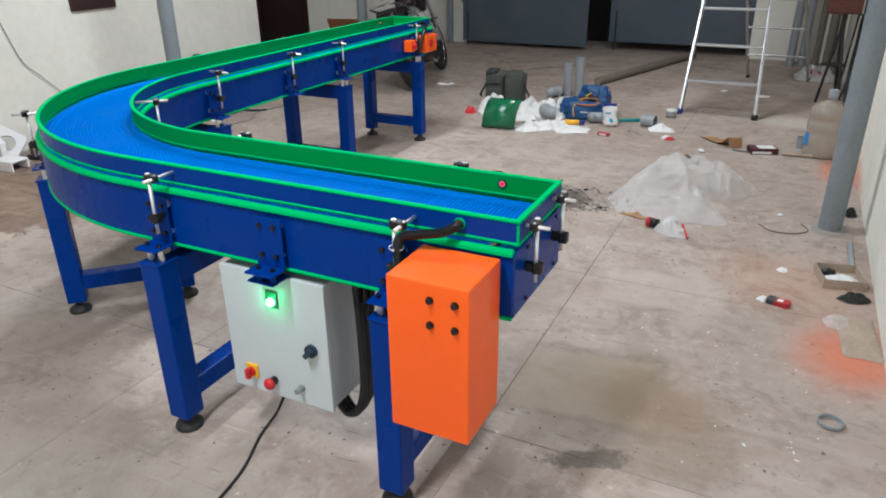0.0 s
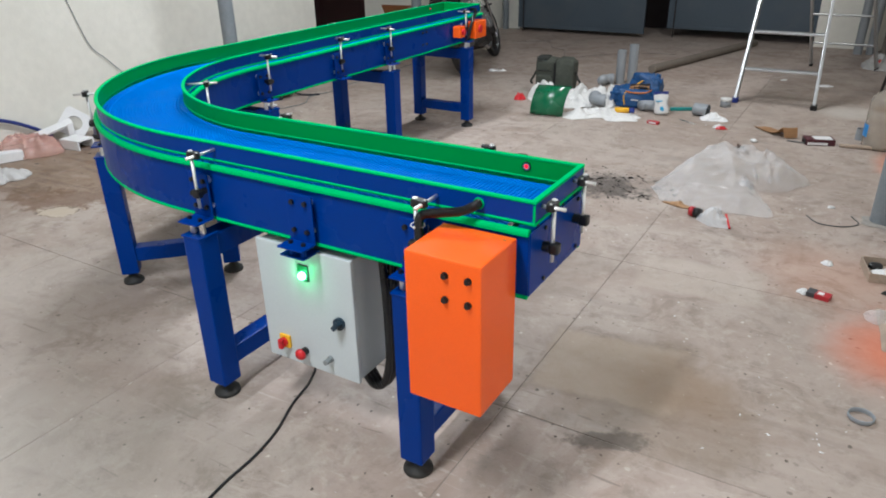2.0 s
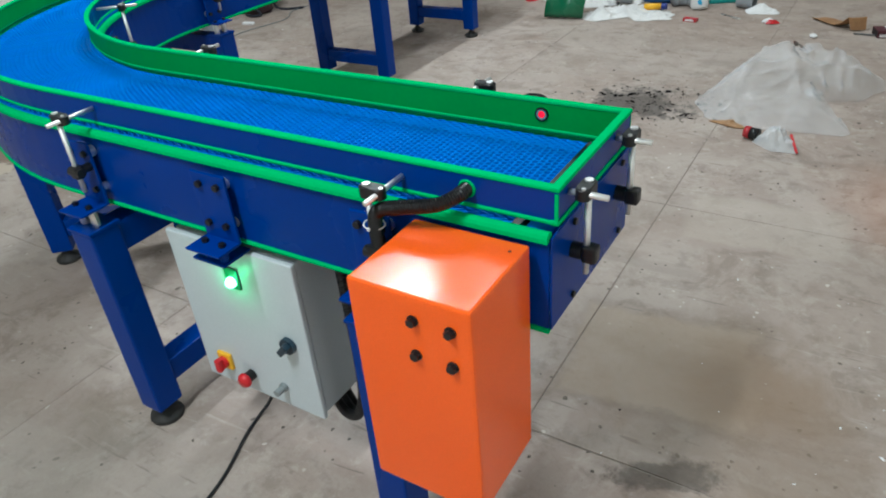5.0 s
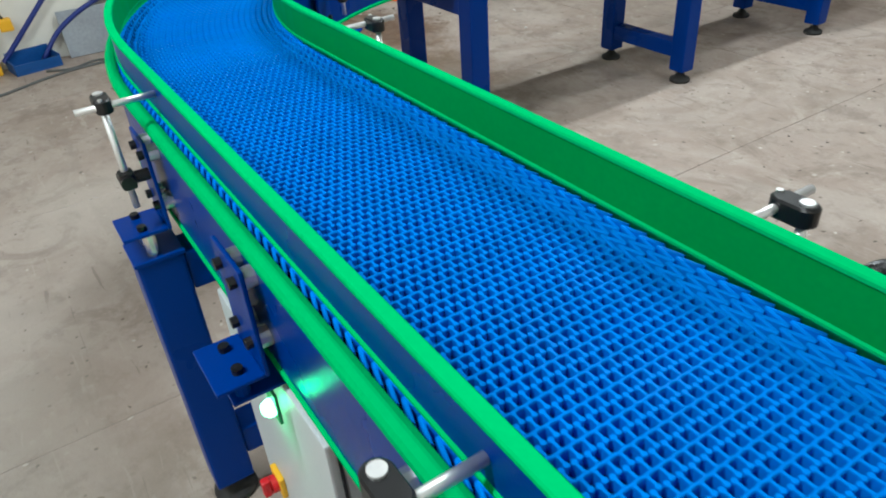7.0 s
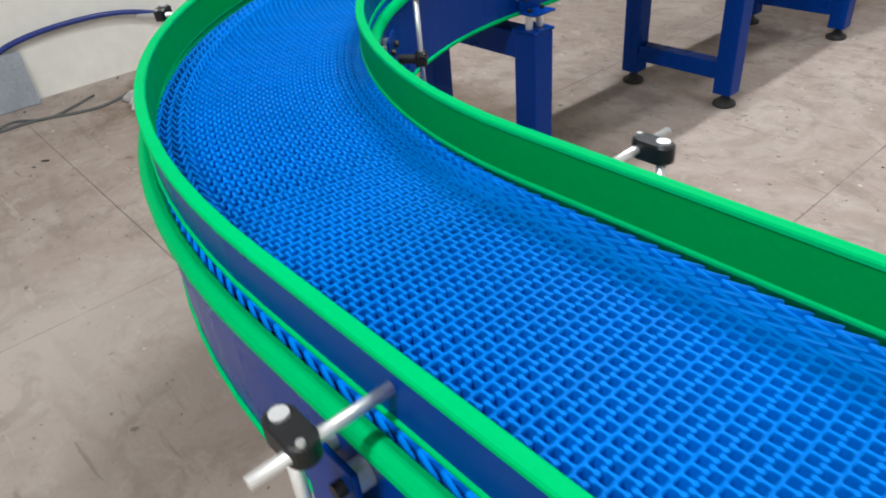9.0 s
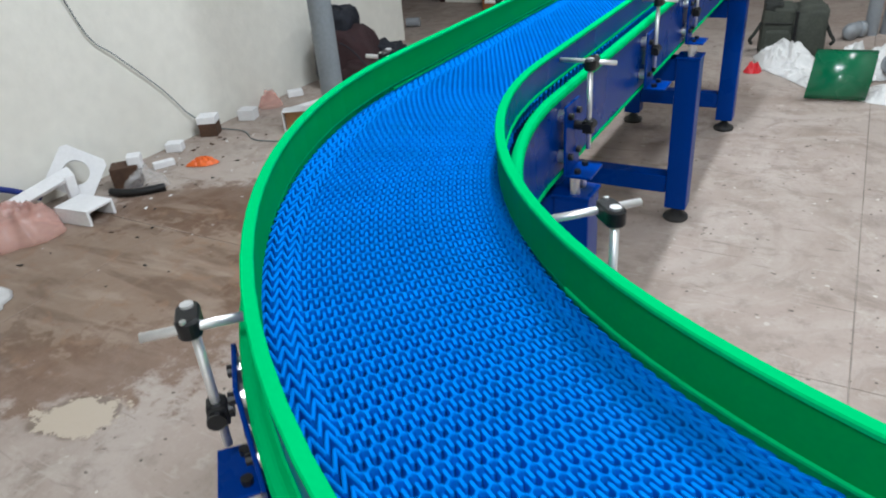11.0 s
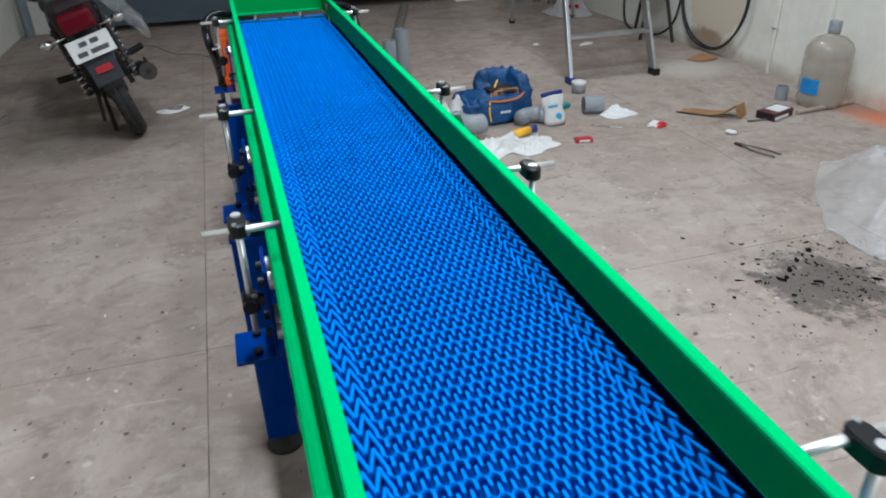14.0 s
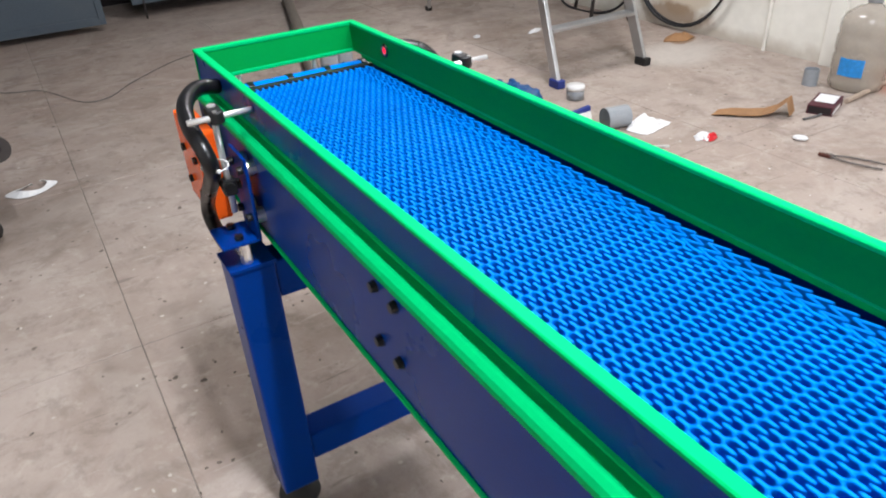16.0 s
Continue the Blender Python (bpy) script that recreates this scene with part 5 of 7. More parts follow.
for u in (-1, 1):
    rail = part("front_rail", square_bar(bmesh.new(), on_front(u, 0.03), on_front(u, apex_z), 0.026, 0.062), ALU, lad)
    m = Matrix.Translation(on_front(u, 0.0))
    part("foot", box(bmesh.new(), -0.026, 0.026, -0.04, 0.045, 0, 0.045, 0.006, m), BLUEROD if u < 0 else BLACK, lad, "blue plastic foot" if u < 0 else "black rubber foot")
    part("rear_rail", square_bar(bmesh.new(), on_rear(u, 0.03), on_rear(u, apex_z), 0.024, 0.038), ALU, lad)
    part("foot", box(bmesh.new(), -0.02, 0.02, -0.025, 0.025, 0, 0.035, 0.005, Matrix.Translation(on_rear(u, 0.0))), BLACK, lad, "black rubber foot")
for k in range(8):
    z = 0.293 + 0.311 * k
    a, c = on_front(-1, z), on_front(1, z)
    bm = box(bmesh.new(), a.x + 0.012, c.x - 0.012, a.y - 0.04, a.y + 0.045, z - 0.014, z + 0.004, 0.003)
    for j in range(4):
        box(bm, a.x + 0.014, c.x - 0.014, a.y - 0.032 + j * 0.02, a.y - 0.024 + j * 0.02, z + 0.004, z + 0.0065)
    part("tread", bm, ALU, lad, "ribbed aluminium tread")
    a, c = on_rear(-1, z - 0.02), on_rear(1, z - 0.02)
    part("rear_rung", rod(bmesh.new(), a, c, 0.011, 10), ALU, lad)
part("top_cap", box(bmesh.new(), -0.24, 0.24, apex_y - 0.06, apex_y + 0.14, apex_z, apex_z + 0.05, 0.01), ALU, lad)

# water bottle
jar = thing("water_bottle", "big cloudy water bottle with a blue label, standing by the wall", "bottle", (0.375, 5.777, 0), 200)
prof = [(0.0, 0.004), (0.118, 0.0), (0.131, 0.012), (0.133, 0.05), (0.128, 0.075), (0.134, 0.095), (0.134, 0.165), (0.128, 0.182), (0.134, 0.2), (0.134, 0.262), (0.128, 0.278), (0.133, 0.295),
        (0.131, 0.34), (0.115, 0.375), (0.075, 0.405), (0.038, 0.415), (0.031, 0.425), (0.031, 0.475), (0.033, 0.478), (0.0, 0.479)]
part("body", lathe(bmesh.new(), prof, 40), JARMAT, jar, "", True)
part("cap", lathe(bmesh.new(), [(0.0335, 0.43), (0.035, 0.44), (0.035, 0.492), (0.03, 0.497), (0.0, 0.497)], 24), PVC, jar, "grey neck cap", True)
bm = bmesh.new()
rings = [[bm.verts.new((0.1358 * math.cos(a), 0.1358 * math.sin(a), z)) for a in (radians(-34 + 6.5 * k) for k in range(9))] for z in (0.085, 0.175)]
for k in range(8):
    bm.faces.new((rings[0][k], rings[0][k + 1], rings[1][k + 1], rings[1][k]))
part("label", bm, LABELBLUE, jar, "blue paper label")
solo("plank_strip", rod(bmesh.new(), (-0.21, 0, 0.014), (0.23, 0.02, 0.022), 0.013, 10), CARD_PALE, "thin pale wooden batten lying before the bottle", "batten", (0.32, 5.66, 0), 2)
solo("metal_cup", pipe_piece(0.038, 0.085), PVC, "small grey cup on the floor beside the bottle", "cup", (0.235, 5.940, 0))

# wall fittings
bm = bmesh.new()
box(bm, X_E - 0.035, X_E, 6.03, 6.12, 0.0, 3.6, 0.006)
tagged(part("trim", bm, WALL, None), "cream vertical cable trunking on the wall", "trunking", kind="structure")
t = thing("wall_conduit", "thin cream conduit running up the wall", "conduit", (X_E - 0.012, 6.500, 0))
part("pipe", rod(bmesh.new(), (0, 0, 0.0), (0, 0, 3.6), 0.011), WALL, t)
part("saddle", box(bmesh.new(), -0.012, 0.012, -0.022, 0.022, 0.30, 0.315, 0.002), ZINC, t)
t = thing("cable_coil", "coiled black cable hung low on the wall in a big loop", "cable", (X_E - 0.03, 7.185, 0.46))
for k in range(2):
    pts = []
    for j in range(41):
        a = 2 * math.pi * j / 40
        pts.append((-0.004 - 0.014 * k + 0.006 * math.sin(3 * a + k), (0.40 + 0.008 * k) * math.cos(a) + 0.004 * math.sin(5 * a + k), (0.42 + 0.008 * k) * math.sin(a)))
    part("loop", tube(bmesh.new(), pts, 0.0085, 8), BLACKCORD, t, smooth=True)
part("hook", rod(bmesh.new(), (0.03, 0, 0.43), (-0.06, 0, 0.43), 0.008), DARKIRON, t)
cord("hanging_cable", [(X_E - 0.03, 7.30, 1.5), (X_E - 0.04, 7.42, 0.85), (X_E - 0.05, 7.55, 0.48), (X_E - 0.06, 7.64, 0.15), (X_E - 0.10, 7.85, 0.015), (X_E - 0.12, 8.22, 0.015), (X_E - 0.06, 8.44, 0.14), (X_E - 0.04, 8.44, 0.42), (X_E - 0.03, 8.2, 0.85), (X_E - 0.03, 7.9, 1.4)], 0.010, BLACKCORD, "black cable hanging in loops down the wall")
spread("coir_scrap", [(0.28, 7.02), (0.40, 6.94), (0.53, 6.98), (0.52, 7.08), (0.38, 7.09)], [(0.42, 7.01, 0.015, 0.06)], 0.03, 55.0, CARD, "brown fibrous scrap at the wall's foot", "scrap", "", 0.5, 3.0, 8, 30)

# rusty trestle with a tool box
t = thing("tripod_stand", "rusty red pipe vice on a dark iron tripod", "stand", (0.36, 7.802, 0))
for k, (x, y) in enumerate(((-0.035, -0.03), (0.16, -0.22), (0.14, 0.35))):
    part("leg", rod(bmesh.new(), (x, y, 0), (0.06 + (0.0 if k else 0.02), 0.0 if k < 2 else 0.05, 0.84), 0.014, 10), DARKIRON, t)
part("shelf_ring", rod(bmesh.new(), (0.06, 0.0, 0.36), (0.06, 0.0, 0.372), 0.11, 16), DARKIRON, t)
part("vice_body", box(bmesh.new(), -0.09, 0.20, -0.09, 0.12, 0.84, 0.985, 0.02), RUST, t, "rusty red iron body")
part("vice_screw", rod(bmesh.new(), (0.05, 0, 0.98), (0.05, 0, 1.12), 0.014), RUST, t)
part("handle", rod(bmesh.new(), (-0.06, 0, 1.11), (0.16, 0, 1.11), 0.008), RUST, t)

# long pieces leaning in the corner
for k, (x, y, m2, r) in enumerate(((0.02, 10.05, PVC, 0.05), (0.15, 10.08, PVC, 0.045), (0.30, 10.0, POLEWOOD, 0.04), (0.42, 9.85, POLEWOOD, 0.05), (0.50, 9.6, POLEWOOD, 0.03))):
    solo("leaning_pipe", rod(bmesh.new(), (0, 0, 0), (0.03, 0.08, 2.9), r, 16), m2, "long grey pipe leaning in the corner" if m2 is PVC else "weathered pole leaning in the corner", "pipe", (x, y - 0.1, 0), group="pipes in the corner")
solo("down_pipe", rod(bmesh.new(), (0, 0, 0), (0, 0, 3.6), 0.045, 18), COLUMN, "grey drain pipe running up the wall", "pipe", (-4.86, 10.240, 0))
bag = spread("plastic_bag", [(0.10, 9.30), (0.12, 8.98), (0.30, 8.85), (0.50, 8.95), (0.54, 9.25), (0.36, 9.42)], [(0.22, 9.12, 0.09, 0.14), (0.42, 9.12, 0.08, 0.12)], 0.08, 4.2, BAGWHITE, "crumpled white plastic bag with red print lying on the floor", "bag", "", 0.5, 2.4, 22, 70)
for x in (-0.05, 0.03):
    part("print", ball(bmesh.new(), (x, -0.10, 0.085), 0.035, 0.5, 1.0, 0.6), RED, bag, "red printed mark", True)
bm = crumple(bmesh.new(), 0.16, 0.06, 0.02, 9, 8)
solo("paper_scrap", bm, PAPER, "scrap of white paper on the floor", "paper", (-0.16, 7.810, 0), 20, "paper scraps")
bm = crumple(bmesh.new(), 0.08, 0.05, 0.012, 19, 8)
solo("paper_scrap", bm, PAPER, "scrap of white paper on the floor", "paper", (-0.55, 7.966, 0), 60, "paper scraps")

# pile of work things beyond the conveyor
t = thing("work_bag", "olive and black canvas bag standing among plastic sheets", "bag", (-2.47, 6.499, 0), 8)
bm = lumpy(bmesh.new(), 0.20, 0.20, 0.31, 3, 0.06, power=0.24)
part("body", bm, OLIVE, t, "", True).location = (-0.09, 0, 0)
part("dark_side", lumpy(bmesh.new(), 0.20, 0.21, 0.315, 5, 0.09, power=0.26), OLIVE, t, "", True).location = (0.095, -0.005, 0)
part("top_roll", lumpy(bmesh.new(), 0.11, 0.19, 0.05, 9, 0.16, power=0.4), OLIVEDARK, t, "", True).location = (-0.13, 0, 0.285)
part("pocket", lumpy(bmesh.new(), 0.16, 0.06, 0.14, 6, 0.08, power=0.3), OLIVE, t, "", True).location = (-0.09, -0.095, 0.03)
part("zip", box(bmesh.new(), -0.175, -0.01, -0.108, -0.100, 0.205, 0.213, 0.002), BLACK, t)
part("webbing", box(bmesh.new(), 0.000, 0.020, -0.114, -0.108, 0.03, 0.29, 0.002), BLACK, t)
for u in (-1, 1):
    part("strap", tube(bmesh.new(), spline([(u * 0.19, -0.02, 0.20), (u * 0.225, -0.03, 0.13), (u * 0.25, -0.03, 0.09), (u * 0.235, -0.02, 0.06)], 6), 0.011, 8), OLIVEDARK, t)

t = thing("duffel_bag", "blue nylon bag with orange and yellow piping, gaping open", "bag", (-1.575, 6.27, 0), 6)
part("body", lumpy(bmesh.new(), 0.40, 0.31, 0.17, 8, 0.13, 2.8, 36, power=0.5), BAGBLUE, t, "", True)
part("rear_flap", lumpy(bmesh.new(), 0.27, 0.15, 0.27, 11, 0.22, 3.0, 36, power=0.7), BAGBLUE, t, "", True).location = (0.05, 0.08, 0)
part("folded_side", lumpy(bmesh.new(), 0.10, 0.25, 0.26, 14, 0.22, 3.0, 36, power=0.6), BAGBLUE, t, "", True).location = (0.15, 0.0, 0)
part("slumped_side", lumpy(bmesh.new(), 0.18, 0.26, 0.15, 17, 0.24, 3.0, 36, power=0.6), BAGBLUE, t, "", True).location = (-0.15, 0.0, 0)
part("mouth", lumpy(bmesh.new(), 0.20, 0.15, 0.05, 12, 0.3), DARK, t, "dark opening", True).location = (0.04, -0.04, 0.145)
part("inside_edge", lumpy(bmesh.new(), 0.20, 0.03, 0.06, 19, 0.2), CARD, t, "brown lining", True).location = (0.04, -0.095, 0.135)
part("piping", tube(bmesh.new(), spline([(-0.09, -0.13, 0.145), (-0.02, -0.150, 0.140), (0.09, -0.150, 0.148), (0.17, -0.11, 0.19)], 6), 0.006, 8), ORANGETRIM, t, "orange piping")
part("piping", tube(bmesh.new(), spline([(-0.09, -0.155, 0.03), (-0.10, -0.150, 0.11), (-0.07, -0.11, 0.155), (0.03, 0.01, 0.22)], 6), 0.0055, 8), YELLOW, t, "yellow piping")
bm = bmesh.new()
for k in range(4):
    box(bm, -0.03 + k * 0.017, -0.019 + k * 0.017, -0.166, -0.1555, 0.072, 0.083)
part("lettering", bm, PAPER, t, "pale printed bars")

for outline, peaks, h, seed in (
        ([(-2.67, 6.36), (-2.58, 6.08), (-2.33, 5.98), (-2.22, 6.16), (-2.42, 6.40)], [(-2.52, 6.2, 0.10, 0.10), (-2.36, 6.14, 0.06, 0.08)], 0.10, 1.3),
        ([(-2.58, 6.06), (-2.44, 5.90), (-2.28, 5.70), (-2.20, 5.84), (-2.26, 6.00)], [], 0.05, 2.3),
        ([(-2.28, 5.92), (-2.02, 5.86), (-1.86, 6.05), (-1.80, 6.33), (-2.02, 6.42), (-2.26, 6.28)], [(-2.10, 6.15, 0.09, 0.10), (-1.92, 6.25, 0.11, 0.08)], 0.12, 3.7),
        ([(-2.10, 5.58), (-1.90, 5.50), (-1.74, 5.64), (-1.50, 5.74), (-1.46, 5.90), (-1.72, 5.86), (-1.98, 5.82)], [(-1.90, 5.62, 0.07, 0.05), (-1.68, 5.74, 0.04, 0.08)], 0.06, 7.9),
        ([(-1.88, 6.02), (-1.74, 6.06), (-1.72, 6.36), (-1.86, 6.40)], [(-1.80, 6.25, 0.13, 0.06)], 0.12, 5.1)):
    spread("plastic_sheet", outline, peaks, h, seed, WHITE, "crumpled white plastic sheet on the floor", "plastic sheet", "plastic sheets", 0.45, 1.8, 18, 60, False)
solo("red_rag", crumple(bmesh.new(), 0.11, 0.08, 0.07, 33, 10), RED, "small red rag under white plastic", "rag", (-2.62, 5.98, 0), 20)
solo("orange_scrap", crumple(bmesh.new(), 0.08, 0.07, 0.13, 37, 10), CARD_RED, "reddish brown scrap beside the blue bag", "scrap", (-1.80, 6.26, 0), 0)
# bent green sheet
t = thing("bent_sheet", "curved dark green glossy sheet lying on plastic", "sheet", (-2.13, 5.62, 0.012), 6)
bm = bmesh.new()
rows = []
for i in range(13):
    a = radians(-14 + 92 * i / 12)
    rows.append([bm.verts.new((x + 0.003 * i, -0.19 * math.cos(a) + 0.07, 0.19 * (math.sin(a) + 0.245))) for x in (-0.18, 0.115)])
for p, q in zip(rows, rows[1:]):
    bm.faces.new((p[0], p[1], q[1], q[0]))
ob = part("face", bm, [SHEETGREEN, SHEETBACK], t, "glossy green face", True)
md = ob.modifiers.new("thickness", "SOLIDIFY")
md.thickness, md.offset, md.material_offset = 0.004, -1, 1

PIPES = ((-2.01, 7.10, 0.335, 0.045), (-1.905, 7.16, 0.39, 0.047))
for x, y, h, r in PIPES:
    solo("pvc_pipe", pipe_piece(r, h), PVC, "short grey plastic pipe standing upright", "pipe", (x, y, 0), group="upright pipes", smooth=False)


def elbow(loc, turn, label, r=0.05):
    t = thing("pipe_elbow", label, "pipe fitting", loc, turn, "pipe fittings")
    pts = [(0.09 * math.cos(a) - 0.09, 0.09 * math.sin(a), r + 0.004) for a in (radians(9 * k) for k in range(11))]
    part("bend", tube(bmesh.new(), pts, r, 18), PVC, t, "", True)
    e = pts[0]
    m = Matrix.Translation(e) @ Matrix.Rotation(radians(90), 4, "X")
    part("socket", lathe(bmesh.new(), [(r + 0.005, 0), (r + 0.005, 0.04), (r - 0.003, 0.04), (r - 0.003, 0.004), (0, 0.004)], 20, m), PVC, t, "", True)
    part("bore", lathe(bmesh.new(), [(r - 0.005, 0.006), (0, 0.006)], 20, m), DARK, t)
    return t


elbow((-2.09, 7.009, 0), 120, "grey plastic pipe elbow lying on the floor")
elbow((-1.88, 5.987, 0.03), 200, "grey plastic pipe elbow lying on plastic", 0.055)
elbow((-1.36, 6.081, 0), 60, "grey plastic pipe elbow by the blue bag", 0.045)
bm = rod(bmesh.new(), (0, 0, 0.045), (0.69, 2.32, 0.045), 0.045, 18)
solo("long_pole", bm, POLEWOOD, "long brown-grey pole lying on the floor", "pole", (-1.86, 7.742, 0))
bm = pipe_piece(0.052, 0.12)
bmesh.ops.transform(bm, matrix=Matrix.Translation((0, 0, 0.053)) @ Matrix.Rotation(radians(90), 4, "Y"), verts=bm.verts)
solo("pipe_coupling", bm, PVC, "grey plastic pipe coupling on its side", "pipe fitting", (-1.04, 6.138, 0), -12, "pipe fittings")
t = thing("plastic_fitting", "grey plastic cap with a white collar, under the ladder", "pipe fitting", (-0.86, 6.559, 0), 0, "pipe fittings")
part("body", lathe(bmesh.new(), [(0.045, 0), (0.047, 0.05), (0.04, 0.055), (0, 0.056)], 20), PVC, t, "", True)
part("collar", lathe(bmesh.new(), [(0.049, 0.052), (0.049, 0.075), (0, 0.076)], 20), WHITE, t, "", True)
# standing pouch
t = thing("powder_pouch", "white plastic pouch printed blue and yellow, standing up", "pouch", (-1.285, 6.010, 0.008), -8)
t.matrix_world = pose(-1.285, 6.010, 0.008, 0, -9, -8)
bm = bmesh.new()
rows = []
for k in range(9):
    z = 0.185 * k / 8
    d = 0.035 * (1 - (k / 8) ** 1.5) + 0.003
    w = 0.062 + 0.006 * math.sin(k * 1.3)
    rows.append([bm.verts.new((w * math.cos(a), d * math.sin(a) + 0.012 * k / 8, z)) for a in (2 * math.pi * j / 14 for j in range(14))])
for p, q in zip(rows, rows[1:]):
    for j in range(14):
        bm.faces.new((p[j], p[(j + 1) % 14], q[(j + 1) % 14], q[j]))
bm.faces.new(rows[0])
bm.faces.new(rows[-1])
part("pouch", bm, WHITE, t, "", True)
part("top_band", box(bmesh.new(), -0.063, 0.063, 0.004, 0.022, 0.165, 0.188, 0.003), BLUEROD, t, "dark blue band")
part("print", ball(bmesh.new(), (0.018, -0.0285, 0.045), 0.018, 1.0, 0.25, 1.3), CYAN, t, "cyan printed patch")
part("print", box(bmesh.new(), -0.035, 0.02, -0.024, -0.020, 0.108, 0.118, 0.001), CYAN, t, "cyan printed bar")
solo("brush_handle", box(bmesh.new(), -0.11, 0.11, -0.018, 0.018, 0, 0.028, 0.008), TEAL, "teal plastic handle on the floor", "handle", (-1.16, 6.240, 0), 28)
t = thing("sealant_tube", "yellow and white sealant tube lying on plastic", "tube", (-1.58, 5.822, 0.025), 20)
part("barrel", rod(bmesh.new(), (-0.06, 0, 0.024), (0.06, 0, 0.024), 0.023, 16), YELLOW, t, "", True)
part("end", rod(bmesh.new(), (0.06, 0, 0.024), (0.105, 0, 0.024), 0.0235, 16), BLUEROD, t, "", True)
part("nozzle", rod(bmesh.new(), (-0.06, 0, 0.024), (-0.13, 0, 0.024), 0.020, 12, 0.006), WHITE, t, "", True)
sheet(0.34, 0.20, 0.03, 7.7, WHITE, "plastic_wrapper", "clear white wrapper under the sealant tube", "wrapper", (-1.56, 5.721, 0), 15)
spread("paper_sheet", [(-0.97, 6.06), (-0.93, 5.96), (-0.74, 6.00), (-0.76, 6.09), (-0.88, 6.12)], [(-0.86, 6.06, 0.03, 0.05)], 0.03, 23.0, PAPER, "crumpled white paper on the floor", "paper", "", 0.5, 2.0, 10, 30, False)
t = thing("candy_wrapper", "small red and white wrapper on the floor", "wrapper", (-0.765, 5.781, 0), 10)
part("white_half", crumple(bmesh.new(), 0.08, 0.07, 0.035, 31, 8), PAPER, t)
ob = part("red_half", crumple(bmesh.new(), 0.10, 0.05, 0.025, 32, 8), RED, t)
ob.location = (0.02, -0.03, 0.002)
t = carton("match_box", 0.095, 0.045, 0.022, COLA, "tiny dark red carton lying on the floor", (-1.265, 5.687, 0), -10)
part("label", box(bmesh.new(), -0.03, 0.03, -0.0235, -0.0225, 0.005, 0.018), PAPER, t)
# folded card strip
t = thing("card_strip", "folded strip of brown cardboard on the floor", "cardboard", (-0.35, 5.835, 0), -43)
bm = bmesh.new()
rows = []
for x, z, w in ((-0.19, 0.004, 0.036), (-0.12, 0.010, 0.046), (-0.04, 0.007, 0.052), (0.04, 0.010, 0.054), (0.10, 0.030, 0.055), (0.155, 0.078, 0.050), (0.160, 0.076, 0.050), (0.185, 0.004, 0.042)):
    rows.append([bm.verts.new((x * 0.95 + y * 0.02, y * w, z + 0.004 * y * y + 0.002)) for y in (-1, -0.33, 0.33, 1)])
for p, q in zip(rows, rows[1:]):
    for j in range(3):
        bm.faces.new((p[j], q[j], q[j + 1], p[j + 1]))
ob = part("strip", bm, CARD, t)
md = ob.modifiers.new("thickness", "SOLIDIFY")
md.thickness = 0.003
t = carton("cigarette_carton", 0.20, 0.115, 0.045, MAROONBOX, "maroon and white carton lying open on the floor", (-0.03, 5.675, 0), 20)
part("white_panel", box(bmesh.new(), -0.04, 0.085, -0.045, 0.045, 0.0452, 0.0462), PAPER, t)
part("white_front", box(bmesh.new(), -0.09, 0.05, -0.0586, -0.0576, 0.006, 0.024), PAPER, t)
part("open_end", box(bmesh.new(), -0.1012, -0.1002, -0.050, 0.050, 0.006, 0.039), DARK, t, "dark open end")
cord("thin_cable", [(-0.24, 5.643, 0.006), (-0.15, 5.627, 0.008), (-0.07, 5.641, 0.006)], 0.005, CORD, "short end of grey cable")
solo("bottle_top", ball(bmesh.new(), (0, 0, 0.012), 0.022, 1.5, 1, 0.55), PAPER, "small white plastic cap", "cap", (-0.455, 5.505, 0), 120, smooth=True)
t = thing("pliers", "dark steel pliers with open handles lying on the floor", "pliers", (-0.525, 5.310, 0), -71)
for u in (-1, 1):
    part("handle", tube(bmesh.new(), spline([(0.0, u * 0.004, 0.010), (0.05, u * 0.024, 0.010), (0.13, u * 0.032, 0.010), (0.20, u * 0.028, 0.010)], 5), 0.0042, 8), TOOLSTEEL, t)
    part("jaw", box(bmesh.new(), -0.050, 0.0, 0.001 if u > 0 else -0.012, 0.012 if u > 0 else -0.001, 0.002, 0.016, 0.003, Matrix.Rotation(radians(u * 7), 4, "Z")), RUST, t, "rusty jaw")
part("pivot", rod(bmesh.new(), (-0.002, 0, 0.0), (-0.002, 0, 0.018), 0.010, 12), TOOLSTEEL, t)
solo("spanner", box(bmesh.new(), -0.09, 0.09, -0.008, 0.008, 0, 0.008, 0.002), ZINC, "steel spanner on the floor", "spanner", (-1.03, 5.855, 0), -35)

# big film bag and bits by the ash
spread("film_bag", [(-0.85, 4.18), (-0.73, 3.96), (-0.53, 3.93), (-0.31, 3.95), (-0.10, 3.99), (-0.20, 4.17), (-0.30, 4.36), (-0.10, 4.45), (0.02, 4.72), (-0.14, 4.96), (-0.34, 4.96), (-0.56, 4.76), (-0.78, 4.46)],
       [(-0.58, 4.50, 0.17, 0.20), (-0.70, 4.26, 0.09, 0.14), (-0.42, 4.68, 0.06, 0.14), (-0.25, 4.64, 0.10, 0.20), (-0.29, 4.12, 0.11, 0.08), (-0.50, 4.08, 0.05, 0.10), (-0.40, 4.42, 0.03, 0.15)], 0.12, 12.4, BAGCLEAR,
       "big crumpled bag of cloudy clear plastic film on the floor", "plastic film", "", 0.42, 2.0, 48, 160)
t = thing("drink_bottle", "crushed clear drink bottle with a red and black label", "bottle", (-0.46, 3.791, 0.0), -18)
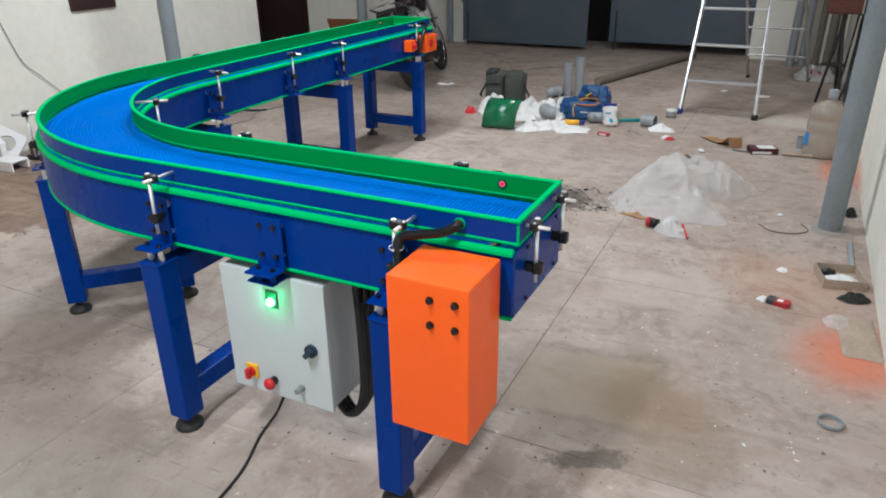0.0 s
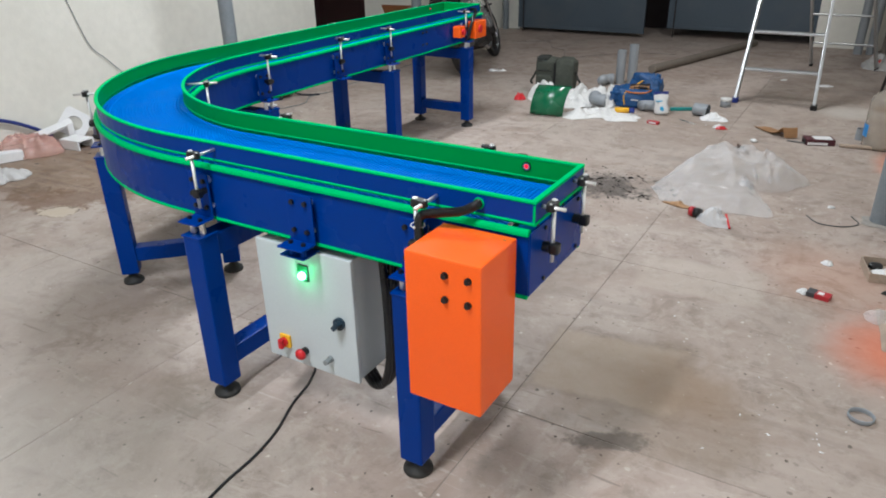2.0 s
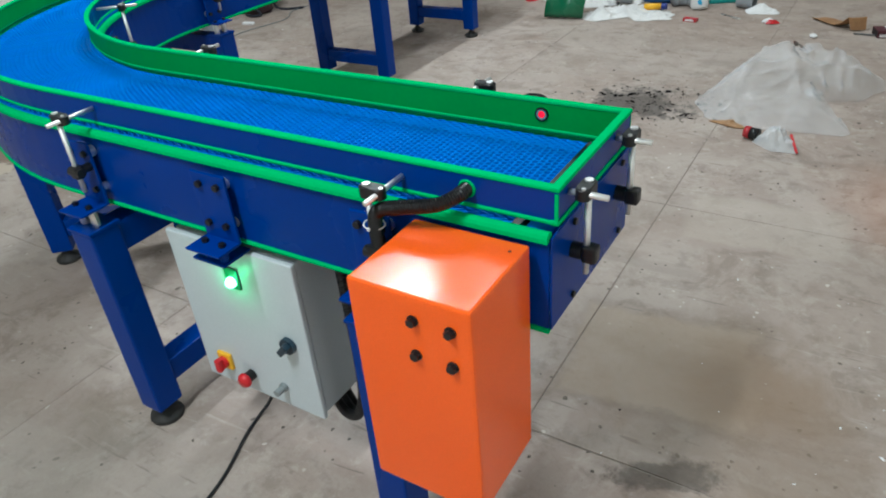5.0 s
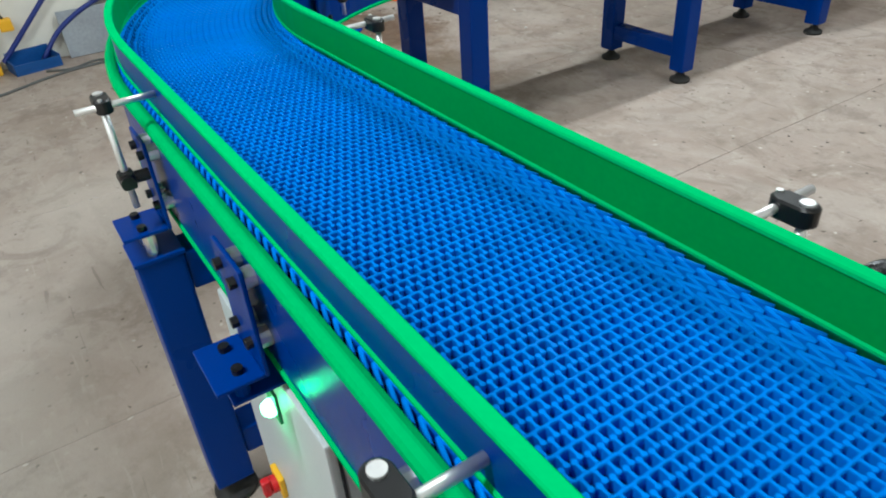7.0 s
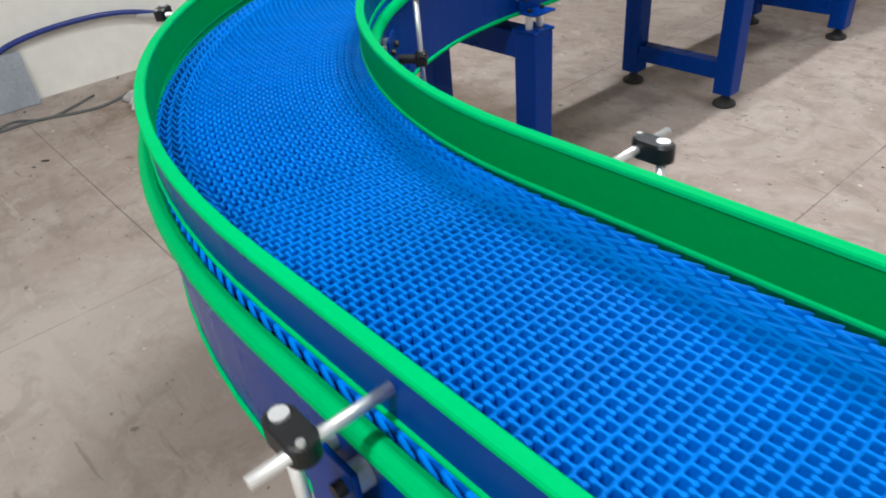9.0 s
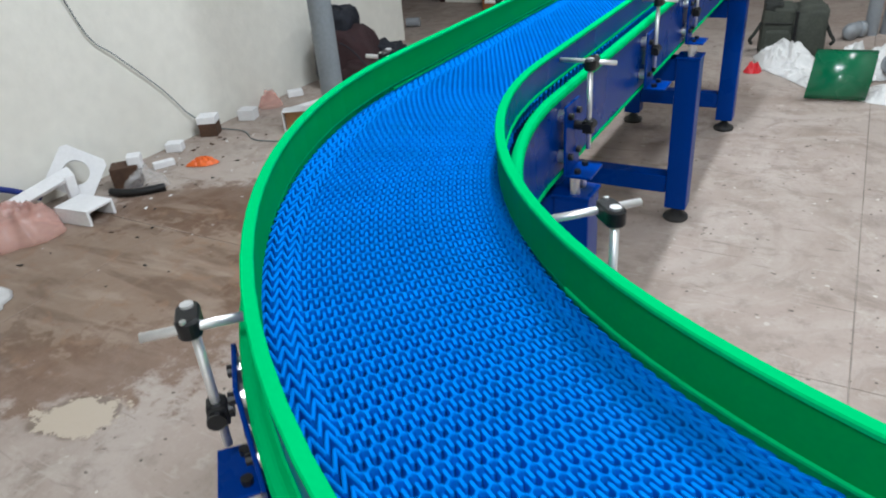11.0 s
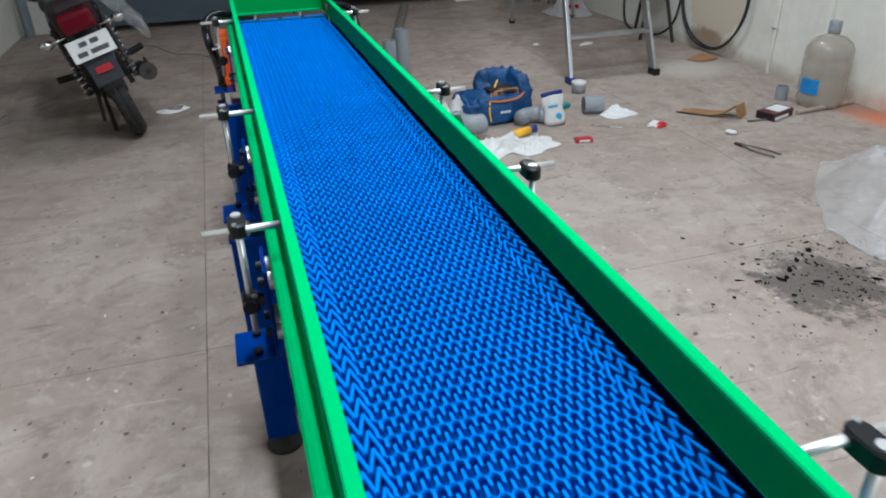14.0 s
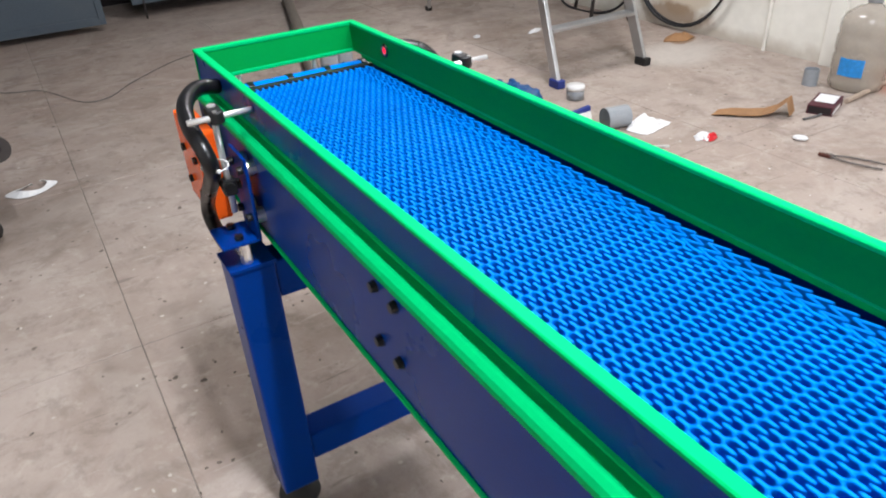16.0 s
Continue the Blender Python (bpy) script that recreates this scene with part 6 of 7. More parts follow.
part("label_end", rod(bmesh.new(), (-0.075, 0, 0.028), (-0.048, 0, 0.028), 0.028, 16), COLA, t, "red label", True)
part("label_band", rod(bmesh.new(), (-0.048, 0, 0.028), (-0.012, 0, 0.028), 0.0275, 16), BLACK, t, "black label band", True)
part("crushed_body", heap(bmesh.new(), [(-0.02, -0.035), (0.09, -0.075), (0.19, -0.04), (0.15, 0.04), (0.05, 0.06), (-0.02, 0.03)], [(0.06, 0.0, 0.06, 0.06)], 0.05, 51, 14, 48, 0.5), BOTTLECLEAR, t, "crushed clear plastic body", True)
part("red_edge", rod(bmesh.new(), (0.115, 0.05, 0.045), (0.19, -0.04, 0.010), 0.006, 8), RED, t)
spread("paper_wrapper", [(-0.73, 3.945), (-0.60, 3.895), (-0.54, 3.91), (-0.62, 3.975)], [], 0.03, 61.0, TANPAPER, "tan paper wrapper half under plastic film", "wrapper", "", 0.5, 2.0, 8, 24)

# along the east wall
t = carton("cigarette_pack", 0.095, 0.05, 0.022, COLA, "red and black cigarette pack lying on the floor", (0.20, 3.103, 0), -14)
part("label", box(bmesh.new(), -0.005, 0.02, -0.015, 0.012, 0.0222, 0.0228), PAPER, t)
part("dark_end", box(bmesh.new(), -0.0482, -0.012, -0.0256, 0.0256, 0.0005, 0.0226, 0.001), PRINTDARK, t, "black printed end")
solo("paper_scrap", crumple(bmesh.new(), 0.055, 0.06, 0.02, 81, 8), PAPER, "scrap of white paper on the floor", "paper", (0.135, 3.119, 0), 30, "paper scraps")
solo("paper_scrap", crumple(bmesh.new(), 0.06, 0.05, 0.02, 83, 8), PAPER, "scrap of white paper on the floor", "paper", (0.205, 3.486, 0), 0, "paper scraps")
solo("paper_scrap", crumple(bmesh.new(), 0.04, 0.035, 0.015, 85, 8), PAPER, "scrap of white paper on the floor", "paper", (0.16, 4.308, 0), 0, "paper scraps")
t = carton("open_tray", 0.19, 0.20, 0.045, CARD_PALE, "open wooden-brown carton tray with scraps inside", (0.455, 3.488, 0), 12, True)
ob = part("scraps", crumple(bmesh.new(), 0.15, 0.14, 0.03, 91, 10), PAPER, t)
ob.location = (0.01, -0.02, 0.004)
ob = part("black_lump", ball(bmesh.new(), (-0.04, 0.05, 0.02), 0.026, 1.3, 1, 0.7), BLACK, t)
sheet(0.13, 0.09, 0.045, 95.0, OLIVEDARK, "rag", "crumpled dark olive rag on the floor", "rag", (0.515, 3.286, 0), 10, 12)
sheet(0.12, 0.13, 0.04, 97.0, BAGCLEAR, "plastic_wrapper", "crumpled clear wrapper on the floor", "wrapper", (0.44, 3.015, 0), 0, 10)
solo("cardboard_sheet", drape(bmesh.new(), 0.155, 0.38, 0.012, 44.0, 16, 0.12, 1.2, 0.4, 1.0, 0.9), CARD_PALE, "flat piece of dusty brown cardboard by the wall", "cardboard", (0.515, 2.93, 0.0), 4)
bm = box(bmesh.new(), -0.012, 0.012, -0.18, 0.18, 0, 0.012, 0.002)
solo("channel_strip", bm, PVC, "grey cable channel lying on the floor", "channel", (0.515, 3.820, 0), 0)
bm = lathe(bmesh.new(), [(0.0385, 0.0), (0.042, 0.003), (0.042, 0.016), (0.0395, 0.018), (0.0385, 0.010), (0.0385, 0.0)], 28, None, False)
solo("tape_ring", bm, PVC, "empty grey ring lying on the floor", "ring", (0.405, 2.244, 0), smooth=True)
cord("wire_loop", [(0.05, 4.108, 0.004), (0.12, 4.016, 0.004), (0.24, 4.025, 0.004), (0.31, 4.105, 0.004), (0.27, 4.206, 0.004)], 0.003, CORD, "bent piece of thin wire on the floor", 6)
sheet(0.08, 0.10, 0.05, 99.0, BLACK, "rag", "small dark rag at the wall's foot", "rag", (0.53, 4.475, 0), 0, 8)

# along the west wall
t = thing("foam_block", "white foam block with a round hole, leaning on the wall", "foam", (-5.235, 3.13, 0.012), 58, "foam packing")
bm = bmesh.new()
n = 28
outer, inner = [], []
for f in (0.0, 0.06):
    outer.append([])
    inner.append([])
    for k in range(n):
        a = 2 * math.pi * k / n
        cx, cz = math.cos(a), math.sin(a)
        g = 0.125 / max(abs(cx), abs(cz))
        outer[-1].append(bm.verts.new((cx * g, f, cz * g + 0.13)))
        inner[-1].append(bm.verts.new((cx * 0.068, f, cz * 0.068 + 0.13)))
for k in range(n):
    j = (k + 1) % n
    bm.faces.new((outer[0][k], outer[0][j], inner[0][j], inner[0][k]))
    bm.faces.new((outer[1][k], outer[1][j], inner[1][j], inner[1][k]))
    bm.faces.new((outer[0][k], outer[0][j], outer[1][j], outer[1][k]))
    bm.faces.new((inner[0][k], inner[0][j], inner[1][j], inner[1][k]))
bmesh.ops.transform(bm, matrix=Matrix.Translation((0, 0, 0.12)) @ Matrix.Rotation(radians(-22), 4, "X") @ Matrix.Rotation(radians(38), 4, "Y") @ Matrix.Scale(0.86, 4) @ Matrix.Translation((0, 0, -0.13)), verts=bm.verts)
part("block", bm, FOAM, t)


def foam(loc, turn, sx, sy, sz, label="white foam packing block on the floor"):
    bm = box(bmesh.new(), -sx / 2, sx / 2, -sy / 2, sy / 2, 0, sz, 0.006)
    return solo("foam_block", bm, FOAM, label, "foam", loc, turn, "foam packing")


def foam_channel(loc, turn, sx, sy, sz, label):
    """Foam moulding with a hollow that opens at one end."""
    e = 0.014
    bm = box(bmesh.new(), -sx / 2, sx / 2, -sy / 2, sy / 2, sz - e, sz, 0.004)
    box(bm, -sx / 2, sx / 2, -sy / 2, -sy / 2 + e, 0, sz - e, 0.003)
    box(bm, -sx / 2, sx / 2, sy / 2 - e, sy / 2, 0, sz - e, 0.003)
    box(bm, -sx / 2, -sx / 2 + e, -sy / 2 + e, sy / 2 - e, 0, sz - e, 0.003)
    return solo("foam_block", bm, FOAM, label, "foam", loc, turn, "foam packing")


foam_channel((-5.02, 2.985, 0), 6, 0.20, 0.15, 0.075, "hollow white foam moulding lying on the floor")
bm = box(bmesh.new(), -0.17, 0.17, -0.03, 0.03, -0.012, 0.012, 0.005, Matrix.Translation((0, 0, 0.125)) @ Matrix.Rotation(radians(-14), 4, "Y") @ Matrix.Rotation(radians(35), 4, "X"))
box(bm, 0.12, 0.165, -0.03, 0.03, 0.0, 0.16, 0.005)
solo("foam_strip", bm, FOAM, "long white foam strip leaning out over a pink bag", "foam", (-5.23, 2.92, 0), 72)
foam((-5.17, 2.50, 0), 68, 0.24, 0.10, 0.07, "long white foam bar on the floor")
foam((-5.29, 3.76, 0), 30, 0.09, 0.07, 0.05)
foam((-5.16, 3.56, 0), 60, 0.11, 0.04, 0.035)
foam((-5.26, 4.32, 0), 20, 0.10, 0.09, 0.065)
foam((-5.28, 4.79, 0), 50, 0.10, 0.06, 0.04)
foam((-4.60, 4.70, 0), 12, 0.10, 0.04, 0.02)
t = carton("small_carton", 0.10, 0.095, 0.075, CARD_DARK, "small brown and white carton by the wall", (-5.29, 4.03, 0), 30)
part("white_side", box(bmesh.new(), -0.053, 0.053, -0.049, 0.050, 0.0755, 0.115, 0.003), FOAM, t)
t = carton("torn_carton", 0.13, 0.11, 0.11, CARD_DARK, "torn brown carton with foam in it by the wall", (-5.14, 3.321, 0), 45)
ob = part("foam_piece", box(bmesh.new(), 0.02, 0.085, -0.03, 0.045, 0.085, 0.15, 0.006), FOAM, t)
bm = drape(bmesh.new(), 0.22, 0.16, 0.11, 105, 24, 0.3, 2.0, 0.4)
ob = part("film", bm, BAGCLEAR, t)
ob.location = (0.10, -0.08, 0)
cord("black_hose", [(-5.12, 3.199, 0.02), (-5.05, 3.209, 0.02), (-4.98, 3.248, 0.02), (-4.90, 3.338, 0.02)], 0.019, BLACK, "short end of black hose on the floor", 12)
sheet(0.16, 0.07, 0.045, 111.0, ORANGERAG, "orange_wrapper", "bright orange wrapper on the floor", "wrapper", (-4.97, 3.66, 0), 35, 14)
soft(0.52, 0.34, 0.14, 113.0, BAGPINK, "pink_bag", "pink plastic bag lying by the wall", "bag", (-5.20, 2.72, 0), 62, n=40, fine=0.4)
sheet(0.15, 0.10, 0.12, 117.0, BAGPINK, "pink_bag", "pink plastic bag lying by the wall", "bag", (-5.27, 4.535, 0), 60, 14)
soft(0.32, 0.24, 0.05, 119.0, BAGWHITE, "white_wrapper", "flat white wrapping on the floor", "wrapper", (-4.80, 2.25, 0), 30, n=30, fine=0.6, edge=0.5)
t = carton("foam_box", 0.17, 0.12, 0.09, FOAM, "white foam box lying open on its side", (-4.825, 4.31, 0), 118, True)
t.matrix_world = pose(-4.835, 4.30, 0.061, 90, 0, 33)
part("dark_inside", box(bmesh.new(), -0.078, 0.078, -0.053, 0.053, 0.006, 0.05), CARD, t)
foam((-4.965, 4.60, 0.0), 70, 0.30, 0.045, 0.05, "thin white foam strip on the floor")
cord("wall_wire", [(X_W + 0.01, 3.282, 1.4), (X_W + 0.01, 3.434, 0.85), (X_W + 0.012, 3.505, 0.66), (X_W + 0.015, 3.606, 0.56), (X_W + 0.015, 3.828, 0.32), (X_W + 0.02, 3.959, 0.14), (X_W + 0.06, 4.091, 0.02), (-5.12, 4.119, 0.006), (-4.95, 4.026, 0.005),
                    (-4.74, 4.063, 0.005), (-4.52, 4.110, 0.005), (-4.42, 4.22, 0.006), (-4.45, 4.35, 0.006), (-4.45, 4.54, 0.006), (-4.375, 4.90, 0.006), (-4.51, 5.16, 0.006), (-4.46, 5.50, 0.006), (-4.52, 5.82, 0.006), (-4.44, 6.37, 0.006), (-4.55, 6.89, 0.006), (-4.5, 7.45, 0.006)],
     0.0033, CORDBLUE, "grey-blue cable down the wall and over the floor")
solo("wall_board", box(bmesh.new(), 0, 0.03, -0.22, 0.22, 0, 0.5, 0.004), DOORWOOD, "dark wooden board fixed to the wall", "board", (X_W, 4.24, 1.005))
# rucksacks by the column
t = thing("rucksack", "maroon and black rucksack slumped against the wall", "bag", (-4.95, 5.10, 0), 12)
t.scale = (0.95, 0.95, 0.95)
bm = lumpy(bmesh.new(), 0.44, 0.34, 0.42, 21, 0.14)
for v in bm.verts:
    v.co.x -= 0.42 * max(0.0, v.co.z - 0.12)
part("body", bm, MAROON, t, "", True)
part("lower_front", lumpy(bmesh.new(), 0.40, 0.20, 0.22, 25, 0.14), MAROON, t, "", True).location = (0.08, -0.10, 0)
part("top_pocket", lumpy(bmesh.new(), 0.27, 0.26, 0.20, 22, 0.16), NAVYCLOTH, t, "", True).location = (-0.15, 0.05, 0.33)
part("back_panel", lumpy(bmesh.new(), 0.20, 0.30, 0.42, 24, 0.12), NAVYCLOTH, t, "", True).location = (-0.22, 0.04, 0.02)
part("side_pocket", lumpy(bmesh.new(), 0.20, 0.22, 0.20, 23, 0.3), NAVYCLOTH, t, "", True).location = (0.19, 0.12, 0.07)
part("carry_loop", tube(bmesh.new(), spline([(-0.24, 0.03, 0.49), (-0.20, 0.02, 0.54), (-0.11, 0.03, 0.535), (-0.07, 0.03, 0.47)], 6), 0.011, 8), NAVYCLOTH, t)
part("strap", tube(bmesh.new(), spline([(0.26, -0.02, 0.10), (0.30, -0.03, 0.03), (0.40, 0.0, 0.012), (0.52, 0.06, 0.012)], 6), 0.010, 8), NAVYCLOTH, t)
part("strap", tube(bmesh.new(), spline([(0.18, -0.20, 0.06), (0.25, -0.24, 0.02), (0.18, -0.27, 0.012), (0.10, -0.24, 0.015)], 6), 0.012, 8), NAVYCLOTH, t)
part("strap", tube(bmesh.new(), spline([(0.20, 0.08, 0.20), (0.25, 0.08, 0.12), (0.24, 0.06, 0.05)], 6), 0.010, 8), NAVYCLOTH, t)
part("zip", tube(bmesh.new(), spline([(-0.16, -0.16, 0.36), (0.0, -0.195, 0.33), (0.12, -0.20, 0.22), (0.19, -0.19, 0.10)], 6), 0.005, 6), NAVYCLOTH, t)
bm = rod(bmesh.new(), (-0.06, 0, 0.04), (0.06, 0, 0.04), 0.04, 16)
solo("pipe_stub", bm, PVC, "short grey pipe end lying on the floor", "pipe", (-5.56, 6.80, 0), 20)

# big carton by the column
t = carton("big_carton", 0.50, 0.34, 0.48, CARD_RED, "big reddish brown carton on the floor by a column", (-4.98, 7.684, 0), 8)
part("blue_stripe", box(bmesh.new(), -0.14, -0.08, -0.172, -0.1705, 0.0, 0.34), NAVYCLOTH, t, "dark blue printed stripe")
bm = bmesh.new()
for k, (x, w) in enumerate(((0.02, 0.05), (0.085, 0.05), (0.15, 0.045))):
    box(bm, x - w / 2, x + w / 2, -0.1722, -0.1707, 0.13, 0.25)
part("logo", bm, DARKIRON, t, "dark printed bars")
part("lid_flap", box(bmesh.new(), -0.25, 0.25, -0.34, -0.17, 0.478, 0.482, 0, Matrix.Translation((0, -0.17, 0.48)) @ Matrix.Rotation(radians(-58), 4, "X") @ Matrix.Translation((0, 0.17, -0.48))), CARD_RED, t)

# corner with broom and dustpan
solo("broom_handle", rod(bmesh.new(), (0.0, -0.17, 0.06), (-0.02, 0.55, 0.75), 0.014, 12), BLUEROD, "blue broom handle leaning on the wall", "broom", (-5.29, 1.362, 0))
cord("blue_hose", [(-5.335, 2.98, 0.05), (-5.335, 2.86, 0.14), (-5.335, 2.66, 0.245), (-5.335, 2.40, 0.325), (-5.335, 2.10, 0.34), (-5.335, 1.80, 0.30), (-5.32, 1.55, 0.18), (-5.30, 1.40, 0.03)], 0.014, BLUEROD, "thick blue hose lying in an arc against the wall", 12)
t = thing("dustpan", "blue plastic dustpan on the floor by the wall", "dustpan", (-5.26, 1.341, 0), 100)
bm = box(bmesh.new(), -0.13, 0.13, -0.09, 0.09, 0.0, 0.008, 0.003)
box(bm, -0.13, -0.122, -0.09, 0.09, 0.008, 0.07, 0.002)
box(bm, 0.122, 0.13, -0.09, 0.09, 0.008, 0.07, 0.002)
box(bm, -0.122, 0.122, 0.078, 0.09, 0.008, 0.10, 0.002)
part("pan", bm, PANBLUE, t)
part("lip", box(bmesh.new(), -0.13, 0.13, -0.088, -0.08, 0.008, 0.06, 0.002), PANBLUE, t)
t = thing("extension_reel", "yellow plug adaptor with black cable by the wall", "adaptor", (-5.28, 1.119, 0))
part("plug", box(bmesh.new(), -0.04, 0.04, -0.05, 0.05, 0, 0.10, 0.012), YELLOW, t)
part("plug", box(bmesh.new(), -0.03, 0.03, 0.12, 0.19, 0.23, 0.30, 0.010), YELLOW, t)
part("cable", tube(bmesh.new(), spline([(0, -0.02, 0.10), (0, -0.03, 0.22), (0.0, 0.02, 0.38), (0, 0.10, 0.40), (0, 0.15, 0.30)], 7), 0.008, 8), BLACKCORD, t, smooth=True)
foam((-5.20, 0.987, 0), 20, 0.24, 0.20, 0.05, "low white foam slab by the wall")
solo("grey_board", box(bmesh.new(), 0, 0.012, -0.15, 0.15, 0, 0.27, 0.003, Matrix.Rotation(radians(-8), 4, "Y")), BOARDGREY, "grey board leaning on the wall", "board", (-5.305, 1.696, 0))
cord("floor_cable", [(-4.6, 0.496, 0.006), (-4.75, 0.801, 0.006), (-4.85, 1.105, 0.006), (-5.0, 1.409, 0.006), (-5.05, 1.713, 0.006), (-4.95, 2.015, 0.006), (-5.05, 2.269, 0.006)], 0.008, CORD, "grey cable lying over the floor")
cord("floor_cable", [(-5.12, 1.380, 0.006), (-5.06, 1.511, 0.006), (-5.12, 1.663, 0.006), (-5.02, 1.814, 0.006), (-5.15, 2.068, 0.006)], 0.007, CORD, "grey cable lying over the floor")
cord("rope", [(-4.2, 9.027, 0.006), (-3.76, 9.324, 0.006), (-3.50, 8.866, 0.006), (-3.28, 8.731, 0.006), (-3.10, 8.325, 0.006), (-2.95, 8.303, 0.006), (-2.76, 8.542, 0.006), (-2.36, 8.890, 0.006), (-1.9, 8.994, 0.006)], 0.0020, CORD, "thin dark cord winding over the floor")
bm = bmesh.new()
ringpts = [[], []]
for k in range(24):
    a = 2 * math.pi * k / 24
    wob = 1 + 0.12 * math.sin(3 * a + 0.6)
    for q, (g, z) in enumerate(((1.0, 0.004), (0.62, 0.018 + 0.008 * math.sin(2 * a)))):
        ringpts[q].append(bm.verts.new((0.105 * g * wob * math.cos(a), 0.062 * g * wob * math.sin(a), z)))
for k in range(24):
    if k not in (3, 4):
        bm.faces.new((ringpts[0][k], ringpts[0][(k + 1) % 24], ringpts[1][(k + 1) % 24], ringpts[1][k]))
ob = solo("paper_wrapper", bm, PAPER, "pale torn wrapper ring on the floor near the motorcycle", "wrapper", (-3.46, 7.15, 0), 12)
md = ob.modifiers.new("thickness", "SOLIDIFY")
md.thickness = 0.001

# ---- motorcycle ----
bike = thing("motorcycle", "dark maroon motorcycle parked on its stand, seen from behind", "motorcycle", (-3.70, 6.697, 0))
bike.matrix_world = pose(-3.628, 6.79, 0, 0, -16, 12.5)


def wheel(y, w, name):
    prof = []
    for k in range(15):
        a = 2 * math.pi * k / 14
        prof.append((0.262 + 0.040 * math.cos(a), w / 2 * math.sin(a)))
    bm = lathe(bmesh.new(), prof, 40, Matrix.Translation((0, y, 0.302)) @ Matrix.Rotation(radians(90), 4, "Y"))
    tyre = part(name, bm, TYRE, bike, "worn black tyre", True)
    part("rim", lathe(bmesh.new(), [(0.222, -w / 3), (0.232, -w / 3), (0.228, 0), (0.232, w / 3), (0.222, w / 3), (0.216, 0), (0.222, -w / 3)], 36, Matrix.Translation((0, y, 0.302)) @ Matrix.Rotation(radians(90), 4, "Y")), CHROME, tyre)
    part("hub", rod(bmesh.new(), (-0.06, y, 0.302), (0.06, y, 0.302), 0.055, 18), DARKIRON, tyre)
    bm = bmesh.new()
    for k in range(10):
        a = math.pi * 2 * k / 10
        rod(bm, (0.02 * (-1) ** k, y + 0.05 * math.cos(a), 0.302 + 0.05 * math.sin(a)), (0, y + 0.222 * math.cos(a), 0.302 + 0.222 * math.sin(a)), 0.008, 6)
    part("spokes", bm, DARKIRON, tyre)


wheel(0.0, 0.095, "rear_wheel")
wheel(1.25, 0.078, "front_wheel")
# mudguard with lamp and plate
bm = bmesh.new()
rows = []
for k in range(12):
    a = radians(168 - 7.5 * k)
    r = 0.345 + 0.004 * k
    hw = 0.055 + 0.0035 * (11 - k) if k > 2 else 0.06
    p = Vector((0, r * math.cos(a), 0.302 + r * math.sin(a)))
    rows.append([bm.verts.new((x, p.y + 0.02 * (abs(x) / hw), p.z)) for x in (-hw, -hw * 0.6, hw * 0.6, hw)])
for p, q in zip(rows, rows[1:]):
    for j in range(3):
        bm.faces.new((p[j], p[j + 1], q[j + 1], q[j]))
ob = part("rear_mudguard", bm, BIKEGREY, bike, "grey plastic rear mudguard", True)
md = ob.modifiers.new("thickness", "SOLIDIFY")
md.thickness = 0.006
part("mudflap", box(bmesh.new(), -0.075, 0.075, -0.36, -0.345, 0.41, 0.56, 0.006, Matrix.Translation((0, 0, 0))), BIKEGREY, bike, "grey mudguard flap")
part("reflector", box(bmesh.new(), -0.042, 0.042, -0.372, -0.3605, 0.475, 0.51, 0.004), COLA, bike, "red reflector")
m = Matrix.Translation((0, -0.375, 0.615)) @ Matrix.Rotation(radians(-16), 4, "X")
part("number_plate", box(bmesh.new(), -0.108, 0.108, -0.004, 0.004, -0.055, 0.055, 0.003, m), PLATEWHITE, bike, "white plate with dark unreadable bars")
for z, xs in ((0.024, ((-0.052, -0.012), (0.005, 0.048))), (-0.023, ((-0.080, -0.030), (-0.012, 0.080)))):
    for x0, x1 in xs:
        part("plate_bar", box(bmesh.new(), x0, x1, -0.0058, -0.0042, z - 0.012, z + 0.012, 0, m), PRINTDARK, bike, "dark bar")
bm = box(bmesh.new(), -0.085, 0.085, -0.41, -0.30, 0.70, 0.80, 0.025)
part("tail_light", bm, TAILRED, bike, "dark red tail light")
part("tail_cowl", box(bmesh.new(), -0.11, 0.11, -0.36, 0.05, 0.685, 0.86, 0.045), BIKEPAINT, bike, "dark maroon tail cowl")
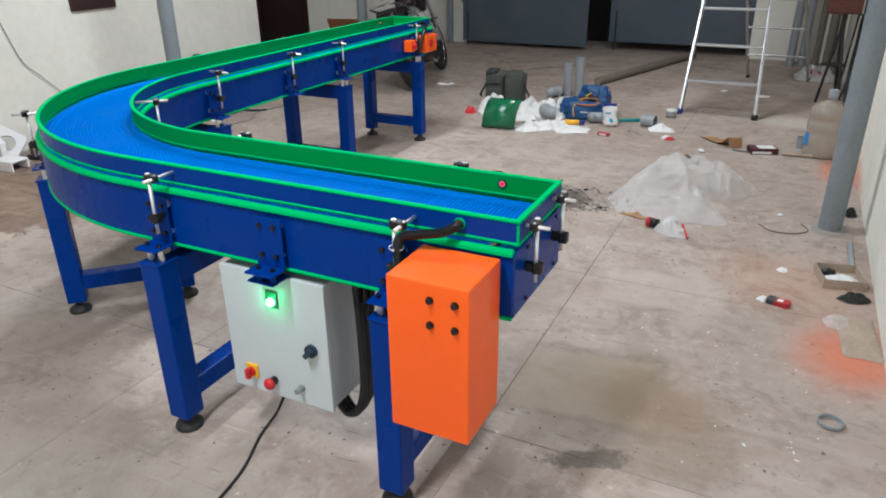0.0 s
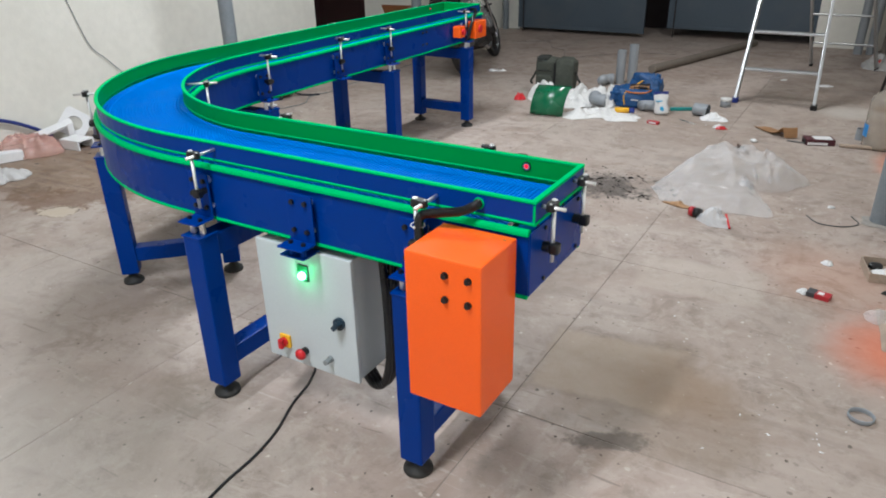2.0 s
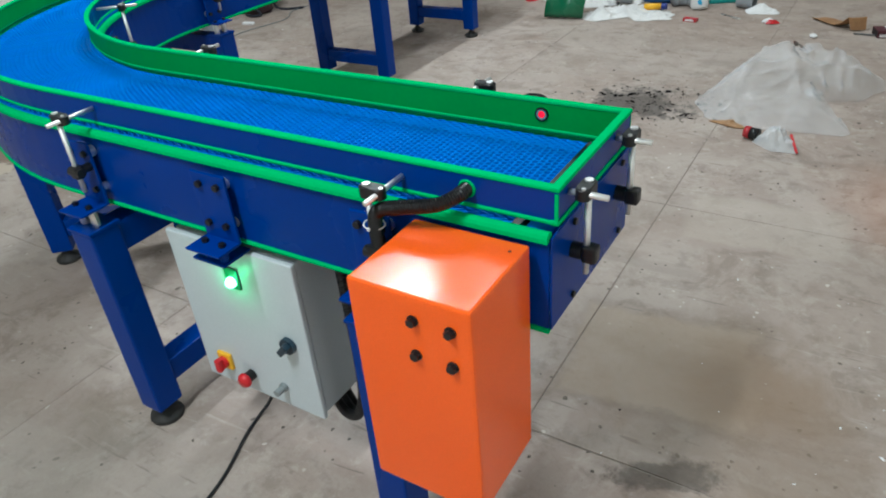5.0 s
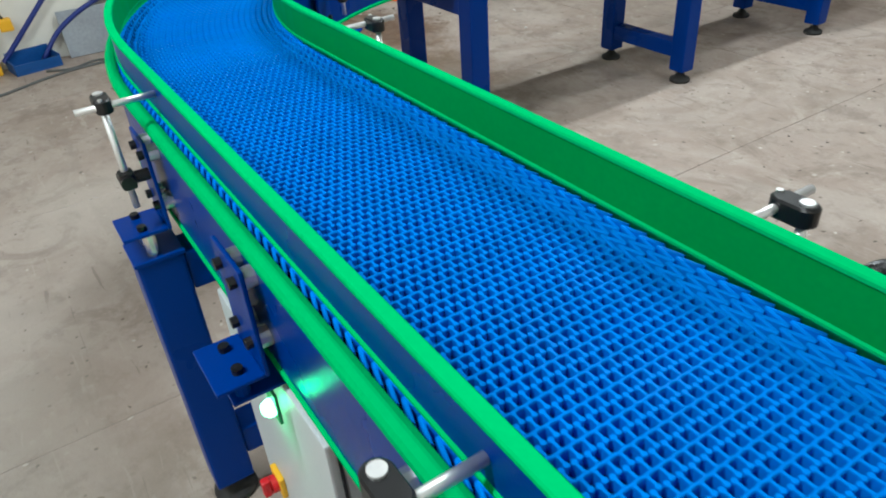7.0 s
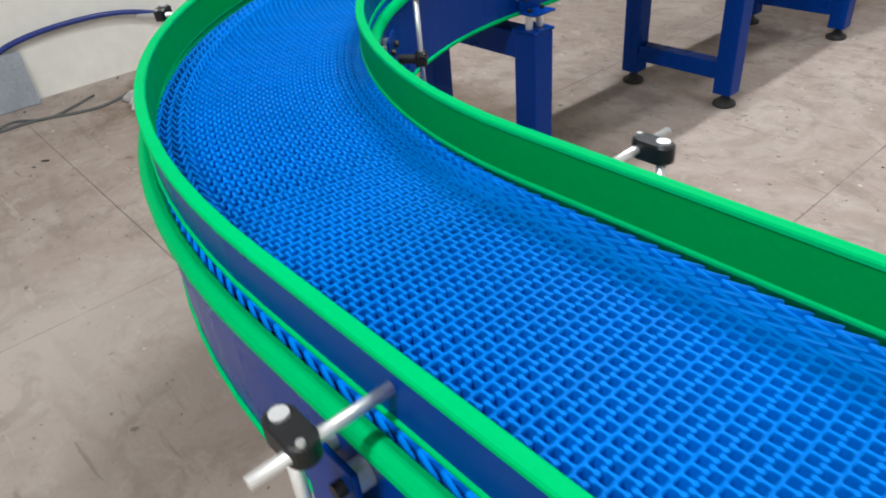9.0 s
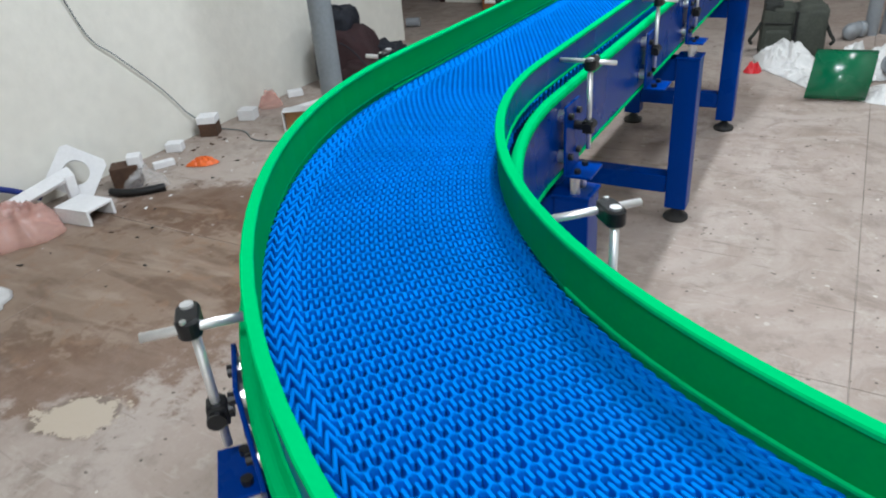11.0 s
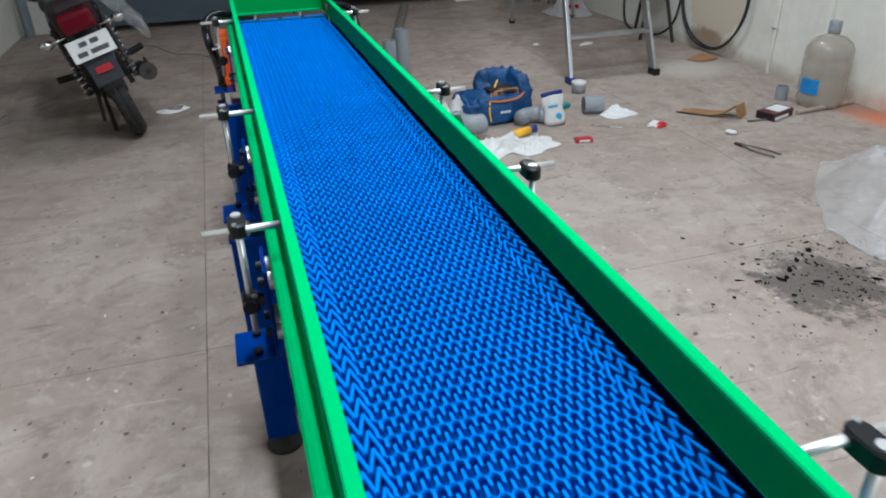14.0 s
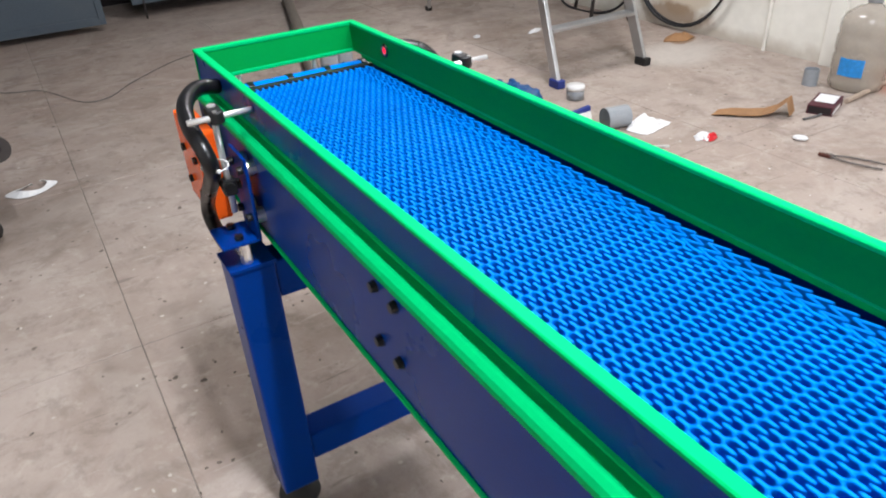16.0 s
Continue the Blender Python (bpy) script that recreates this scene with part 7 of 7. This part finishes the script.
for u in (-1, 1):
    part("indicator", ball(rod(bmesh.new(), (u * 0.09, -0.33, 0.69), (u * 0.17, -0.34, 0.69), 0.010, 8), (u * 0.185, -0.345, 0.69), 0.026, 1.3, 1, 1), CHROME, bike, "chrome indicator", True)
    part("grab_rail", tube(bmesh.new(), spline([(u * 0.13, 0.12, 0.84), (u * 0.15, -0.20, 0.90), (u * 0.11, -0.40, 0.93), (0, -0.44, 0.935)], 6), 0.011, 10), CHROME, bike, "chrome grab rail", True)
    pts = [(u * 0.135 + 0.022 * math.cos(k * 1.1), -0.06 + 0.13 * k / 60 + 0.012 * math.sin(k * 1.1), 0.33 + 0.33 * k / 60) for k in range(61)]
    part("shock_spring", tube(bmesh.new(), pts, 0.006, 6), CHROME, bike, "chrome coil spring")
    part("shock_body", rod(bmesh.new(), (u * 0.135, -0.06, 0.32), (u * 0.135, 0.07, 0.68), 0.015, 12), DARKIRON, bike)
    part("swing_arm", square_bar(bmesh.new(), (u * 0.10, -0.02, 0.302), (u * 0.10, 0.50, 0.34), 0.03, 0.045), DARKIRON, bike)
    part("foot_peg", rod(bmesh.new(), (u * 0.14, 0.28, 0.37), (u * 0.26, 0.25, 0.39), 0.020, 12), RUBBER, bike, "rubber foot peg")
    part("fork_leg", rod(bmesh.new(), (u * 0.085, 1.25, 0.30), (u * 0.085, 1.02, 0.92), 0.019, 14), CHROME, bike, "chrome fork leg")
    part("handlebar", tube(bmesh.new(), spline([(0, 0.98, 0.98), (u * 0.16, 0.96, 1.02), (u * 0.26, 0.90, 1.03), (u * 0.38, 0.82, 1.01)], 6), 0.012, 10), CHROME, bike, "", True)
    part("grip", rod(bmesh.new(), (u * 0.27, 0.895, 1.03), (u * 0.385, 0.82, 1.01), 0.017, 12), RUBBER, bike)
    part("mirror", ball(rod(bmesh.new(), (u * 0.25, 0.90, 1.03), (u * 0.33, 0.93, 1.18), 0.006, 8), (u * 0.34, 0.94, 1.20), 0.05, 1.2, 0.35, 0.8), BLACK, bike, "black mirror", True)
    part("side_cover", box(bmesh.new(), u * 0.12 - 0.02, u * 0.12 + 0.02, 0.10, 0.42, 0.50, 0.72, 0.018), BIKEPAINT, bike, "dark maroon side cover")
bm = tube(bmesh.new(), spline([(0.12, 0.75, 0.22), (0.17, 0.45, 0.20), (0.20, 0.25, 0.25)], 6), 0.022, 12)
part("exhaust_pipe", bm, CHROME, bike, "", True)
muf = part("muffler", rod(bmesh.new(), (0.19, 0.28, 0.27), (0.195, -0.20, 0.35), 0.040, 20, 0.046), BLACK, bike, "black muffler with chrome tip", True)
part("muffler_tip", rod(bmesh.new(), (0.1952, -0.202, 0.3503), (0.196, -0.220, 0.354), 0.048, 20), DARKIRON, muf)
part("tip_bore", rod(bmesh.new(), (0.1962, -0.2205, 0.3541), (0.1964, -0.224, 0.3548), 0.016, 14), DARK, muf)
part("heat_shield", box(bmesh.new(), 0.222, 0.236, -0.10, 0.20, 0.29, 0.34, 0.006), DARKIRON, bike)
bm = box(bmesh.new(), -0.12, 0.12, -0.28, 0.42, 0.80, 0.885, 0.035)
part("seat", bm, BLACK, bike, "black seat")
part("fuel_tank", lumpy(bmesh.new(), 0.30, 0.50, 0.26, 33, 0.02, seg=24), BIKEPAINT, bike, "dark maroon fuel tank", True).location = (0, 0.66, 0.74)
part("engine", box(bmesh.new(), -0.13, 0.13, 0.48, 0.86, 0.20, 0.52, 0.03), DARKIRON, bike)
part("frame_tube", rod(bmesh.new(), (0, 0.30, 0.70), (0, 1.0, 0.80), 0.024, 12), DARKIRON, bike)
part("headlight", ball(bmesh.new(), (0, 1.08, 0.88), 0.095, 1, 0.8, 1), BIKEPAINT, bike, "", True)
part("front_mudguard", box(bmesh.new(), -0.055, 0.055, 1.02, 1.45, 0.60, 0.625, 0.01), BIKEPAINT, bike)
part("side_stand", rod(bmesh.new(), (-0.10, 0.46, 0.22), (-0.16, 0.34, 0.03), 0.012, 10), DARKIRON, bike)
part("centre_stand", rod(bmesh.new(), (-0.12, 0.10, 0.03), (-0.07, 0.30, 0.25), 0.013, 10), DARKIRON, bike)
bm = drape(bmesh.new(), 0.50, 0.62, 0.06, 141, 30, 0.3, 2.2, 0.5)
bmesh.ops.transform(bm, matrix=Matrix.Translation((0.22, 0.14, 0.62)) @ Matrix.Rotation(radians(64), 4, "Y"), verts=bm.verts)
ob = part("plastic_wrap", bm, BAGTHIN, bike, "clear plastic wrap over the side")
md = ob.modifiers.new("thickness", "SOLIDIFY")
md.thickness = 0.0012

# ---- crumbs ----
rng = random.Random(7)


def crumbs(name, material, count, cx, cy, sx, sy, size, label):
    bm = bmesh.new()
    for _ in range(count):
        x, y = rng.gauss(0, sx), rng.gauss(0, sy)
        r = size * (0.22 + 1.1 * rng.random() ** 2.6)
        m = Matrix.Translation((x, y, r * 0.2)) @ Matrix.Rotation(rng.random() * 6.3, 4, "Z") @ Matrix.Diagonal((0.8 + 1.3 * rng.random(), 0.5 + 0.5 * rng.random(), 0.3, 1))
        made = bmesh.ops.create_icosphere(bm, subdivisions=1, radius=r)
        for v in made["verts"]:
            v.co *= 0.25 + 1.05 * rng.random()
        bmesh.ops.transform(bm, matrix=m, verts=made["verts"])
    return solo(name, bm, material, label, "debris", (cx, cy, 0), kind="stuff")


for count, x, y, sx, sy, size in ((220, -1.12, 4.05, 0.19, 0.14, 0.006), (70, -0.98, 4.27, 0.16, 0.08, 0.009), (60, -0.95, 3.98, 0.12, 0.05, 0.008), (110, -1.05, 4.1, 0.42, 0.36, 0.005), (46, -1.10, 4.12, 0.20, 0.14, 0.013), (30, -0.92, 4.02, 0.20, 0.12, 0.011)):
    crumbs("ash_crumbs", ASH, count, x, y, sx, sy, size, "black ash and burnt crumbs scattered on the floor")
crumbs("dirt_crumbs", CARD_DARK, 90, -5.12, 3.55, 0.10, 0.42, 0.010, "dark scraps and dirt along the foot of the wall")
crumbs("foam_crumbs", FOAM, 26, -5.05, 3.5, 0.14, 0.45, 0.009, "white foam crumbs along the foot of the wall")
crumbs("plaster_chips", PAPER, 22, 0.08, 2.15, 0.20, 0.25, 0.0065, "small white chips scattered on the floor")
crumbs("dirt_crumbs", DARKIRON, 60, -1.5, 3.239, 1.0, 0.9, 0.006, "small dark crumbs scattered on the floor")
crumbs("pale_crumbs", PAPER, 90, -4.6, 4.082, 0.5, 0.7, 0.008, "small pale crumbs scattered on the floor")
crumbs("pale_crumbs", PAPER, 70, -0.3, 3.225, 0.6, 1.0, 0.005, "small pale crumbs scattered on the floor")
crumbs("pale_crumbs", PAPER, 60, -0.9, 5.954, 0.5, 0.25, 0.007, "small pale crumbs scattered on the floor")
crumbs("dirt_crumbs", DARKIRON, 80, -4.9, 3.177, 0.35, 0.6, 0.010, "dark dirt scattered along the wall")

# ---- floor slabs ----
bm = bmesh.new()
gx, gy = slab_x / 2 - 0.0016, slab_y / 2 - 0.0016
box(bm, -gx, gx, -gy, gy, -0.0021, 0.0)
top = [e for e in bm.edges if all(v.co.z > -0.001 for v in e.verts)]
bmesh.ops.bevel(bm, geom=top, offset=0.0016, segments=1, affect="EDGES")
SLAB = bpy.data.meshes.new("slab")
bm.to_mesh(SLAB)
bm.free()
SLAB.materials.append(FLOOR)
for i in range(-6, 2):
    for j in range(-3, 8):
        ob = new("slab", SLAB)
        ob.parent = floor
        ob.location = (-0.68 + (i + 0.5) * slab_x, 1.705 + (j + 0.5) * slab_y, 0)
